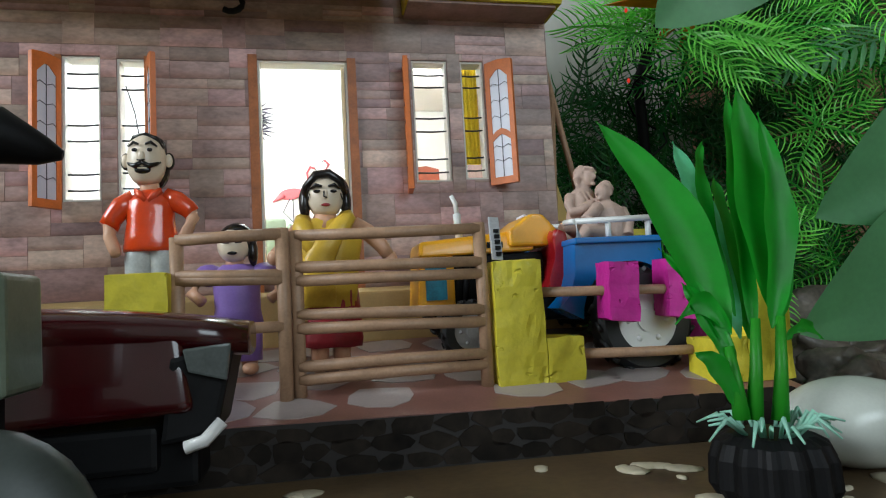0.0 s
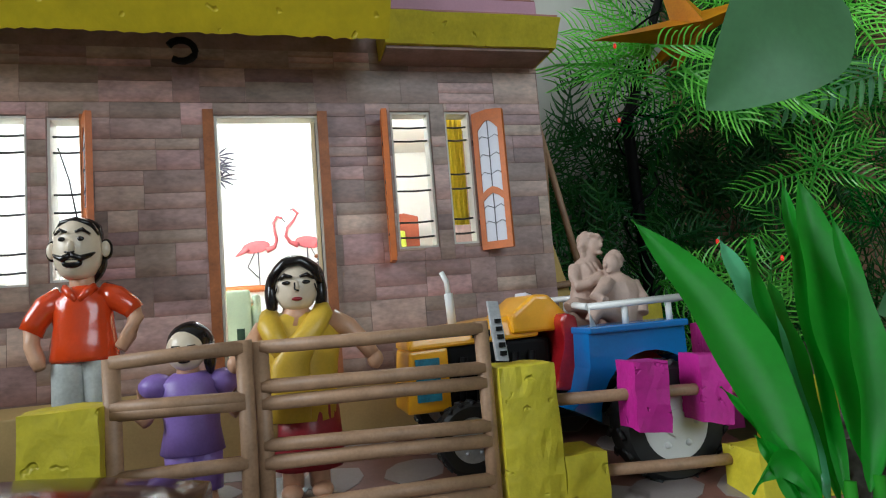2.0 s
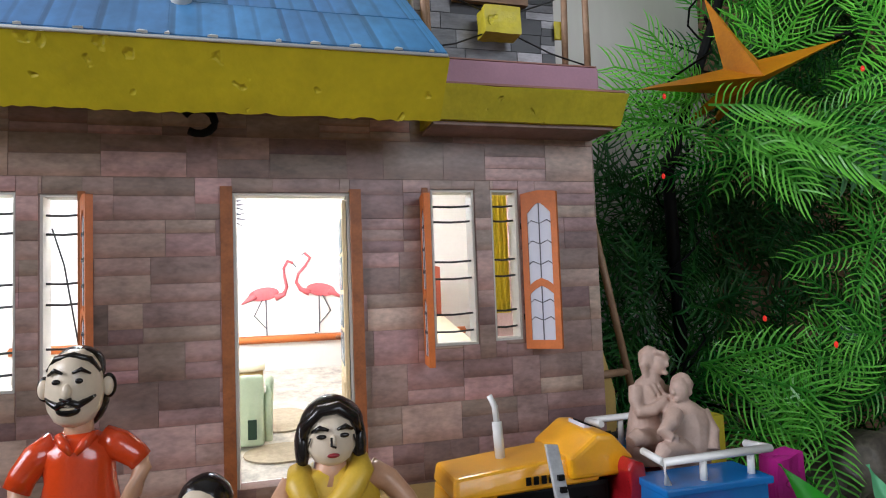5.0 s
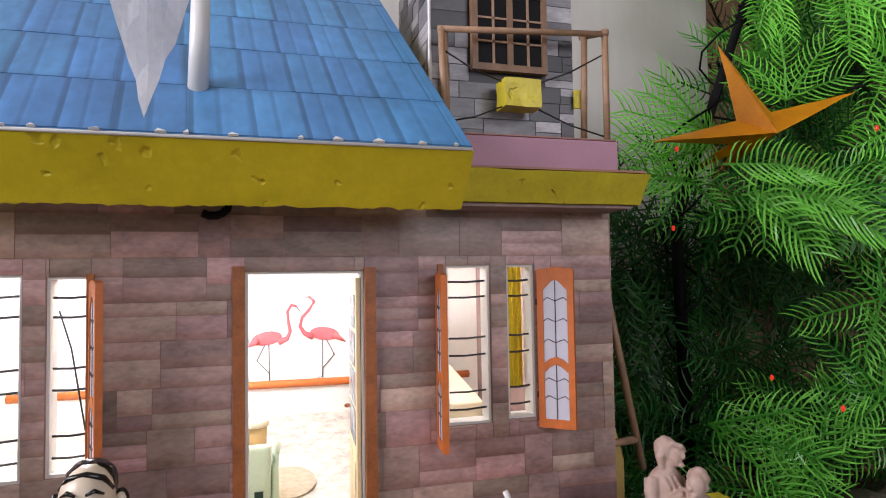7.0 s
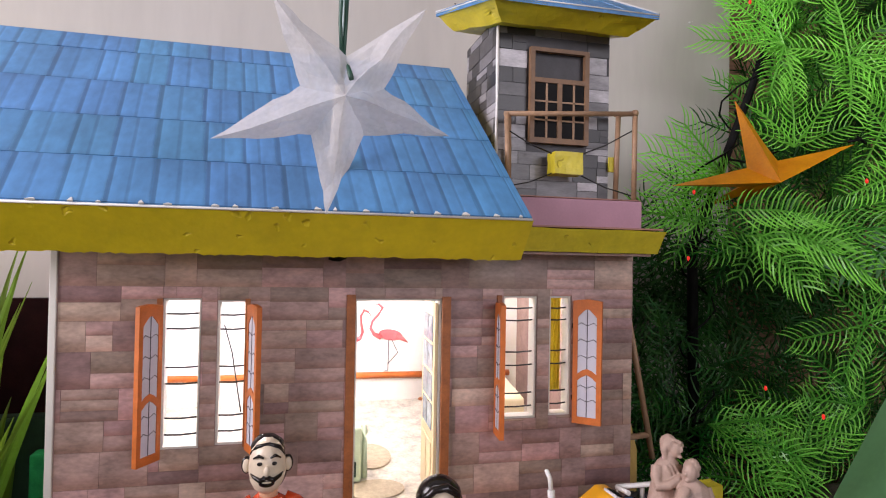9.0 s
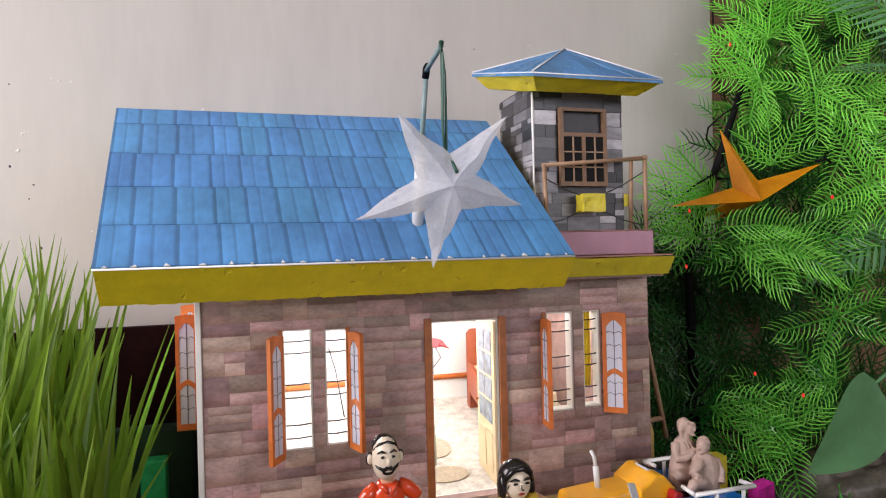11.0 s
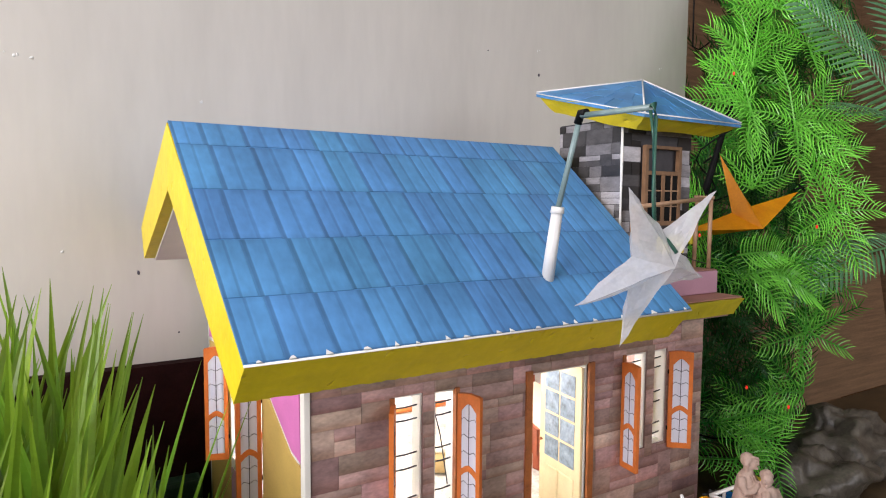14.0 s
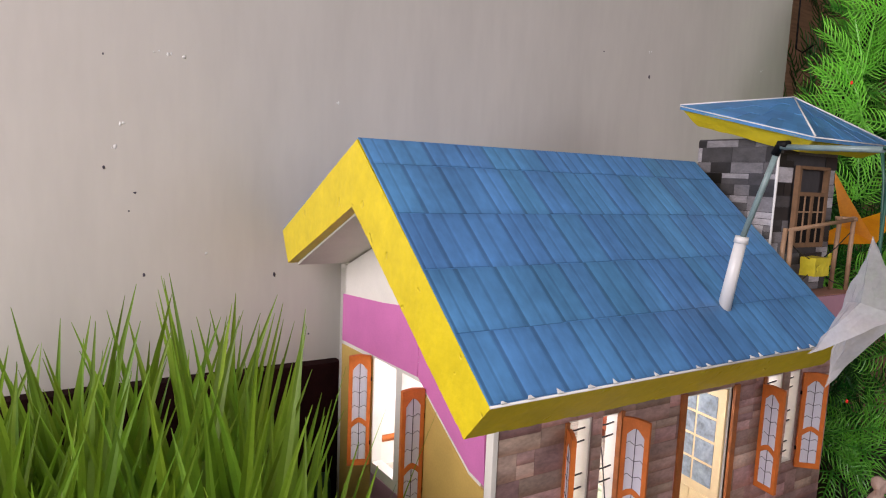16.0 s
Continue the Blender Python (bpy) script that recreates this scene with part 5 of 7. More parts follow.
def woman(bm):
    x, y, z0 = 0.0385, -0.0700, yard_z(-0.070)
    for s in (-1, 1):
        tube(bm, [(x + s * 0.0052, y, z0 + 0.004), (x + s * 0.0050, y, 0.052)], [0.0040, 0.0046], 12, 2)
        blob(bm, (x + s * 0.0058, y - 0.004, z0 + 0.003), (0.0042, 0.0070, 0.0032), 2)
    loft(bm, [(x + 0.002, y, 0.0440, 0.0138, 0.0108), (x + 0.002, y, 0.0475, 0.0136, 0.0108), (x + 0.002, y, 0.0580, 0.0128, 0.0104), (x + 0.002, y, 0.0700, 0.0118, 0.0098)], 1, 30, 0.0016)
    loft(bm, [(x + 0.001, y, 0.0625, 0.0126, 0.0106), (x + 0.001, y, 0.0720, 0.0130, 0.0106), (x + 0.001, y, 0.0840, 0.0140, 0.0108), (x + 0.001, y, 0.0930, 0.0154, 0.0108), (x, y, 0.0990, 0.0150, 0.0098), (x, y, 0.1030, 0.0112, 0.0082), (x, y, 0.1055, 0.0066, 0.0060)], 0, 28, 0.0012)
    loft(bm, [(x - 0.0046, y - 0.0098, 0.0635, 0.0078, 0.0028), (x - 0.0044, y - 0.0108, 0.0740, 0.0076, 0.0030), (x - 0.0034, y - 0.0112, 0.0850, 0.0070, 0.0032), (x - 0.0002, y - 0.0112, 0.0925, 0.0068, 0.0034),
              (x + 0.0046, y - 0.0098, 0.0985, 0.0062, 0.0036), (x + 0.0086, y - 0.0066, 0.1035, 0.0050, 0.0044), (x + 0.0102, y - 0.0020, 0.1085, 0.0030, 0.0044)], 0, 18, 0.0014)
    tube(bm, [(x - 0.0108, y - 0.001, 0.1042), (x - 0.0110, y - 0.0062, 0.1005), (x - 0.0084, y - 0.0092, 0.0940), (x - 0.0050, y - 0.0098, 0.0860)], [0.0040, 0.0048, 0.0046, 0.0030], 12, 0)
    tube(bm, [(x - 0.0130, y, 0.0995), (x - 0.0185, y - 0.002, 0.0925), (x - 0.0240, y - 0.004, 0.0880)], [0.0044, 0.0038, 0.0030], 12, 2)
    tube(bm, [(x + 0.0130, y, 0.1010), (x + 0.0200, y - 0.001, 0.0975), (x + 0.0260, y - 0.003, 0.0905), (x + 0.0290, y - 0.004, 0.0855)], [0.0050, 0.0042, 0.0036, 0.0030], 12, 2)
    blob(bm, (x + 0.0298, y - 0.004, 0.0838), (0.0034, 0.0030, 0.0040), 2)
    blob(bm, (x - 0.0245, y - 0.004, 0.0868), (0.0032, 0.0030, 0.0036), 2)
    tube(bm, [(x - 0.0010, y - 0.002, 0.099), (x, y - 0.0010, 0.109)], [0.0070, 0.0048], 14, 2)
    loft(bm, [(x, y - 0.0025, 0.1062, 0.0042, 0.0046), (x, y - 0.0025, 0.1078, 0.0064, 0.0066), (x, y - 0.0025, 0.1115, 0.0084, 0.0080), (x, y - 0.0020, 0.1165, 0.0090, 0.0084), (x, y - 0.0015, 0.1215, 0.0082, 0.0078), (x, y - 0.001, 0.1250, 0.0050, 0.0050)], 3, 24, 0.0005)
    blob(bm, (x + 0.0006, y + 0.0020, 0.1182), (0.0112, 0.0098, 0.0104), 4, 0.05, 24, 16)
    tube(bm, [(x - 0.0096, y - 0.0030, 0.1120), (x - 0.0088, y - 0.0060, 0.1195), (x - 0.0040, y - 0.0078, 0.1248), (x + 0.0020, y - 0.0080, 0.1255), (x + 0.0072, y - 0.0068, 0.1220), (x + 0.0096, y - 0.0036, 0.1150)], [0.0014, 0.0020, 0.0021, 0.0022, 0.0021, 0.0016], 8, 4)
    for s in (-1, 1):
        blob(bm, (x + s * 0.0098, y - 0.0008, 0.1120), (0.0026, 0.0054, 0.0088), 4, 0.08, 16, 12)
        tube(bm, [(x + s * 0.0014, y - 0.0108, 0.1188), (x + s * 0.0042, y - 0.0102, 0.1196), (x + s * 0.0068, y - 0.0080, 0.1180)], [0.0005, 0.0010, 0.0005], 6, 4)
        blob(bm, (x + s * 0.0038, y - 0.0100, 0.1166), (0.0017, 0.0008, 0.0008), 4)
        tube(bm, [(x + s * 0.0072, y - 0.0078, 0.1160), (x + s * 0.0080, y - 0.0066, 0.1130)], 0.0003, 5, 4)
    blob(bm, (x, y - 0.0108, 0.1150), (0.0012, 0.0013, 0.0024), 3)
    tube(bm, [(x - 0.0006, y - 0.0116, 0.1165), (x - 0.0008, y - 0.0122, 0.1138), (x + 0.0008, y - 0.0122, 0.1132)], 0.0004, 5, 4)
    blob(bm, (x, y - 0.0102, 0.1102), (0.0021, 0.0007, 0.0008), 1)


def girl(bm):
    x, y, z0 = -0.0035, -0.0650, yard_z(-0.065)
    for s in (-1, 1):
        tube(bm, [(x + s * 0.0045, y, z0 + 0.003), (x + s * 0.0045, y, 0.044)], [0.0036, 0.0038], 12, 2)
        blob(bm, (x + s * 0.0050, y - 0.003, z0 + 0.003), (0.0038, 0.0062, 0.0030), 2)
        tube(bm, [(x + s * 0.0045, y, 0.0400), (x + s * 0.0045, y, 0.0600)], [0.0060, 0.0064], 14, 1)
        blob(bm, (x + s * 0.0125, y, 0.0805), (0.0066, 0.0062, 0.0052), 0, 0.1)
        tube(bm, [(x + s * 0.0170, y, 0.0790), (x + s * 0.0200, y - 0.002, 0.0720), (x + s * 0.0150, y - 0.005, 0.0680)], [0.0032, 0.0030, 0.0026], 12, 2)
    loft(bm, [(x, y, 0.0545, 0.0118, 0.0096), (x, y, 0.0640, 0.0104, 0.0088), (x, y, 0.0740, 0.0106, 0.0088), (x, y, 0.0815, 0.0116, 0.0086), (x, y, 0.0850, 0.0066, 0.0060)], 0, 24, 0.0013)
    tube(bm, [(x - 0.001, y, 0.083), (x - 0.001, y, 0.089)], [0.0045, 0.0040], 12, 2)
    blob(bm, (x - 0.001, y - 0.0022, 0.0938), (0.0074, 0.0068, 0.0082), 3, 0.05, 18, 12)
    blob(bm, (x + 0.0002, y + 0.0012, 0.0962), (0.0090, 0.0080, 0.0086), 4, 0.05, 20, 14)
    blob(bm, (x + 0.0075, y - 0.001, 0.0905), (0.0024, 0.0040, 0.0070), 4, 0.1)
    blob(bm, (x - 0.001, y - 0.0086, 0.0898), (0.0022, 0.0008, 0.0008), 4)
    for s in (-1, 1):
        tube(bm, [(x - 0.001 + s * 0.0014, y - 0.0092, 0.0950), (x - 0.001 + s * 0.0042, y - 0.0085, 0.0952)], 0.0008, 6, 4)


doll("clay_doll", "glossy clay doll in orange-red shirt and grey-white trousers", [M_shirt, M_trouser, M_skin, M_face, M_hair], man)
doll("clay_doll", "clay doll wrapped in mustard drape over dark red skirt", [M_drape, M_skirt, M_skin, M_face, M_hair], woman)
doll("clay_doll", "small clay doll in lilac top and trousers", [M_purple, M_purple, M_skin, M_face, M_hair], girl)

# dark red toy tractor in the foreground
rt = thing("dark_red_tractor", "glossy dark red toy tractor parked before the platform", "toy tractor", at=(0, 0.017, 0))
bm = bmesh.new()
prism(bm, [(-0.110, -0.1895, 0.0300), (-0.0050, -0.187, 0.0330), (-0.0050, -0.150, 0.0330), (-0.110, -0.148, 0.0300)],
      [(-0.110, -0.186, 0.0680), (-0.0085, -0.184, 0.0600), (-0.0085, -0.153, 0.0600), (-0.110, -0.152, 0.0680)])
soften(bm, 0.004, 4)
part("hood", bm, M_darktractor, rt, smooth=True)
bm = bmesh.new()
for k in range(9):
    f = k / 8
    x = -0.110 + 0.1205 * f
    zt = 0.0695 - 0.0040 * f - 0.0060 * f ** 4
    hw, hh = 0.0190 - 0.0030 * f ** 3, 0.0085 - 0.0030 * f ** 2
    ring = [(x, -0.1675 + hw * math.copysign(abs(math.cos(a)) ** 0.55, math.cos(a)), zt - hh + hh * math.copysign(abs(math.sin(a)) ** 0.7, math.sin(a))) for a in [2 * math.pi * q / 24 for q in range(24)]]
    now = [bm.verts.new(c) for c in ring]
    if k:
        for q in range(24):
            bm.faces.new((last[q], last[(q + 1) % 24], now[(q + 1) % 24], now[q])).smooth = True
    else:
        bm.faces.new(now)
    last = now
bm.faces.new(last)
part("hood_top", bm, M_darktractor, rt, "rounded glossy bonnet top", smooth=True)
bm = bmesh.new()
prism(bm, [(-0.0150, -0.186, 0.0240), (0.0010, -0.184, 0.0260), (0.0010, -0.152, 0.0260), (-0.0150, -0.150, 0.0240)],
      [(-0.0120, -0.186, 0.0500), (0.0068, -0.182, 0.0535), (0.0068, -0.153, 0.0535), (-0.0120, -0.150, 0.0500)])
soften(bm, 0.0016)
part("grille", bm, M_black, rt, "black front grille")
bm = bmesh.new()
prism(bm, [(-0.0065, -0.1875, 0.0455), (0.0045, -0.1855, 0.0420), (0.0045, -0.1830, 0.0420), (-0.0065, -0.1850, 0.0455)],
      [(-0.0080, -0.1875, 0.0525), (0.0060, -0.1855, 0.0535), (0.0060, -0.1830, 0.0535), (-0.0080, -0.1850, 0.0525)])
soften(bm, 0.0008)
part("headlight", bm, M_headlight, rt, "clear headlight")
part("side_panel", boxmesh(-0.105, -0.0160, -0.1835, -0.153, 0.016, 0.0296, 0.002), M_black, rt)
part("chassis", boxmesh(-0.105, -0.0050, -0.180, -0.158, 0.010, 0.0260, 0.002), M_black, rt)
bm = bmesh.new()
tube(bm, [(-0.0075, -0.188, 0.0235), (-0.002, -0.188, 0.0250), (0.0030, -0.186, 0.0300)], 0.0020, 8)
part("bumper", bm, M_white, rt, "pale bumper")
wheel(rt, (-0.0440, -0.2060, 0.0140), 0.0150, 0.012, M_grey)
wheel(rt, (-0.0440, -0.1560, 0.0140), 0.0150, 0.012, M_grey)
bm = bmesh.new()
tube(bm, [(-0.044, -0.204, 0.014), (-0.044, -0.158, 0.014)], 0.002, 8)
part("axle", bm, M_black, rt)
# rear half, out of view, added to cast shade on the left pillar
for y in (-0.2020, -0.1430):
    wheel(rt, (-0.1500, y, 0.0300), 0.0310, 0.014, M_grey)
    bm = bmesh.new()
    arc = [(-0.1500 + 0.0345 * math.cos(a), 0.0300 + 0.0345 * math.sin(a)) for a in [radians(20 + 14 * k) for k in range(11)]]
    arc += [(-0.1500 + 0.0365 * math.cos(a), 0.0300 + 0.0365 * math.sin(a)) for a in [radians(160 - 14 * k) for k in range(11)]]
    slab(bm, arc, y - 0.008, y + 0.008)
    bmesh.ops.recalc_face_normals(bm, faces=bm.faces)
    part("mudguard", bm, M_darktractor, rt, "glossy dark red mudguard of the unseen rear")
part("unseen_rear_body", boxmesh(-0.175, -0.1060, -0.190, -0.155, 0.022, 0.052, 0.003), M_darktractor, rt)
part("seat", boxmesh(-0.160, -0.1400, -0.182, -0.162, 0.053, 0.058, 0.002), M_black, rt)
part("seat_back", boxmesh(-0.164, -0.1595, -0.182, -0.162, 0.056, 0.082, 0.002), M_black, rt)
bm = bmesh.new()
tube(bm, [(-0.150, -0.198, 0.030), (-0.150, -0.147, 0.030)], 0.003, 8)
part("axle", bm, M_black, rt)

# pale toy beside it, with its grey wheel and dark rod
pt = thing("pale_toy", "pale grey-green plastic toy with round mudguard and dark rod", "toy")
bm = bmesh.new()
prism(bm, [(-0.0560, -0.222, 0.0470), (-0.0330, -0.222, 0.0470), (-0.0330, -0.202, 0.0470), (-0.0560, -0.202, 0.0470)],
      [(-0.0560, -0.222, 0.0745), (-0.0335, -0.222, 0.0745), (-0.0335, -0.202, 0.0745), (-0.0560, -0.202, 0.0745)])
soften(bm, 0.0018, 3)
part("box", bm, M_shadetoy, pt)
bm = bmesh.new()
blob(bm, (-0.0400, -0.2230, 0.0120), (0.0275, 0.0130, 0.0300), 0, 0.02, 28, 16)
part("mudguard", bm, M_mudguard, pt, "dull grey-green round mudguard", smooth=True)
bm = bmesh.new()
box(bm, -0.054, -0.040, -0.220, -0.206, 0.0, 0.0475)
part("support", bm, M_black, pt)
bm = bmesh.new()
tube(bm, [(-0.0850, -0.1990, 0.1140), (-0.0480, -0.1900, 0.1130), (-0.0390, -0.1870, 0.1095), (-0.0345, -0.1860, 0.1085)], [0.0088, 0.0076, 0.0040, 0.0014], 16)
tube(bm, [(-0.0800, -0.1985, 0.1140), (-0.0560, -0.212, 0.0740)], 0.003, 10)
part("rod", bm, M_black, pt, "dark tapered rod")

# plastic plant in its black base
plant = thing("plastic_plant", "green plastic aquarium plant in a ribbed black base", "artificial plant")
PX, PY = 0.1625, -0.2060
bm = bmesh.new()
n = 84
lev = [(0.0, 0.0150), (0.004, 0.0172), (0.012, 0.0168), (0.0165, 0.0150), (0.0185, 0.0115)]
rg = []
for z, r in lev:
    rg.append([bm.verts.new((PX + r * (1 + 0.05 * math.cos(14 * 2 * math.pi * i / n)) * math.cos(2 * math.pi * i / n), PY + r * (1 + 0.05 * math.cos(14 * 2 * math.pi * i / n)) * math.sin(2 * math.pi * i / n), z)) for i in range(n)])
for a, b in zip(rg, rg[1:]):
    for i in range(n):
        bm.faces.new((a[i], a[(i + 1) % n], b[(i + 1) % n], b[i]))
bm.faces.new(rg[0]), bm.faces.new(rg[-1])
part("base", bm, M_black, plant, "ribbed black plastic base")


def broad_leaf(bm, p0, p1, bend, width, seg=14, wave=0.0, side=None, belly=0.55):
    """A tapering leaf from p0 to p1 that bows by bend."""
    p0, p1, bend = Vector(p0), Vector(p1), Vector(bend)
    d = (p1 - p0).normalized()
    s = Vector(side) if side else d.cross(Vector((0.0, 1.0, 0.12)))
    s = (s - d * s.dot(d)).normalized()
    nn = d.cross(s)
    rows_ = []
    for i in range(seg + 1):
        f = i / seg
        c = p0.lerp(p1, f) + bend * math.sin(math.pi * f) * 0.6
        w = width * (math.sin(math.pi * f ** belly) ** 0.9 if 0 < f < 1 else 0.0) * 0.5 + 0.0004 * (1 - f)
        wv = wave * math.sin(f * 17)
        rows_.append([bm.verts.new(c - s * w + nn * (w * 0.35 + wv)), bm.verts.new(c - s * w * 0.5 + nn * w * 0.1), bm.verts.new(c), bm.verts.new(c + s * w * 0.5 + nn * w * 0.1), bm.verts.new(c + s * w + nn * (w * 0.35 - wv))])
    for a, b in zip(rows_, rows_[1:]):
        for k in range(4):
            bm.faces.new((a[k], a[k + 1], b[k + 1], b[k])).smooth = True


for a, b in (((0.1538, -0.2060, 0.0230), (0.1530, -0.2040, 0.0444)), ((0.1580, -0.2060, 0.0225), (0.1631, -0.2040, 0.0521)), ((0.1667, -0.2060, 0.0214), (0.1719, -0.2040, 0.0523))):
    bm = bmesh.new()
    tube(bm, [a, (Vector(a) + Vector(b)) / 2 + Vector((0.0004, 0, 0)), b], [0.0026, 0.0019, 0.0014], 10)
    part("stem", bm, L_plant, plant)
LEAVES = ((0.1533, -0.2030, 0.0436), (0.1300, -0.175, 0.1222), (0.0100, 0.0017, 0.0070), 0.0172), \
    ((0.1719, -0.2030, 0.0500), (0.1780, -0.186, 0.1318), (0.0010, 0.0025, -0.0005), 0.0190), \
    ((0.1685, -0.2040, 0.0487), (0.1791, -0.194, 0.1195), (0.0076, 0.0, 0.0013), 0.0113), \
    ((0.1602, -0.2, 0.0459), (0.1635, -0.168, 0.1165), (0.0023, 0.0067, 0.015), 0.0105), \
    ((0.1605, -0.198, 0.0528), (0.178, -0.165, 0.1175), (-0.0044, 0.0058, 0.0212), 0.0049), \
    ((0.1632, -0.2, 0.0457), (0.1776, -0.17, 0.103), (0.0013, 0.005, 0.0146), 0.0072), \
    ((0.1644, -0.201, 0.0457), (0.1802, -0.178, 0.1333), (0.0003, 0.0025, 0.0105), 0.0074), \
    ((0.1539, -0.205, 0.0399), (0.1409, -0.19, 0.0757), (0.0027, 0.0008, 0.0045), 0.0041)
SMALL_LEAVES = ((0.1553, -0.203, 0.0481), (0.1385, -0.2, 0.0516), (0.0013, 0.0025, 0.0134), 0.0069), \
    ((0.1532, -0.206, 0.026), (0.14, -0.206, 0.0434), (-0.0002, 0.0, 0.0083), 0.0060), \
    ((0.1729, -0.204, 0.0453), (0.1897, -0.2, 0.0439), (-0.0002, 0.0, 0.0073), 0.0037), \
    ((0.1537, -0.205, 0.0382), (0.1435, -0.197, 0.0643), (0.001, 0.0017, 0.0038), 0.0072)
for p0, p1, bend, w in LEAVES + SMALL_LEAVES:
    bm = bmesh.new()
    broad_leaf(bm, p0, p1, bend, w, 20, 0.0007, belly=0.85)
    part("leaf", bm, L_mint if w == 0.0105 else L_plant, plant, "pale mint-green leaf" if w == 0.0105 else "")
rng = random.Random(2)
bm = bmesh.new()
for k in range(30):
    a = rng.uniform(0, 2 * math.pi)
    r0, r1 = 0.008, rng.uniform(0.014, 0.021)
    tube(bm, [(PX + r0 * math.cos(a), PY + r0 * math.sin(a), 0.0185), (PX + (r0 + r1) / 2 * math.cos(a), PY + (r0 + r1) / 2 * math.sin(a), rng.uniform(0.0215, 0.025)),
              (PX + r1 * math.cos(a), PY + r1 * math.sin(a), rng.uniform(0.017, 0.023))], [0.0006, 0.0007, 0.0003], 5)
part("sprig", bm, L_pale, plant, "pale mint plastic sprigs")

# white stone and grey rock
bm = bmesh.new()
blob(bm, (0.2100, -0.1900, 0.0145), (0.0300, 0.0190, 0.0150), 0, 0.06, 32, 20, Euler((0.0, 0.12, 0.15)))
tagged(part("white_stone", bm, M_whiterock, smooth=True), "smooth white oval stone on the sandy board", "stone")
for c, s in (((0.43, 0.03, 0.022), (0.075, 0.04, 0.032)), ((0.55, 0.06, 0.03), (0.08, 0.05, 0.045)), ((0.36, -0.02, 0.012), (0.045, 0.03, 0.02)), ((0.30, -0.10, 0.008), (0.03, 0.02, 0.014))):
    bm = bmesh.new()
    blob(bm, c, s, 0, 0.55, 72, 46)
    ragged(bm, 0.007, 36)
    ragged(bm, 0.0034, 95)
    ragged(bm, 0.0015, 260)
    tagged(part("grey_rock", bm, M_rock), "rough grey rock under the plastic tree", "rock", "grey rocks")


# swing frame on the balcony
sw = thing("balcony_swing", "little bamboo swing frame with a yellow foam seat", "swing")
for p, q in (((0.0945, -0.0085, 0.2757), (0.0930, -0.0085, 0.3262)), ((0.1830, -0.0050, 0.2757), (0.1832, -0.0050, 0.3352)), ((0.1735, 0.0020, 0.2757), (0.1745, 0.0010, 0.3345)),
             ((0.0985, 0.0015, 0.2757), (0.0965, -0.0020, 0.3262))):
    bm = bmesh.new()
    tube(bm, [p, q], 0.0017, 10)
    part("post", bm, M_stick, sw)
for p, q in (((0.0915, -0.0085, 0.3255), (0.1845, -0.0050, 0.3330)), ((0.1838, -0.0075, 0.3330), (0.1735, 0.0040, 0.3335))):
    bm = bmesh.new()
    tube(bm, [p, q], 0.0016, 10)
    part("bar", bm, M_stick, sw)
bm = bmesh.new()
box(bm, 0.1242, 0.1432, -0.0110, 0.0005, 0.2900, 0.3040)
bmesh.ops.subdivide_edges(bm, edges=list(bm.edges), cuts=4, use_grid_fill=True)
ragged(bm, 0.0006, 150)
part("seat", bm, M_yellow2, sw, "yellow foam cube")
for p, q in (((0.0935, -0.008, 0.316), (0.1250, -0.006, 0.303)), ((0.1820, -0.004, 0.322), (0.1425, -0.006, 0.303)), ((0.1250, -0.006, 0.291), (0.0940, -0.008, 0.281)), ((0.1425, -0.006, 0.291), (0.182, -0.004, 0.279))):
    bm = bmesh.new()
    mid = (Vector(p) + Vector(q)) / 2 - Vector((0, 0, 0.0015))
    tube(bm, [p, mid, q], 0.00045, 5)
    part("cord", bm, M_bar, sw, "dark twisted cord")
part("seat_back", boxmesh(0.1690, 0.1730, 0.0030, 0.0045, 0.2950, 0.3050, 0.0004), M_yellow2, sw)


# stars
def star(bm, centre, tips, peak, back, inner=0.38):
    """A folded five-pointed star: tips in turn, a raised centre in front and behind."""
    c = Vector(centre)
    tips = [Vector(t) for t in tips]
    mids = [c + ((tips[i] - c) + (tips[(i + 1) % 5] - c)) * 0.5 * inner * 1.25 for i in range(5)]
    vt = [bm.verts.new(t) for t in tips]
    vm = [bm.verts.new(m) for m in mids]
    a, b = bm.verts.new(c + Vector(peak)), bm.verts.new(c + Vector(back))
    for i in range(5):
        for k in (a, b):
            bm.faces.new((vt[i], vm[i], k))
            bm.faces.new((vm[i - 1], vt[i], k))


ws = thing("white_star_lamp", "pearly white paper star hung from a bent tube on the roof", "star lamp")
c = (-0.0165, -0.1165, 0.2985)
bm = bmesh.new()
star(bm, c, [(0.0145, -0.1285, 0.3345), (0.0300, -0.1130, 0.2880), (-0.0205, -0.1005, 0.2535), (-0.0653, -0.1152, 0.2800), (-0.0450, -0.1260, 0.3350)], (0.0005, -0.0135, -0.001), (-0.0005, 0.0125, 0.001), 0.36)
bmesh.ops.subdivide_edges(bm, edges=list(bm.edges), cuts=6, use_grid_fill=True)
ragged(bm, 0.0016, 75)
ragged(bm, 0.0007, 210)
part("star", bm, M_starwhite, ws, "crumpled pearly film star")
bm = bmesh.new()
tube(bm, [(-0.0128, -0.0335, 0.2795), (-0.0112, -0.0395, 0.3225)], [0.0040, 0.0034], 14)
tube(bm, [(-0.0112, -0.0395, 0.3215), (-0.0111, -0.0400, 0.3255)], [0.0042, 0.0038], 14)
part("sleeve", bm, M_white, ws, "white plastic sleeve")
bm = bmesh.new()
tube(bm, [(-0.0111, -0.0400, 0.3240), (-0.0100, -0.0565, 0.3780)], 0.0017, 10)
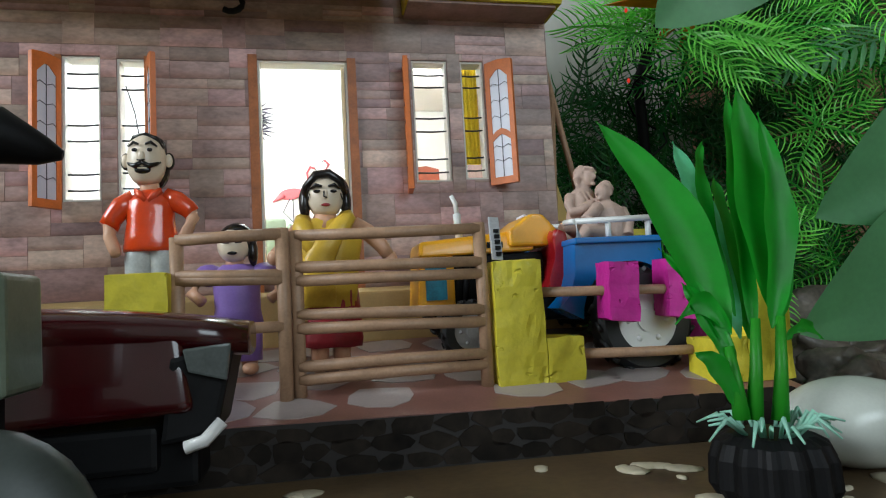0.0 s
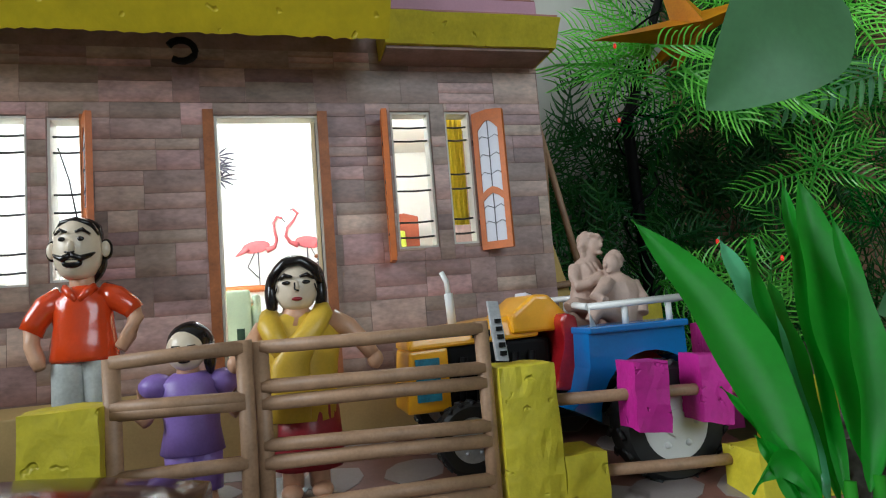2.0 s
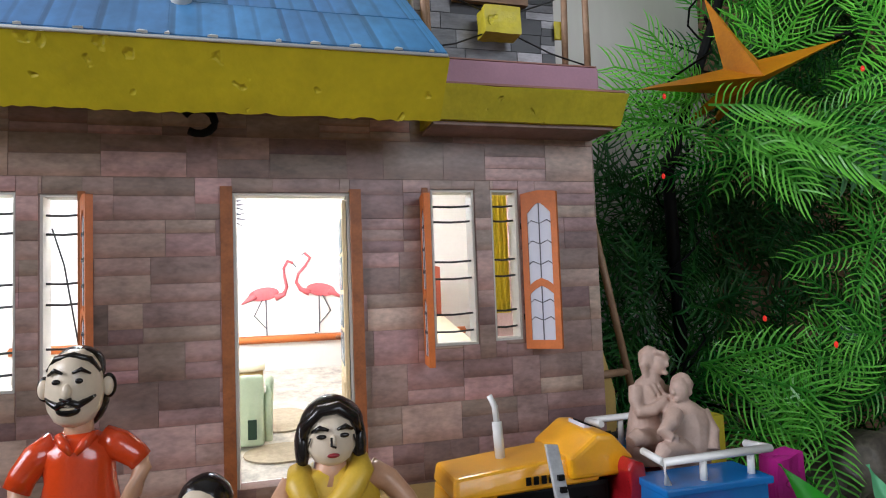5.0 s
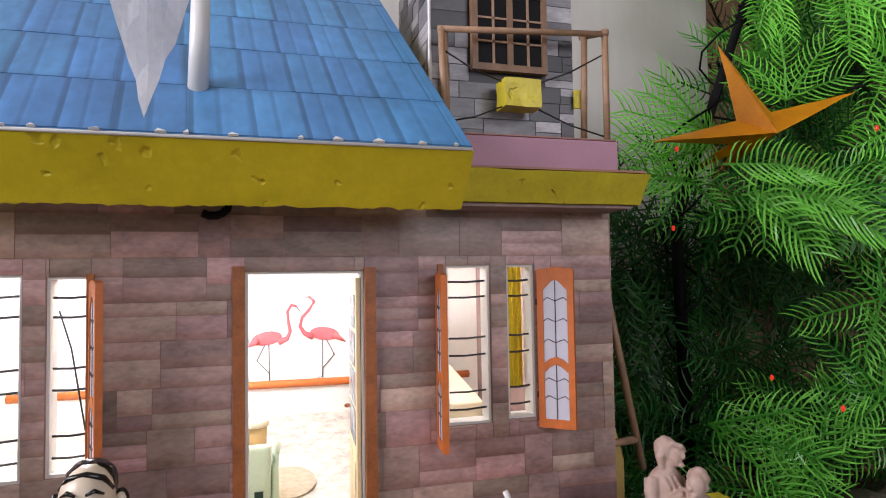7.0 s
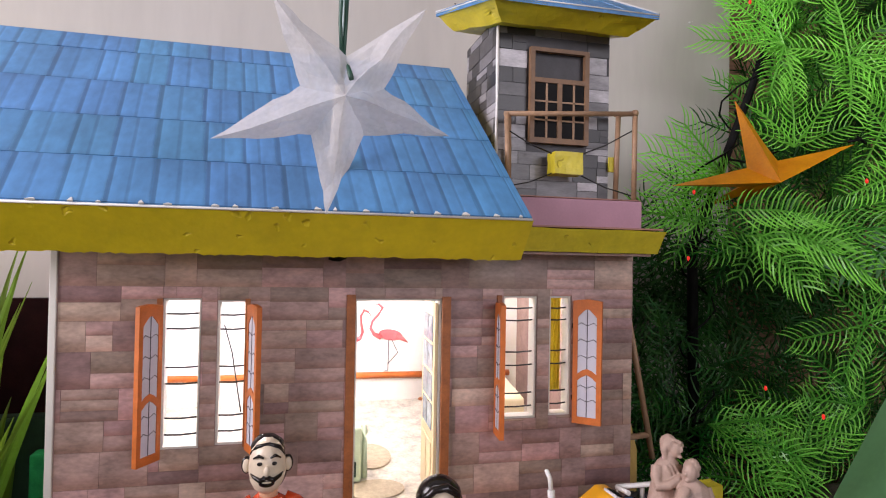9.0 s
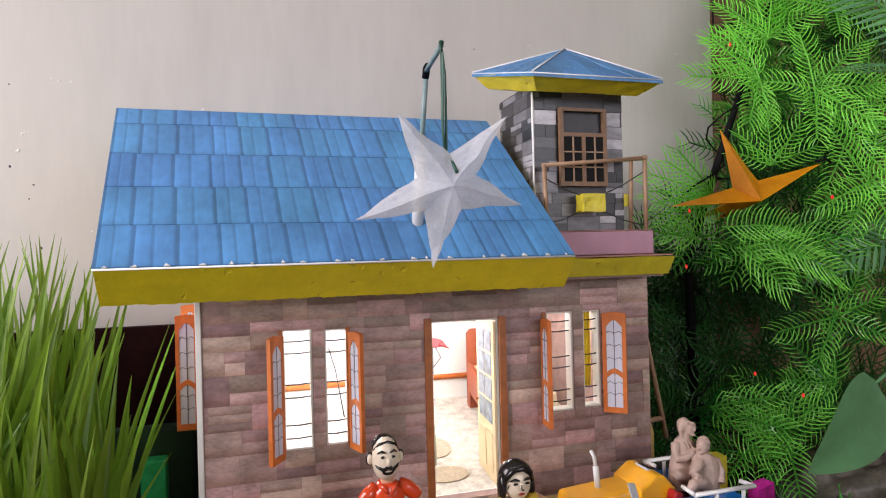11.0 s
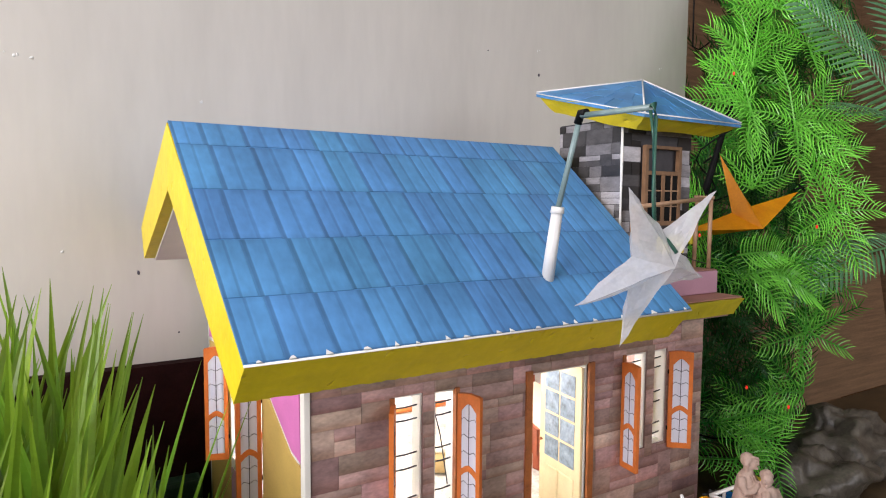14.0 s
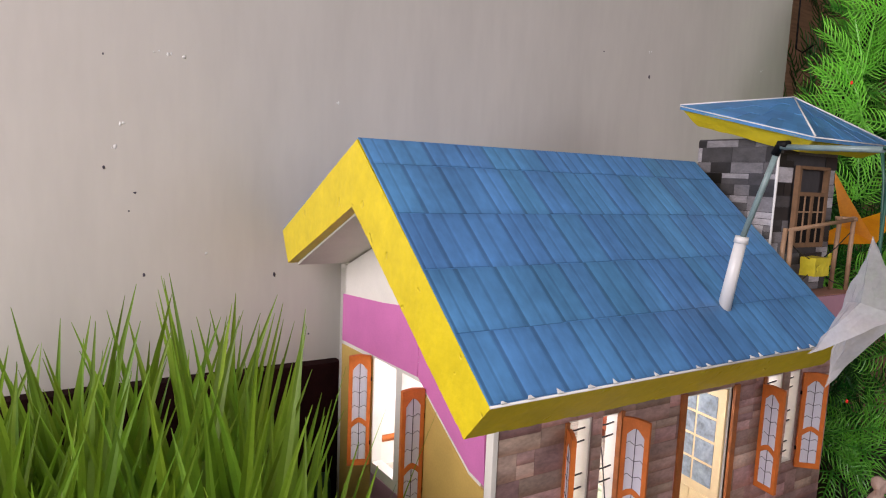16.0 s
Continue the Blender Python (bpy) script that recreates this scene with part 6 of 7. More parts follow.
tube(bm, [(-0.0100, -0.0565, 0.3780), (-0.0163, -0.1130, 0.3752)], 0.0016, 10)
part("bent_tube", bm, M_tubegreen, ws, "bent grey-green tube")
bm = bmesh.new()
tube(bm, [(-0.0102, -0.0545, 0.3735), (-0.0100, -0.0570, 0.3795), (-0.0105, -0.0620, 0.3790)], 0.0024, 10)
part("elbow", bm, M_black, ws, "black taped elbow")
bm = bmesh.new()
tube(bm, [(-0.0163, -0.1130, 0.3760), (-0.0168, -0.1150, 0.3765), (-0.0170, -0.1165, 0.3700), (-0.0178, -0.1170, 0.3300), (-0.0165, -0.1180, 0.3080)], [0.0012, 0.0016, 0.0010, 0.0008, 0.0008], 8)
tube(bm, [(-0.0160, -0.1120, 0.3750), (-0.0150, -0.1140, 0.3600), (-0.0155, -0.1160, 0.3300), (-0.0165, -0.1180, 0.3100)], 0.0008, 8)
tube(bm, [(-0.0165, -0.1180, 0.3140), (-0.0150, -0.1230, 0.3110), (-0.0140, -0.1290, 0.3040)], 0.0010, 8)
part("wire", bm, M_wire, ws, "green wire")

os_ = thing("orange_star", "orange folded card star lodged in the plastic tree", "star ornament")
c = Vector((0.3650, 0.0820, 0.3080))
top, right, left = Vector((0.3501, 0.1061, 0.3829)), Vector((0.4468, 0.0721, 0.3434)), Vector((0.2755, 0.0900, 0.3005))
bm = bmesh.new()
low_r, low_l = c + Vector((0.022, 0.080, -0.020)), c + Vector((-0.010, 0.085, -0.020))
star(bm, c, [top, right, low_r, low_l, left], (-0.012, -0.0270, -0.005), (0.0, 0.012, 0.006), 0.26)
bmesh.ops.subdivide_edges(bm, edges=list(bm.edges), cuts=4, use_grid_fill=True)
ragged(bm, 0.0007, 60)
part("star", bm, M_starorange, os_, "folded orange card")
bm = bmesh.new()
tube(bm, [right + Vector((-0.006, 0.002, 0.002)), right + Vector((0.004, -0.002, 0.004)), right + Vector((0.012, 0.0, 0.001)), right + Vector((0.006, 0.004, 0.008))], 0.0012, 6)
part("wire", bm, M_black, os_, "black twisted wire")


# plants made of many fine pieces
def flat(name, verts, faces, material, parent, label="", tones=None):
    me = bpy.data.meshes.new(name)
    me.from_pydata(verts, [], faces)
    if tones:
        me.attributes.new("tone", "FLOAT", "POINT").data.foreach_set("value", tones)
    me.materials.append(material)
    me.update()
    ob = new(name, me)
    ob.parent = parent
    if label:
        ob["label"] = label
    return ob


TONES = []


def needle(V, F, q0, a, b, l, width, tone):
    """One moulded needle: a three-sided bar that bends from direction a to b and ends in a point."""
    m = (a + b).normalized()
    spine = [q0, q0 + a * l * 0.40, q0 + a * l * 0.40 + m * l * 0.32]
    tip = spine[2] + b * l * 0.28
    s1 = a.cross(b)
    if s1.length < 1e-3:
        s1 = a.cross(Vector((0.3, 0.2, 0.9)))
    s1.normalize()
    s2 = s1.cross(a)
    k = len(V)
    for c, w in zip(spine, (0.85, 1.0, 0.85)):
        r = width * 0.5 * w
        V.extend([c + s1 * r, c - s1 * r * 0.5 + s2 * r * 0.87, c - s1 * r * 0.5 - s2 * r * 0.87])
    V.append(tip)
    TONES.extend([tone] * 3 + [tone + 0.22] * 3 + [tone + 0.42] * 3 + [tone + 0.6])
    for i in (0, 3):
        for j in range(3):
            F.append((k + i + j, k + i + (j + 1) % 3, k + i + 3 + (j + 1) % 3, k + i + 3 + j))
    F.extend([(k + 6, k + 7, k + 9), (k + 7, k + 8, k + 9), (k + 8, k + 6, k + 9)])


def frond(V, F, rng, p, d, up, length, reach=0.019, width=0.0015, gap=0.0050, ways=2, tone=(0.0, 0.3)):
    """A plastic fir frond: a curved stem with long needles arching forwards on both sides and over it."""
    d = d.normalized()
    s = d.cross(up)
    if s.length < 0.1:
        s = d.cross(Vector((1, 0, 0.2)))
    s.normalize()
    nn = s.cross(d)
    droop = rng.uniform(0.0, 0.3)
    tone = rng.uniform(*tone)
    n = max(5, int(length / gap))
    pts = [p + d * length * i / n - nn * droop * length * (i / n) ** 2 for i in range(n + 1)]
    k = len(V)
    for q in (pts[0], pts[n // 2], pts[-1]):
        V.extend([q - s * width * 0.6, q + s * width * 0.6, q + nn * width])
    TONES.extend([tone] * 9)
    for i in (0, 3):
        for j in range(3):
            F.append((k + i + j, k + i + (j + 1) % 3, k + i + 3 + (j + 1) % 3, k + i + 3 + j))
    for i in range(1, n + 1):
        f = i / n
        fwd = 0.50 + 0.75 * f ** 3
        for w in range(ways):
            side, lift = ((-1, 0.10), (1, 0.10), (rng.choice((-0.55, 0.55)), 0.75))[w]
            l = reach * (0.70 + 0.36 * math.sin(math.pi * (0.15 + 0.62 * f))) * rng.uniform(0.90, 1.08)
            a = (s * side + d * (fwd + rng.uniform(-0.06, 0.06)) + nn * (lift + rng.uniform(-0.10, 0.10))).normalized()
            b = (a * 0.62 + d * rng.uniform(0.45, 0.8) - nn * rng.uniform(0.0, 0.35)).normalized()
            needle(V, F, pts[i], a, b, l, width * rng.uniform(0.85, 1.1), tone)


STAR_ARMS = [(Vector((0.366, 0.085, 0.308)), e) for e in (top, right, left)]


def over_star(p):
    """Keeps the space before the three free arms of the orange star open."""
    for a, b in STAR_ARMS:
        ab = b - a
        for f in (0.0, 0.25, 0.5, 0.75, 1.0):
            q = a + ab * f
            dy = q.y - p.y
            if -0.02 < dy < 0.24:
                for sx, sz in ((0.9, 0.35), (1.05, 0.18), (1.25, 0.02)):
                    if abs(p.x + sx * dy - q.x) < 0.030 and -0.010 < p.z + sz * dy - q.z < 0.036:
                        return True
    return False


def clear(p):
    """Keeps the tree off the house, the wall, the star, the tractor and the board."""
    left_edge = 0.204 if p.z < 0.255 else 0.204 + (p.z - 0.255) * 0.64
    if p.x < left_edge + max(0.0, 0.10 - p.y) * 0.55 - max(0.0, p.y - 0.10) * (0.0 if p.z < 0.26 else -0.5):
        return False
    if p.x < 0.447 and p.y > 0.216:
        return False
    if p.y < 0.0 and p.z < 0.12 and p.x < 0.33:
        return False
    if p.z < 0.125 and p.x < 0.315 and p.y < 0.05:
        return False
    if p.x + (0.1 - p.y) * 1.8 > 0.57 and p.z < 0.165:
        return False
    return p.y < 0.6 and p.z > 0.010


tree = thing("plastic_fir_tree", "bright green plastic fir tree with blinking red bulbs", "artificial tree")
TX, TY = 0.335, 0.135


def axis(z):
    return Vector((TX + max(0.0, z - 0.3) * 0.48, TY, z))


bm = bmesh.new()
tube(bm, [axis(0.0), axis(0.25) + Vector((-0.006, 0, 0)), axis(0.5), axis(0.66)], [0.006, 0.005, 0.003, 0.0012], 10)
part("trunk", bm, M_black, tree, "dark wire trunk")
rng = random.Random(5)
V, F = [], []
Vb = bmesh.new()


LEEWAY = Vector((0.038, 0, 0))


OUTWARDS = Vector((-0.36, -0.88, 0.30)).normalized()


def tuft(c, d, count, size, spread=180.0, tone=(0.22, 0.50), reach=0.36):
    """A branch end: flat fronds fanned about its direction, their faces turned outwards."""
    s = OUTWARDS.cross(Vector((0, 0, 1))).normalized()
    u = s.cross(OUTWARDS)
    mid = math.atan2(Vector(d).dot(u), Vector(d).dot(s))
    for k in range(count):
        a = mid + math.radians(spread) * ((2 * k + 1 + rng.uniform(-0.4, 0.4)) / count - 1)
        lift = rng.uniform(0.05, 0.5)
        dd = (s * math.cos(a) + u * math.sin(a) + OUTWARDS * lift).normalized()
        L = size * rng.uniform(0.82, 1.15)
        spots = [c, c + dd * L * 0.5 + LEEWAY * 0.5, c + dd * L * 1.15 + LEEWAY]
        tip = c + dd * L
        if tip.x < 0.43 and 0.132 < tip.z < 0.222 and c.x < 0.43:
            continue
        if all(clear(q) for q in spots) and not any(over_star(q) for q in spots):
            up = OUTWARDS - dd * OUTWARDS.dot(dd) + Vector((rng.uniform(-0.22, 0.22), 0, rng.uniform(-0.22, 0.22)))
            frond(V, F, rng, c, dd, up, L, L * reach, tone=tone)


# inner sprigs fill the tree and lie along the wall, shade painted into their green
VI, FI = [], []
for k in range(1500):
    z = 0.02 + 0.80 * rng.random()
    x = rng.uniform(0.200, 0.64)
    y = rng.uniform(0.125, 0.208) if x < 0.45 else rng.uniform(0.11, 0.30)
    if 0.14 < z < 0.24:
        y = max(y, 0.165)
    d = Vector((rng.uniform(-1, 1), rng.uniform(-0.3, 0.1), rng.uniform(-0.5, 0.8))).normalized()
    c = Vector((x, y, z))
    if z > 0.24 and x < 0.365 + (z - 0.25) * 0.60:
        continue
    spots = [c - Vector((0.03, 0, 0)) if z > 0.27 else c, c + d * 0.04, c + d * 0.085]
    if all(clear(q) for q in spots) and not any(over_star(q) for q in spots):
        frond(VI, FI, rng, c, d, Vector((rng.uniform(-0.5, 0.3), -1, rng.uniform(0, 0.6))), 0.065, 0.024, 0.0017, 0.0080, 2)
TONES.clear()
# the bright branch ends at the front: place, way they point, fronds, length, spread
FANS = (((0.436, 0.128, 0.490), (-0.5, -0.5, 0.6), 9, 0.064, 105), ((0.404, 0.108, 0.438), (-0.8, -0.5, 0.15), 8, 0.062, 95), ((0.376, 0.124, 0.384), (-0.9, -0.3, 0.12), 9, 0.066, 70),
        ((0.358, 0.124, 0.314), (-0.9, -0.3, 0.30), 9, 0.066, 62), ((0.420, 0.112, 0.346), (0.1, -0.6, 0.6), 7, 0.052, 130), ((0.455, 0.086, 0.425), (0.1, -0.8, -0.2), 7, 0.060, 170),
        ((0.492, 0.080, 0.375), (0.4, -0.8, 0.1), 8, 0.062, 170), ((0.493, 0.060, 0.322), (0.5, -0.8, -0.1), 8, 0.060, 150), ((0.434, 0.050, 0.187), (0.4, -0.9, 0.0), 9, 0.050, 160),
        ((0.432, 0.048, 0.120), (0.2, -0.9, 0.0), 9, 0.056, 180), ((0.366, 0.046, 0.078), (0.1, -0.8, 0.3), 9, 0.060, 150), ((0.292, 0.060, 0.108), (0.5, -0.5, 0.2), 5, 0.056, 70),
        ((0.500, 0.100, 0.520), (0.2, -0.7, 0.5), 7, 0.058, 150), ((0.520, 0.090, 0.265), (0.5, -0.7, 0.0), 7, 0.058, 150), ((0.462, 0.118, 0.560), (-0.2, -0.6, 0.6), 7, 0.056, 120),
        ((0.300, 0.085, 0.275), (-0.3, -0.7, -0.2), 6, 0.044, 150), ((0.395, 0.070, 0.268), (0.4, -0.7, -0.4), 6, 0.056, 80), ((0.350, 0.070, 0.262), (-0.2, -0.7, -0.6), 6, 0.048, 80),
        ((0.405, 0.090, 0.100), (-0.6, -0.6, 0.4), 5, 0.050, 90), ((0.470, 0.080, 0.075), (0.2, -0.8, 0.2), 7, 0.050, 170), ((0.330, 0.060, 0.060), (-0.3, -0.8, 0.2), 6, 0.046, 140), ((0.560, 0.110, 0.440), (0.3, -0.8, 0.2), 7, 0.058, 170))
ends = [Vector(f[0]) for f in FANS]
# the ones between and behind them, toned darker for the shade there
for k in range(9000):
    z = rng.uniform(0.02, 0.80)
    x = rng.uniform(0.205, 0.66)
    bulge = max(0.0, 1 - ((x - 0.40) / 0.21) ** 2)
    y = 0.140 - 0.060 * bulge * max(0.25, 1 - abs(z - 0.2) * 0.9) + rng.uniform(0.0, 0.05) + (0.05 if x > 0.43 and z > 0.31 else 0.03 if z < 0.14 else 0.0)
    if x < 0.56 and 0.090 < z < 0.255 or z > 0.25 and x < 0.325 + (z - 0.25) * 0.68:
        continue
    c = Vector((x, y, z))
    if clear(c) and not over_star(c) and all((c - e).length > (0.056 if z > 0.25 else 0.060) for e in ends):
        ends.append(c)
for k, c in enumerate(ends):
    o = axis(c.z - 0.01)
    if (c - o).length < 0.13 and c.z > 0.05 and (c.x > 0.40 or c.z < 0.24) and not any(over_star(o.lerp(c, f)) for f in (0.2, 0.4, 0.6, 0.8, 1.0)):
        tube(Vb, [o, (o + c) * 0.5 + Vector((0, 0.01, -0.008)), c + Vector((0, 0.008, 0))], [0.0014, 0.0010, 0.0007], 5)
    # light painted by tone: high fans brighter, low and rear fronds darker
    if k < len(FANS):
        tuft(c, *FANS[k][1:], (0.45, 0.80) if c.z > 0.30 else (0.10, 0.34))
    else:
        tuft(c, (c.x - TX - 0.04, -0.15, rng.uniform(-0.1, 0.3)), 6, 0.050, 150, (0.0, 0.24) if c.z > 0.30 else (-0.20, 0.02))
# the large fronds below the orange star and at the foot of the tree
for p, q, L in (((0.312, 0.046, 0.258), (0.425, 0.034, 0.268), 0.112), ((0.318, 0.042, 0.262), (0.352, 0.026, 0.224), 0.056), ((0.285, 0.060, 0.266), (0.240, 0.075, 0.282), 0.050),
                ((0.345, 0.046, 0.266), (0.410, 0.026, 0.238), 0.080), ((0.300, 0.048, 0.278), (0.385, 0.040, 0.285), 0.085), ((0.372, 0.055, 0.055), (0.322, 0.045, 0.098), 0.060),
                ((0.340, 0.060, 0.060), (0.400, 0.035, 0.105), 0.075)):
    p, q = Vector(p), Vector(q)
    frond(V, F, rng, p, q - p, Vector((-0.35, -1.0, 0.45)), L, 0.027, 0.0016, 0.0052, tone=(0.42, 0.56))
# sprigs beside the corner of the wall
for k in range(46):
    z = 0.40 + 0.0065 * k
    p = Vector((0.425 + (z - 0.40) * 0.22 + rng.uniform(0.0, 0.035), rng.uniform(0.150, 0.190), z))
    d = Vector((rng.uniform(-0.75, 0.45), rng.uniform(-0.6, -0.1), rng.uniform(-0.25, 0.8)))
    frond(V, F, rng, p, d, Vector((-0.45, -1.0, 0.35)), rng.uniform(0.036, 0.050), 0.017, 0.0016, tone=(0.1, 0.4))
bmesh.ops.recalc_face_normals(Vb, faces=Vb.faces)
part("branch", Vb, M_black, tree, "dark wire branches")["kind"] = "stuff"
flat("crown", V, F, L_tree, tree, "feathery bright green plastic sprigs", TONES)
flat("inner_sprig", VI, FI, L_inner, tree, "sprigs round the trunk, darkened for the tree's inner shade")["kind"] = "stuff"
rng = random.Random(31)
for p in ((0.296, 0.088, 0.296), (0.418, 0.035, 0.305), (0.372, 0.03, 0.118), (0.345, 0.06, 0.135), (0.36, 0.10, 0.47), (0.30, 0.10, 0.24)):
    bm = bmesh.new()
    blob(bm, p, (0.0013, 0.0013, 0.0021), 0, 0.1, 10, 8)
    bulb = tagged(part("red_bulb", bm, M_cherry), "small red light bulb on a dark cable in the tree", "light bulb", "red bulbs in the tree")
bm = bmesh.new()
pts = []
for k in range(40):
    q = axis(0.05 + k * 0.011)
    pts.append((q.x + 0.016 * math.cos(k * 0.9), q.y + 0.016 * math.sin(k * 0.9), q.z))
tube(bm, pts, 0.0010, 5)
tagged(part("light_cable", bm, M_black), "thin dark cable wound through the plastic tree", "cable")

# palm beside the tree
palm = thing("plastic_palm", "grey-green plastic palm fronds beside the fir tree", "artificial palm")
rng = random.Random(14)
bm = bmesh.new()
tube(bm, [(0.72, 0.045, 0.0), (0.71, 0.035, 0.20), (0.70, 0.03, 0.37)], [0.008, 0.007, 0.006], 8)
part("stem", bm, M_wire, palm)
CROWN = Vector((0.70, 0.03, 0.37))
for root, tip, sag, leaf, face in ((CROWN, (0.430, 0.070, 0.548), 0.018, 0.056, (-0.35, -1.0, 0.30)), (CROWN, (0.450, 0.030, 0.425), 0.030, 0.046, (-0.2, -0.4, 1.0)), ((0.68, 0.04, 0.280), (0.410, 0.055, 0.232), 0.014, 0.040, (-0.3, -0.8, 0.6)),
                                   (CROWN, (0.535, 0.050, 0.610), 0.020, 0.055, (-0.3, -1.0, 0.3)), (CROWN, (0.60, 0.02, 0.60), 0.02, 0.055, (-0.3, -1.0, 0.3))):
    root = Vector(root)
    tip = Vector(tip)
    V, F = [], []
    d = (tip - root).normalized()
    s = d.cross(Vector(face)).normalized()
    nn = s.cross(d)
    L = (tip - root).length
    N = int(L / 0.0090)
    spine = []
    for i in range(N + 1):
        f = i / N
        q = root.lerp(tip, f) + Vector((0, 0, sag * math.sin(math.pi * f)))
        r = 0.0020 - 0.0012 * f
        spine.append(len(V))
        V.extend([q - s * r, q + s * r, q + nn * r])
    for a, b in zip(spine, spine[1:]):
        for j in range(3):
            F.append((a + j, a + (j + 1) % 3, b + (j + 1) % 3, b + j))
    for i in range(4, N + 1):
        f = i / N
        q = root.lerp(tip, f) + Vector((0, 0, sag * math.sin(math.pi * f)))
        for side in (-1, 1):
            l = leaf * (math.sin(math.pi * (0.12 + 0.76 * f)) ** 0.6) * rng.uniform(0.9, 1.08)
            a = (s * side + d * (0.55 + 0.5 * f) + nn * 0.10).normalized()
            w = (d - a * d.dot(a)).normalized() * rng.uniform(0.0019, 0.0025)
            k2 = len(V)
            for g, ww in ((0.0, 0.35), (0.3, 1.0), (0.7, 0.8), (1.0, 0.05)):
                c = q + a * l * g - nn * l * 0.20 * g * g
                V.extend([c - w * ww, c + nn * 0.0009 * ww, c + w * ww])
            for g in range(3):
                e = k2 + 3 * g
                F.extend([(e, e + 1, e + 4, e + 3), (e + 1, e + 2, e + 5, e + 4)])
    flat("frond", V, F, L_palm, palm)
bm = bmesh.new()
tube(bm, [(0.4365, 0.213, 0.80), (0.4350, 0.211, 0.66), (0.4300, 0.208, 0.58), (0.4280, 0.206, 0.53), (0.4330, 0.200, 0.525), (0.4460, 0.195, 0.535)], 0.0011, 6)
tagged(part("wall_cable", bm, M_black), "black cable hanging at the wall's edge", "cable")

# heart-leaved plant at the front
hp = thing("heart_leaf_plant", "pothos-like plant with dull green heart-shaped leaves", "plant")


def heart_leaf(c, along, side, length, width, root=(0.285, -0.165, 0.05)):
    c, along, side = Vector(c), Vector(along).normalized(), Vector(side)
    side = (side - along * side.dot(along)).normalized()
    nn = along.cross(side)
    bm = bmesh.new()
    rows_ = []
    n = 16
    for i in range(n + 1):
        f = i / n
        w = width * 0.5 * (max(0.0, math.sin(math.pi * min(1, f ** 0.62))) ** 0.75)
        m = c + along * length * (f - 0.35) + nn * 0.10 * length * math.sin(math.pi * f)
        back = -along * length * 0.10 * max(0, 1 - f * 4)
        rows_.append([bm.verts.new(m + side * w * k + nn * abs(k) * w * 0.18 + back * abs(k)) for k in (-1, -0.6, -0.2, 0.2, 0.6, 1)])
    for a, b in zip(rows_, rows_[1:]):
        for k in range(5):
            bm.faces.new((a[k], a[k + 1], b[k + 1], b[k])).smooth = True
    part("leaf", bm, L_heart, hp)
    bm = bmesh.new()
    p = c - along * length * 0.33
    tube(bm, [p, (p + Vector(root)) / 2 + Vector((0.0, 0.004, 0.01)), Vector(root)], [0.0008, 0.0011, 0.0014], 6)
    part("stalk", bm, L_heart, hp)


heart_leaf((0.1712, -0.1925, 0.1735), (-0.72, 0.0, -0.69), (0.69, 0.05, -0.72), 0.056, 0.042, (0.262, -0.180, 0.19))
heart_leaf((0.2691, -0.1600, 0.1104), (-0.86, 0.02, -0.5), (0.5, 0.1, -0.86), 0.070, 0.050, (0.300, -0.150, 0.05))
heart_leaf((0.2546, -0.1620, 0.0652), (-0.86, 0.02, -0.51), (0.51, 0.1, -0.86), 0.070, 0.048, (0.300, -0.150, 0.03))
bm = bmesh.new()
tube(bm, [(0.300, -0.150, 0.0), (0.300, -0.150, 0.06), (0.300, -0.160, 0.12), (0.262, -0.180, 0.19)], [0.003, 0.0024, 0.002, 0.001], 8)
part("stem", bm, L_heart, hp)

# grass tuft by the gable, with an added front stretch that shades the yard
gt = thing("grass_tuft", "tall green grass in a dark pot beside the gable, front part added for shade", "grass")
rng = random.Random(77)
V, F = [], []


def blade(V, F, base, tip, width, bow, face):
    base, tip, bow = Vector(base), Vector(tip), Vector(bow)
    d = (tip - base).normalized()
    s = Vector(face)
    s = (s - d * s.dot(d)).normalized()
    nn = d.cross(s)
    k = len(V)
    m = 7
    for i in range(m + 1):
        f = i / m
        c = base.lerp(tip, f) + bow * f * f
        w = width * 0.5 * (1 - f ** 2.8) * (0.75 + 0.5 * math.sin(math.pi * min(1, f * 1.2))) + 0.00015
        V.extend([c - s * w, c + nn * w * 0.35, c + s * w])
    for i in range(m):
        a = k + i * 3
        F.extend([(a, a + 1, a + 4, a + 3), (a + 1, a + 2, a + 5, a + 4)])


for _ in range(1120):
    if rng.random() < 0.5:
        x, y = rng.uniform(-0.500, -0.255), rng.uniform(0.010, 0.165)
        top_h = 0.250
    else:
        # grass added forward, mostly unseen, to keep low window light off the yard
        x, y = rng.uniform(-0.500, -0.262), rng.uniform(-0.300, 0.015)
        top_h = 0.205 if y > -0.12 else 0.185
    h = top_h * rng.uniform(0.52, 1.0)
    ang = rng.uniform(0, 2 * math.pi)
    lean = rng.uniform(0.0, 0.040) * (0.35 if x > -0.285 else 1.0)
    tip = (x + lean * math.cos(ang), min(0.208, y + lean * math.sin(ang)), 0.040 + h)
    a2 = rng.uniform(-0.8, 0.5)
    blade(V, F, (x, y, 0.030), tip, rng.uniform(0.0070, 0.0125), (0.026 * math.cos(ang), min(0.02, 0.022 * math.sin(ang)) if y < 0.16 else -0.01, -0.004), (math.cos(a2), math.sin(a2), 0.1))
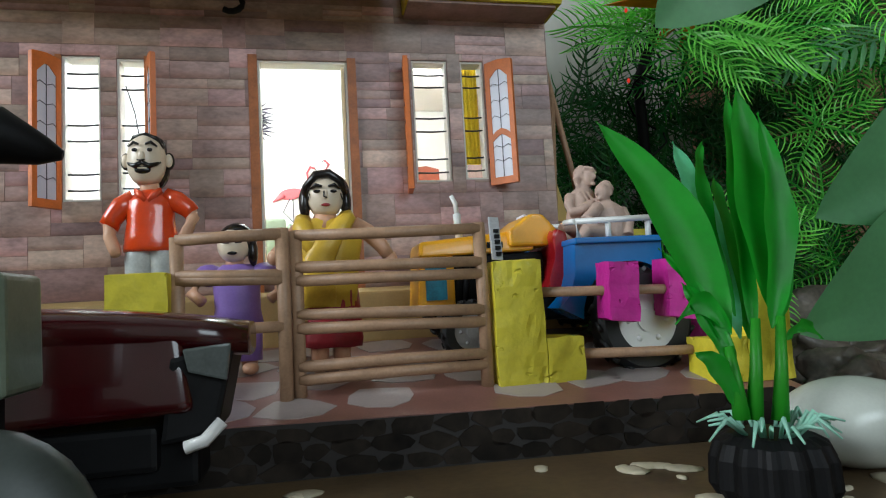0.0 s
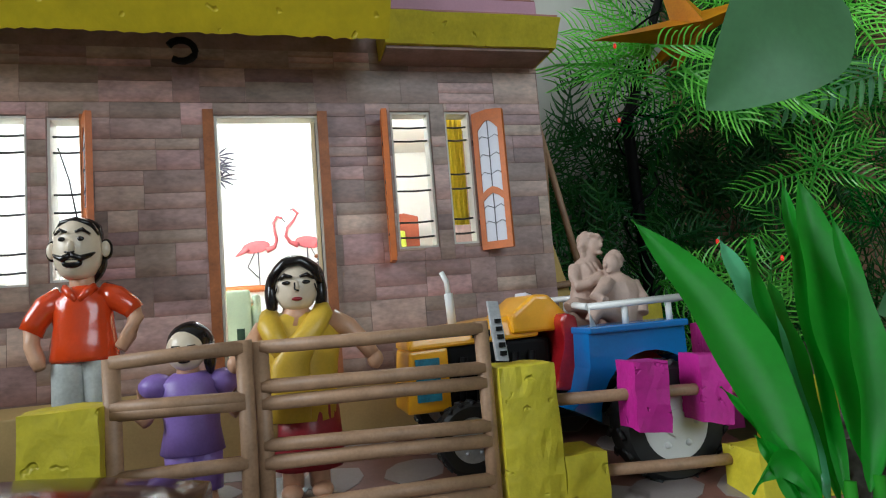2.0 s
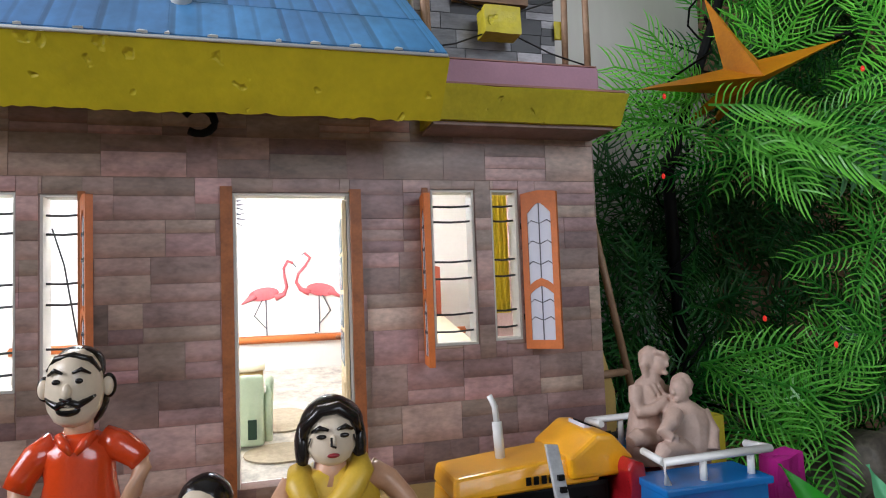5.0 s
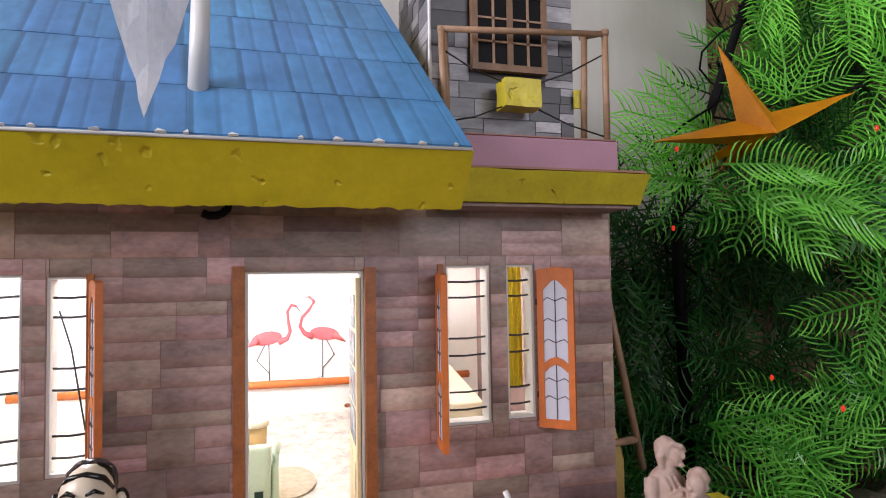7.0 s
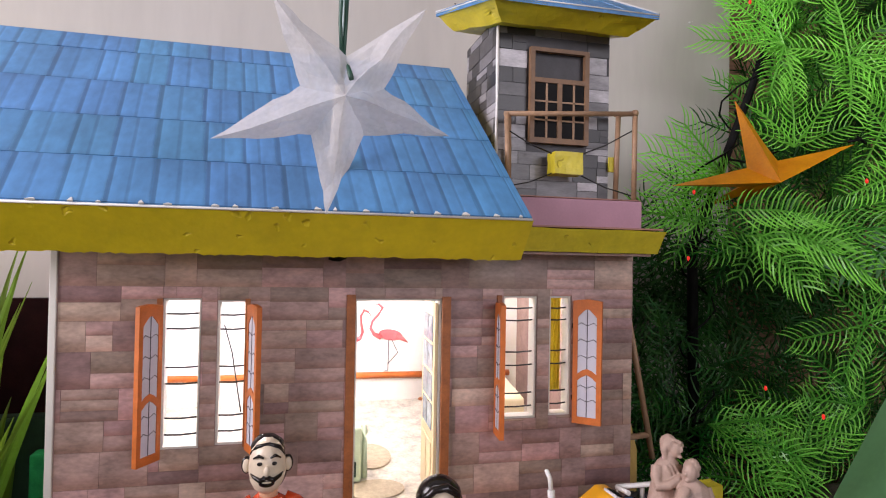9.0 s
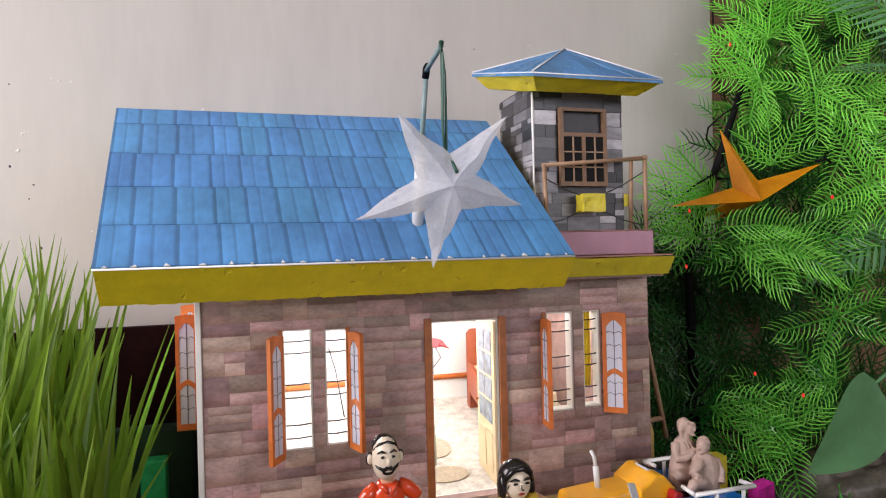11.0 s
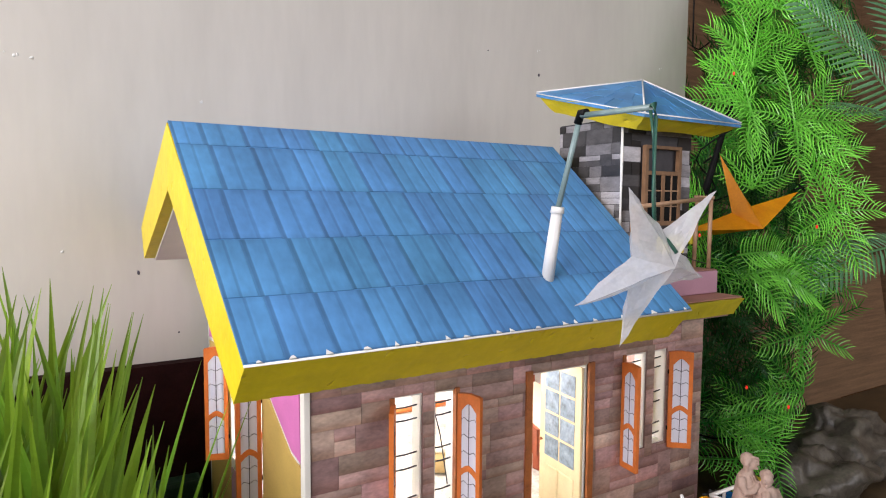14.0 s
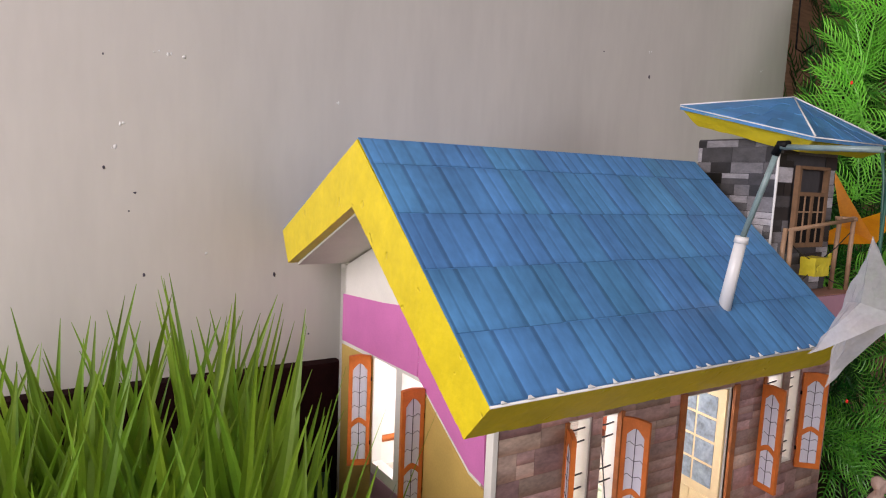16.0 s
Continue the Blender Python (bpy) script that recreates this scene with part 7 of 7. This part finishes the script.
for x, y, tx, ty, tz in ((-0.235, 0.04, -0.188, 0.03, 0.222), (-0.228, 0.10, -0.186, 0.10, 0.20), (-0.232, 0.06, -0.190, 0.07, 0.165), (-0.24, 0.12, -0.196, 0.15, 0.215), (-0.23, 0.03, -0.185, 0.0, 0.14)):
    blade(V, F, (x, y, 0.03), (tx, ty, tz), 0.004, (0.012, 0, -0.004), (0.8, 0.5, 0.1))
for _ in range(150):
    x, y = rng.uniform(-0.300, -0.222), rng.uniform(-0.100, 0.160)
    h = rng.uniform(0.085, 0.165)
    ang = rng.uniform(0, 2 * math.pi)
    a2 = rng.uniform(-0.8, 0.5)
    lean = rng.uniform(0.0, 0.022)
    blade(V, F, (x, y, 0.030), (x + lean * math.cos(ang), y + lean * math.sin(ang), 0.030 + h), rng.uniform(0.0060, 0.0105), (0.010 * math.cos(ang), 0.012 * math.sin(ang), -0.003), (math.cos(a2), math.sin(a2), 0.1))
flat("foliage", V, F, L_grass, gt, "long green grass blades")["kind"] = "stuff"
part("pot", boxmesh(-0.515, -0.218, -0.310, 0.168, 0.0, 0.032, 0.004), M_black, gt, "low dark tray")

# dark cloth-covered box and the green crate behind
bm = bmesh.new()
box(bm, -0.75, -0.166, 0.206, 0.2185, 0.0005, 0.1970)
tagged(part("dark_box", bm, M_maroon), "dark maroon cloth-covered box along the wall", "box")
bm = bmesh.new()
box(bm, -0.34, -0.1785, 0.1880, 0.2050, 0.0005, 0.105)
soften(bm, 0.003)
tagged(part("dark_green_box", bm, M_darkgreen), "dark green box before the maroon one", "box")
bm = bmesh.new()
box(bm, -0.2235, -0.2020, 0.1700, 0.1870, 0.0005, 0.080)
soften(bm, 0.002)
tagged(part("green_crate", bm, M_greenglow), "small green plastic box behind the grass", "box")
# specks on the wall
rng = random.Random(6)
specks = new("wall_specks")
tagged(specks, "small plaster chips and stains on the wall", "wall chips", kind="stuff")
SPOTS = {"chip": ((-0.271, 0.288), (-0.294, 0.431), (-0.285, 0.430), (-0.302, 0.432), (-0.326, 0.380), (-0.330, 0.364), (0.388, 0.500), (-0.165, 0.410), (0.187, 0.496)),
         "stain": ((-0.335, 0.426), (-0.317, 0.333), (0.189, 0.470), (-0.218, 0.270), (-0.312, 0.274), (0.120, 0.488), (-0.336, 0.350), (-0.189, 0.219), (-0.321, 0.320))}
for nm, mm in (("chip", M_white), ("stain", M_line)):
    bm = bmesh.new()
    for x, z in SPOTS[nm]:
        for _ in range(2 if nm == "chip" else 1):
            r = rng.uniform(0.0006, 0.0014)
            dx = rng.uniform(-0.003, 0.003) if nm == "chip" else 0
            blob(bm, (x + dx, 0.2221, z + dx * 0.4), (r * rng.uniform(0.6, 1.3), 0.0005, r * rng.uniform(0.6, 1.7)), 0, 0.5, 8, 5)
    part(nm, bm, mm, specks)
bm = bmesh.new()
hexa(bm, [(0.47, 0.215, 0.0), (1.05, 0.215, 0.0), (1.05, 0.225, 0.0), (0.47, 0.225, 0.0), (0.47, 0.255, 0.235), (1.05, 0.255, 0.235), (1.05, 0.265, 0.235), (0.47, 0.265, 0.235)])
soften(bm, 0.002)
tagged(part("wooden_board", bm, M_brownboard), "brown wooden board leaning behind the grey rocks", "board")

# inside the house
ch = thing("model_armchair", "pale green toy armchair with its back to the doorway", "armchair")
bm = bmesh.new()
box(bm, -0.0060, 0.0150, 0.0465, 0.0530, 0.0862, 0.1225)
soften(bm, 0.0026, 4)
part("backrest", bm, M_palegreen, ch, smooth=True)
bm = bmesh.new()
hexa(bm, [(-0.0060, 0.0532, 0.0955), (0.0150, 0.0532, 0.0955), (0.0150, 0.0760, 0.0985), (-0.0060, 0.0760, 0.0985), (-0.0060, 0.0532, 0.1025), (0.0150, 0.0532, 0.1025), (0.0150, 0.0760, 0.1055), (-0.0060, 0.0760, 0.1055)])
soften(bm, 0.0012, 3)
part("seat", bm, M_palegreen, ch)
for x in (-0.0075, 0.0170):
    bm = bmesh.new()
    tube(bm, [(x, 0.0500, 0.0880), (x, 0.0505, 0.1120), (x + 0.0006, 0.0540, 0.1175), (x + 0.0010, 0.0640, 0.1180), (x + 0.0010, 0.0720, 0.1140), (x + 0.0006, 0.0745, 0.1040), (x, 0.0748, 0.0912)], 0.0021, 10)
    part("armrest", bm, M_palegreen, ch)
part("back_slot", boxmesh(0.0068, 0.0112, 0.0458, 0.0464, 0.0900, 0.1000), M_darkgreen, ch, "dark slot in the back")
for x, y in ((-0.0045, 0.0560), (0.0120, 0.0560), (-0.0045, 0.0720), (0.0120, 0.0720)):
    part("leg", boxmesh(x, x + 0.0018, y, y + 0.0018, inner_z(y) + 0.0005, inner_z(y) + 0.0130), M_palegreen, ch)
tb = thing("model_stool", "round toy stool with cream top and ochre sides", "stool")
tx, ty = 0.0035, 0.122
for nm, r0, r1, z0, z1, mm in (("drum", 0.0098, 0.0106, inner_z(ty + 0.008) + 0.0008, 0.1165, M_tan), ("top", 0.0116, 0.0116, 0.1168, 0.1205, M_sheet)):
    bm = bmesh.new()
    tube(bm, [(tx, ty, z0), (tx, ty, (z0 + z1) / 2), (tx, ty, z1)], [r0, (r0 + r1) / 2, r1], 28)
    part(nm, bm, mm, tb)
bd = thing("model_bed", "model bed with wavy red-brown headboard, cream mattress and lime pillow", "bed")
by = 0.166
bz = inner_z(by) + 0.0006
bm = bmesh.new()
slab(bm, [(0.0850, bz), (0.0960, bz), (0.0960, 0.125), (0.1450, 0.125), (0.1450, 0.1800), (0.1330, 0.1830), (0.1200, 0.1810), (0.1110, 0.1765), (0.1030, 0.1775), (0.0960, 0.1815), (0.0890, 0.1815), (0.0850, 0.1770)], by, by + 0.004)
soften(bm, 0.0008)
part("headboard", bm, M_bedred, bd, "wavy red-brown headboard")
bm = bmesh.new()
hexa(bm, [(0.0800, 0.084, inner_z(0.084) + 0.016), (0.0832, 0.084, inner_z(0.084) + 0.016), (0.0885, by - 0.0004, bz + 0.014), (0.0850, by - 0.0004, bz + 0.014),
          (0.0800, 0.084, inner_z(0.084) + 0.040), (0.0832, 0.084, inner_z(0.084) + 0.040), (0.0885, by - 0.0004, bz + 0.044), (0.0850, by - 0.0004, bz + 0.044)])
part("side_board", bm, M_bedred, bd)
for y in (0.086, by - 0.010):
    part("leg", boxmesh(0.0835, 0.0935, y, y + 0.008, inner_z(y + 0.004) + 0.0006, inner_z(y) + 0.0165, 0.0006), M_bedred, bd)
part("leg", boxmesh(0.1350, 0.1440, 0.086, 0.094, inner_z(0.09) + 0.0006, inner_z(0.086) + 0.0165, 0.0006), M_bedred, bd)
bm = bmesh.new()
hexa(bm, [(0.0860, 0.085, inner_z(0.085) + 0.0165), (0.1450, 0.085, inner_z(0.085) + 0.0165), (0.1450, by - 0.0006, bz + 0.0165), (0.0895, by - 0.0006, bz + 0.0165),
          (0.0860, 0.085, inner_z(0.085) + 0.038), (0.1450, 0.085, inner_z(0.085) + 0.038), (0.1450, by - 0.0006, bz + 0.040), (0.0895, by - 0.0006, bz + 0.040)])
soften(bm, 0.0015)
part("mattress", bm, M_sheet, bd, "cream mattress")
bm = bmesh.new()
hexa(bm, [(0.0960, by - 0.013, 0.1445), (0.1320, by - 0.013, 0.1445), (0.1320, by - 0.0075, 0.1440), (0.0960, by - 0.0075, 0.1440),
          (0.0960, by - 0.0062, 0.1680), (0.1320, by - 0.0062, 0.1680), (0.1320, by - 0.0010, 0.1675), (0.0960, by - 0.0010, 0.1675)])
soften(bm, 0.0018, 3)
part("pillow", bm, M_pillow, bd, "lime pillow")
for x, y, rx_, ry_ in ((0.0250, 0.0845, 0.0158, 0.0190), (0.0235, 0.0385, 0.0190, 0.0120)):
    ring = [(x + rx_ * math.cos(2 * math.pi * i / 20), y + ry_ * math.sin(2 * math.pi * i / 20)) for i in range(20)]
    bm = bmesh.new()
    prism(bm, [(p, q, inner_z(q) + 0.0003) for p, q in ring], [(p, q, inner_z(q) + 0.0012) for p, q in ring])
    tagged(part("floor_mat", bm, M_mat), "oval straw mat on the model floor", "mat", "oval mats")
bm = bmesh.new()
fold = [(0.1312 + 0.0013 * k, 0.0152 + 0.0010 * (k % 2)) for k in range(9)]
prism(bm, [(x, y, 0.150) for x, y in fold] + [(x, y + 0.0006, 0.150) for x, y in fold[::-1]], [(x, y, 0.216) for x, y in fold] + [(x, y + 0.0006, 0.216) for x, y in fold[::-1]])
tagged(part("yellow_curtain", bm, M_curtain), "bright yellow curtain hanging inside the window", "curtain")
# coral decals on the inner wall: plain curved shapes
dec = thing("wall_decal", "coral curved shapes painted on the white inner wall", "wall decal")
DY = 0.1893
for bx, bz_, flip, neck in ((0.0145, 0.1640, 1, ((0.0225, 0.1610), (0.0290, 0.1635), (0.0312, 0.1690), (0.0298, 0.1760), (0.0292, 0.1830), (0.0322, 0.1882), (0.0362, 0.1868))),
                            (0.0565, 0.1660, -1, ((0.0480, 0.1640), (0.0415, 0.1668), (0.0384, 0.1720), (0.0398, 0.1785), (0.0452, 0.1845), (0.0488, 0.1905), (0.0448, 0.1942)))):
    bm = bmesh.new()
    blob(bm, (bx, DY, bz_), (0.0110, 0.0004, 0.0050), 0, 0.0, 16, 8, Euler((0, radians(-8 * flip), 0)))
    tube(bm, [(bx - flip * 0.006, DY, bz_ - 0.0005), (bx - flip * 0.0160, DY, bz_ - 0.0070)], [0.0032, 0.0004], 6)
    tube(bm, [(px_, DY, pz) for px_, pz in neck], [0.0026, 0.0018, 0.0013, 0.0011, 0.0011, 0.0013, 0.0010], 8)
    part("decal_shape", bm, M_decal, dec)
    ex, ez = neck[-1]
    for pts in (((bx - 0.001 * flip, bz_ - 0.004), (bx - flip * 0.007, bz_ - 0.016), (bx + 0.002 * flip, bz_ - 0.026)), ((bx + 0.0015 * flip, bz_ - 0.004), (bx + 0.0018 * flip, bz_ - 0.032), (bx + 0.0055 * flip, bz_ - 0.0325)),
                ((ex - 0.0004 * flip, ez + 0.0002), (ex + 0.0022 * flip, ez - 0.0035 if flip > 0 else ez - 0.0012))):
        bm = bmesh.new()
        tube(bm, [(a, DY, b) for a, b in pts], 0.0004, 5)
        part("decal_line", bm, M_line, dec)
bm = bmesh.new()
for oz, n in ((0.2390, 4), (0.2300, 6), (0.2205, 5)):
    for k in range(n):
        a = radians(55 - k * 150 / n)
        o = Vector((-0.0125, DY, oz))
        tip = o + Vector((math.cos(a) * 0.0165, 0, math.sin(a) * 0.0100))
        tube(bm, [o, (o + tip) / 2 + Vector((0, 0, 0.0008)), tip], [0.0003, 0.0009, 0.0001], 5)
part("decal_line", bm, M_line, dec)


# stone-print pieces on the front wall, last in the file
def brick_wall(parent, material, holes, x0, x1, z0, z1, y, heights, widths, seed, thick=0.0006, axis="x", limit=400):
    rng = random.Random(seed)
    z = z0
    made = 0
    while z < z1 - 0.002:
        h = rng.choice(heights)
        h = min(h, z1 - z)
        x = x0 - rng.uniform(0, widths[0])
        while x < x1:
            w = rng.uniform(*widths)
            a, b = max(x, x0), min(x + w, x1)
            x += w
            pieces = [(a, b)]
            for hx0, hx1, hz0, hz1 in holes:
                if hz1 <= z + 0.001 or hz0 >= z + h - 0.001:
                    continue
                nxt = []
                for p, q in pieces:
                    if q <= hx0 or p >= hx1:
                        nxt.append((p, q))
                        continue
                    if p < hx0:
                        nxt.append((p, hx0))
                    if q > hx1:
                        nxt.append((hx1, q))
                pieces = nxt
            for p, q in pieces:
                if q - p < 0.003 or made >= limit:
                    continue
                g = 0.00022
                split = rng.random() < 0.28 and h > 0.008
                cuts = [(z, z + h * 0.5), (z + h * 0.5, z + h)] if split else [(z, z + h)]
                for lo, hi in cuts:
                    bm = bmesh.new()
                    t = thick * rng.uniform(0.5, 1.0)
                    if axis == "x":
                        box(bm, p + g, q - g, y - t, y - 0.0001, lo + g, hi - g)
                    else:
                        box(bm, y - t, y - 0.0001, p + g, q - g, lo + g, hi - g)
                    part("brick", bm, material, parent)
                    made += 1
        z += h


PAD = [(h[0] - 0.0002, h[1] + 0.0002, h[2], h[3]) for h in HOLES]


def stone_cladding(parent, material, holes, x0, x1, z0, z1, row, seed, limit):
    """Blocks of mixed width, each whole or split into two or three courses."""
    rng = random.Random(seed)
    made = 0
    z = z0
    while z < z1 - 0.003 and made < limit:
        h = min(row * rng.uniform(0.9, 1.12), z1 - z)
        x = x0 - rng.uniform(0, 0.02)
        while x < x1:
            w = rng.uniform(0.013, 0.036)
            a, b = max(x, x0), min(x + w, x1)
            x += w
            n = rng.choice((1, 2, 2, 2, 3)) if b - a > 0.022 else rng.choice((1, 1, 2))
            cut = sorted(rng.uniform(0.35, 0.65) if n == 2 else (i + 1) / n for i in range(n - 1))
            lows = [0.0, *cut]
            highs = [*cut, 1.0]
            shift = rng.uniform(-0.004, 0.004)
            for lo, hi in zip(lows, highs):
                zl, zh = z + lo * h, z + hi * h
                pieces = [(a, b, zl, zh)]
                for hx0, hx1, hz0, hz1 in holes:
                    nxt = []
                    for p, q, lo_z, hi_z in pieces:
                        if q <= hx0 or p >= hx1 or hi_z <= hz0 or lo_z >= hz1:
                            nxt.append((p, q, lo_z, hi_z))
                            continue
                        nxt += [(p, min(q, hx0), lo_z, hi_z), (max(p, hx1), q, lo_z, hi_z), (max(p, hx0), min(q, hx1), lo_z, hz0), (max(p, hx0), min(q, hx1), hz1, hi_z)]
                    pieces = [r for r in nxt if r[1] - r[0] > 0.0006 and r[3] - r[2] > 0.0006]
                for p, q, lo_z, hi_z in pieces:
                    if made >= limit:
                        continue
                    bm = bmesh.new()
                    g = 0.00012
                    box(bm, p + g, q - g, -rng.uniform(0.0003, 0.0005), -0.0001, lo_z + g, hi_z - g)
                    part("brick", bm, material, parent)
                    made += 1
        z += h


stone_cladding(front, M_brick, PAD, XL + 0.003, XR, 0.0735, 0.2465, 0.0180, 41, 600)
brick_wall(tower, M_greybrick, [(0.1115, 0.1535, 0.3105, 0.3730)], TW[0], TW[1], TW[4], TW[5] - 0.001, TW[2], (0.0085, 0.0098, 0.0115), (0.014, 0.034), 42, limit=150)
brick_wall(tower, M_greybrick, [], TW[2], TW[3], TW[4], TW[5] - 0.001, TW[0], (0.0085, 0.0098, 0.0115), (0.012, 0.030), 43, axis="y", limit=150)
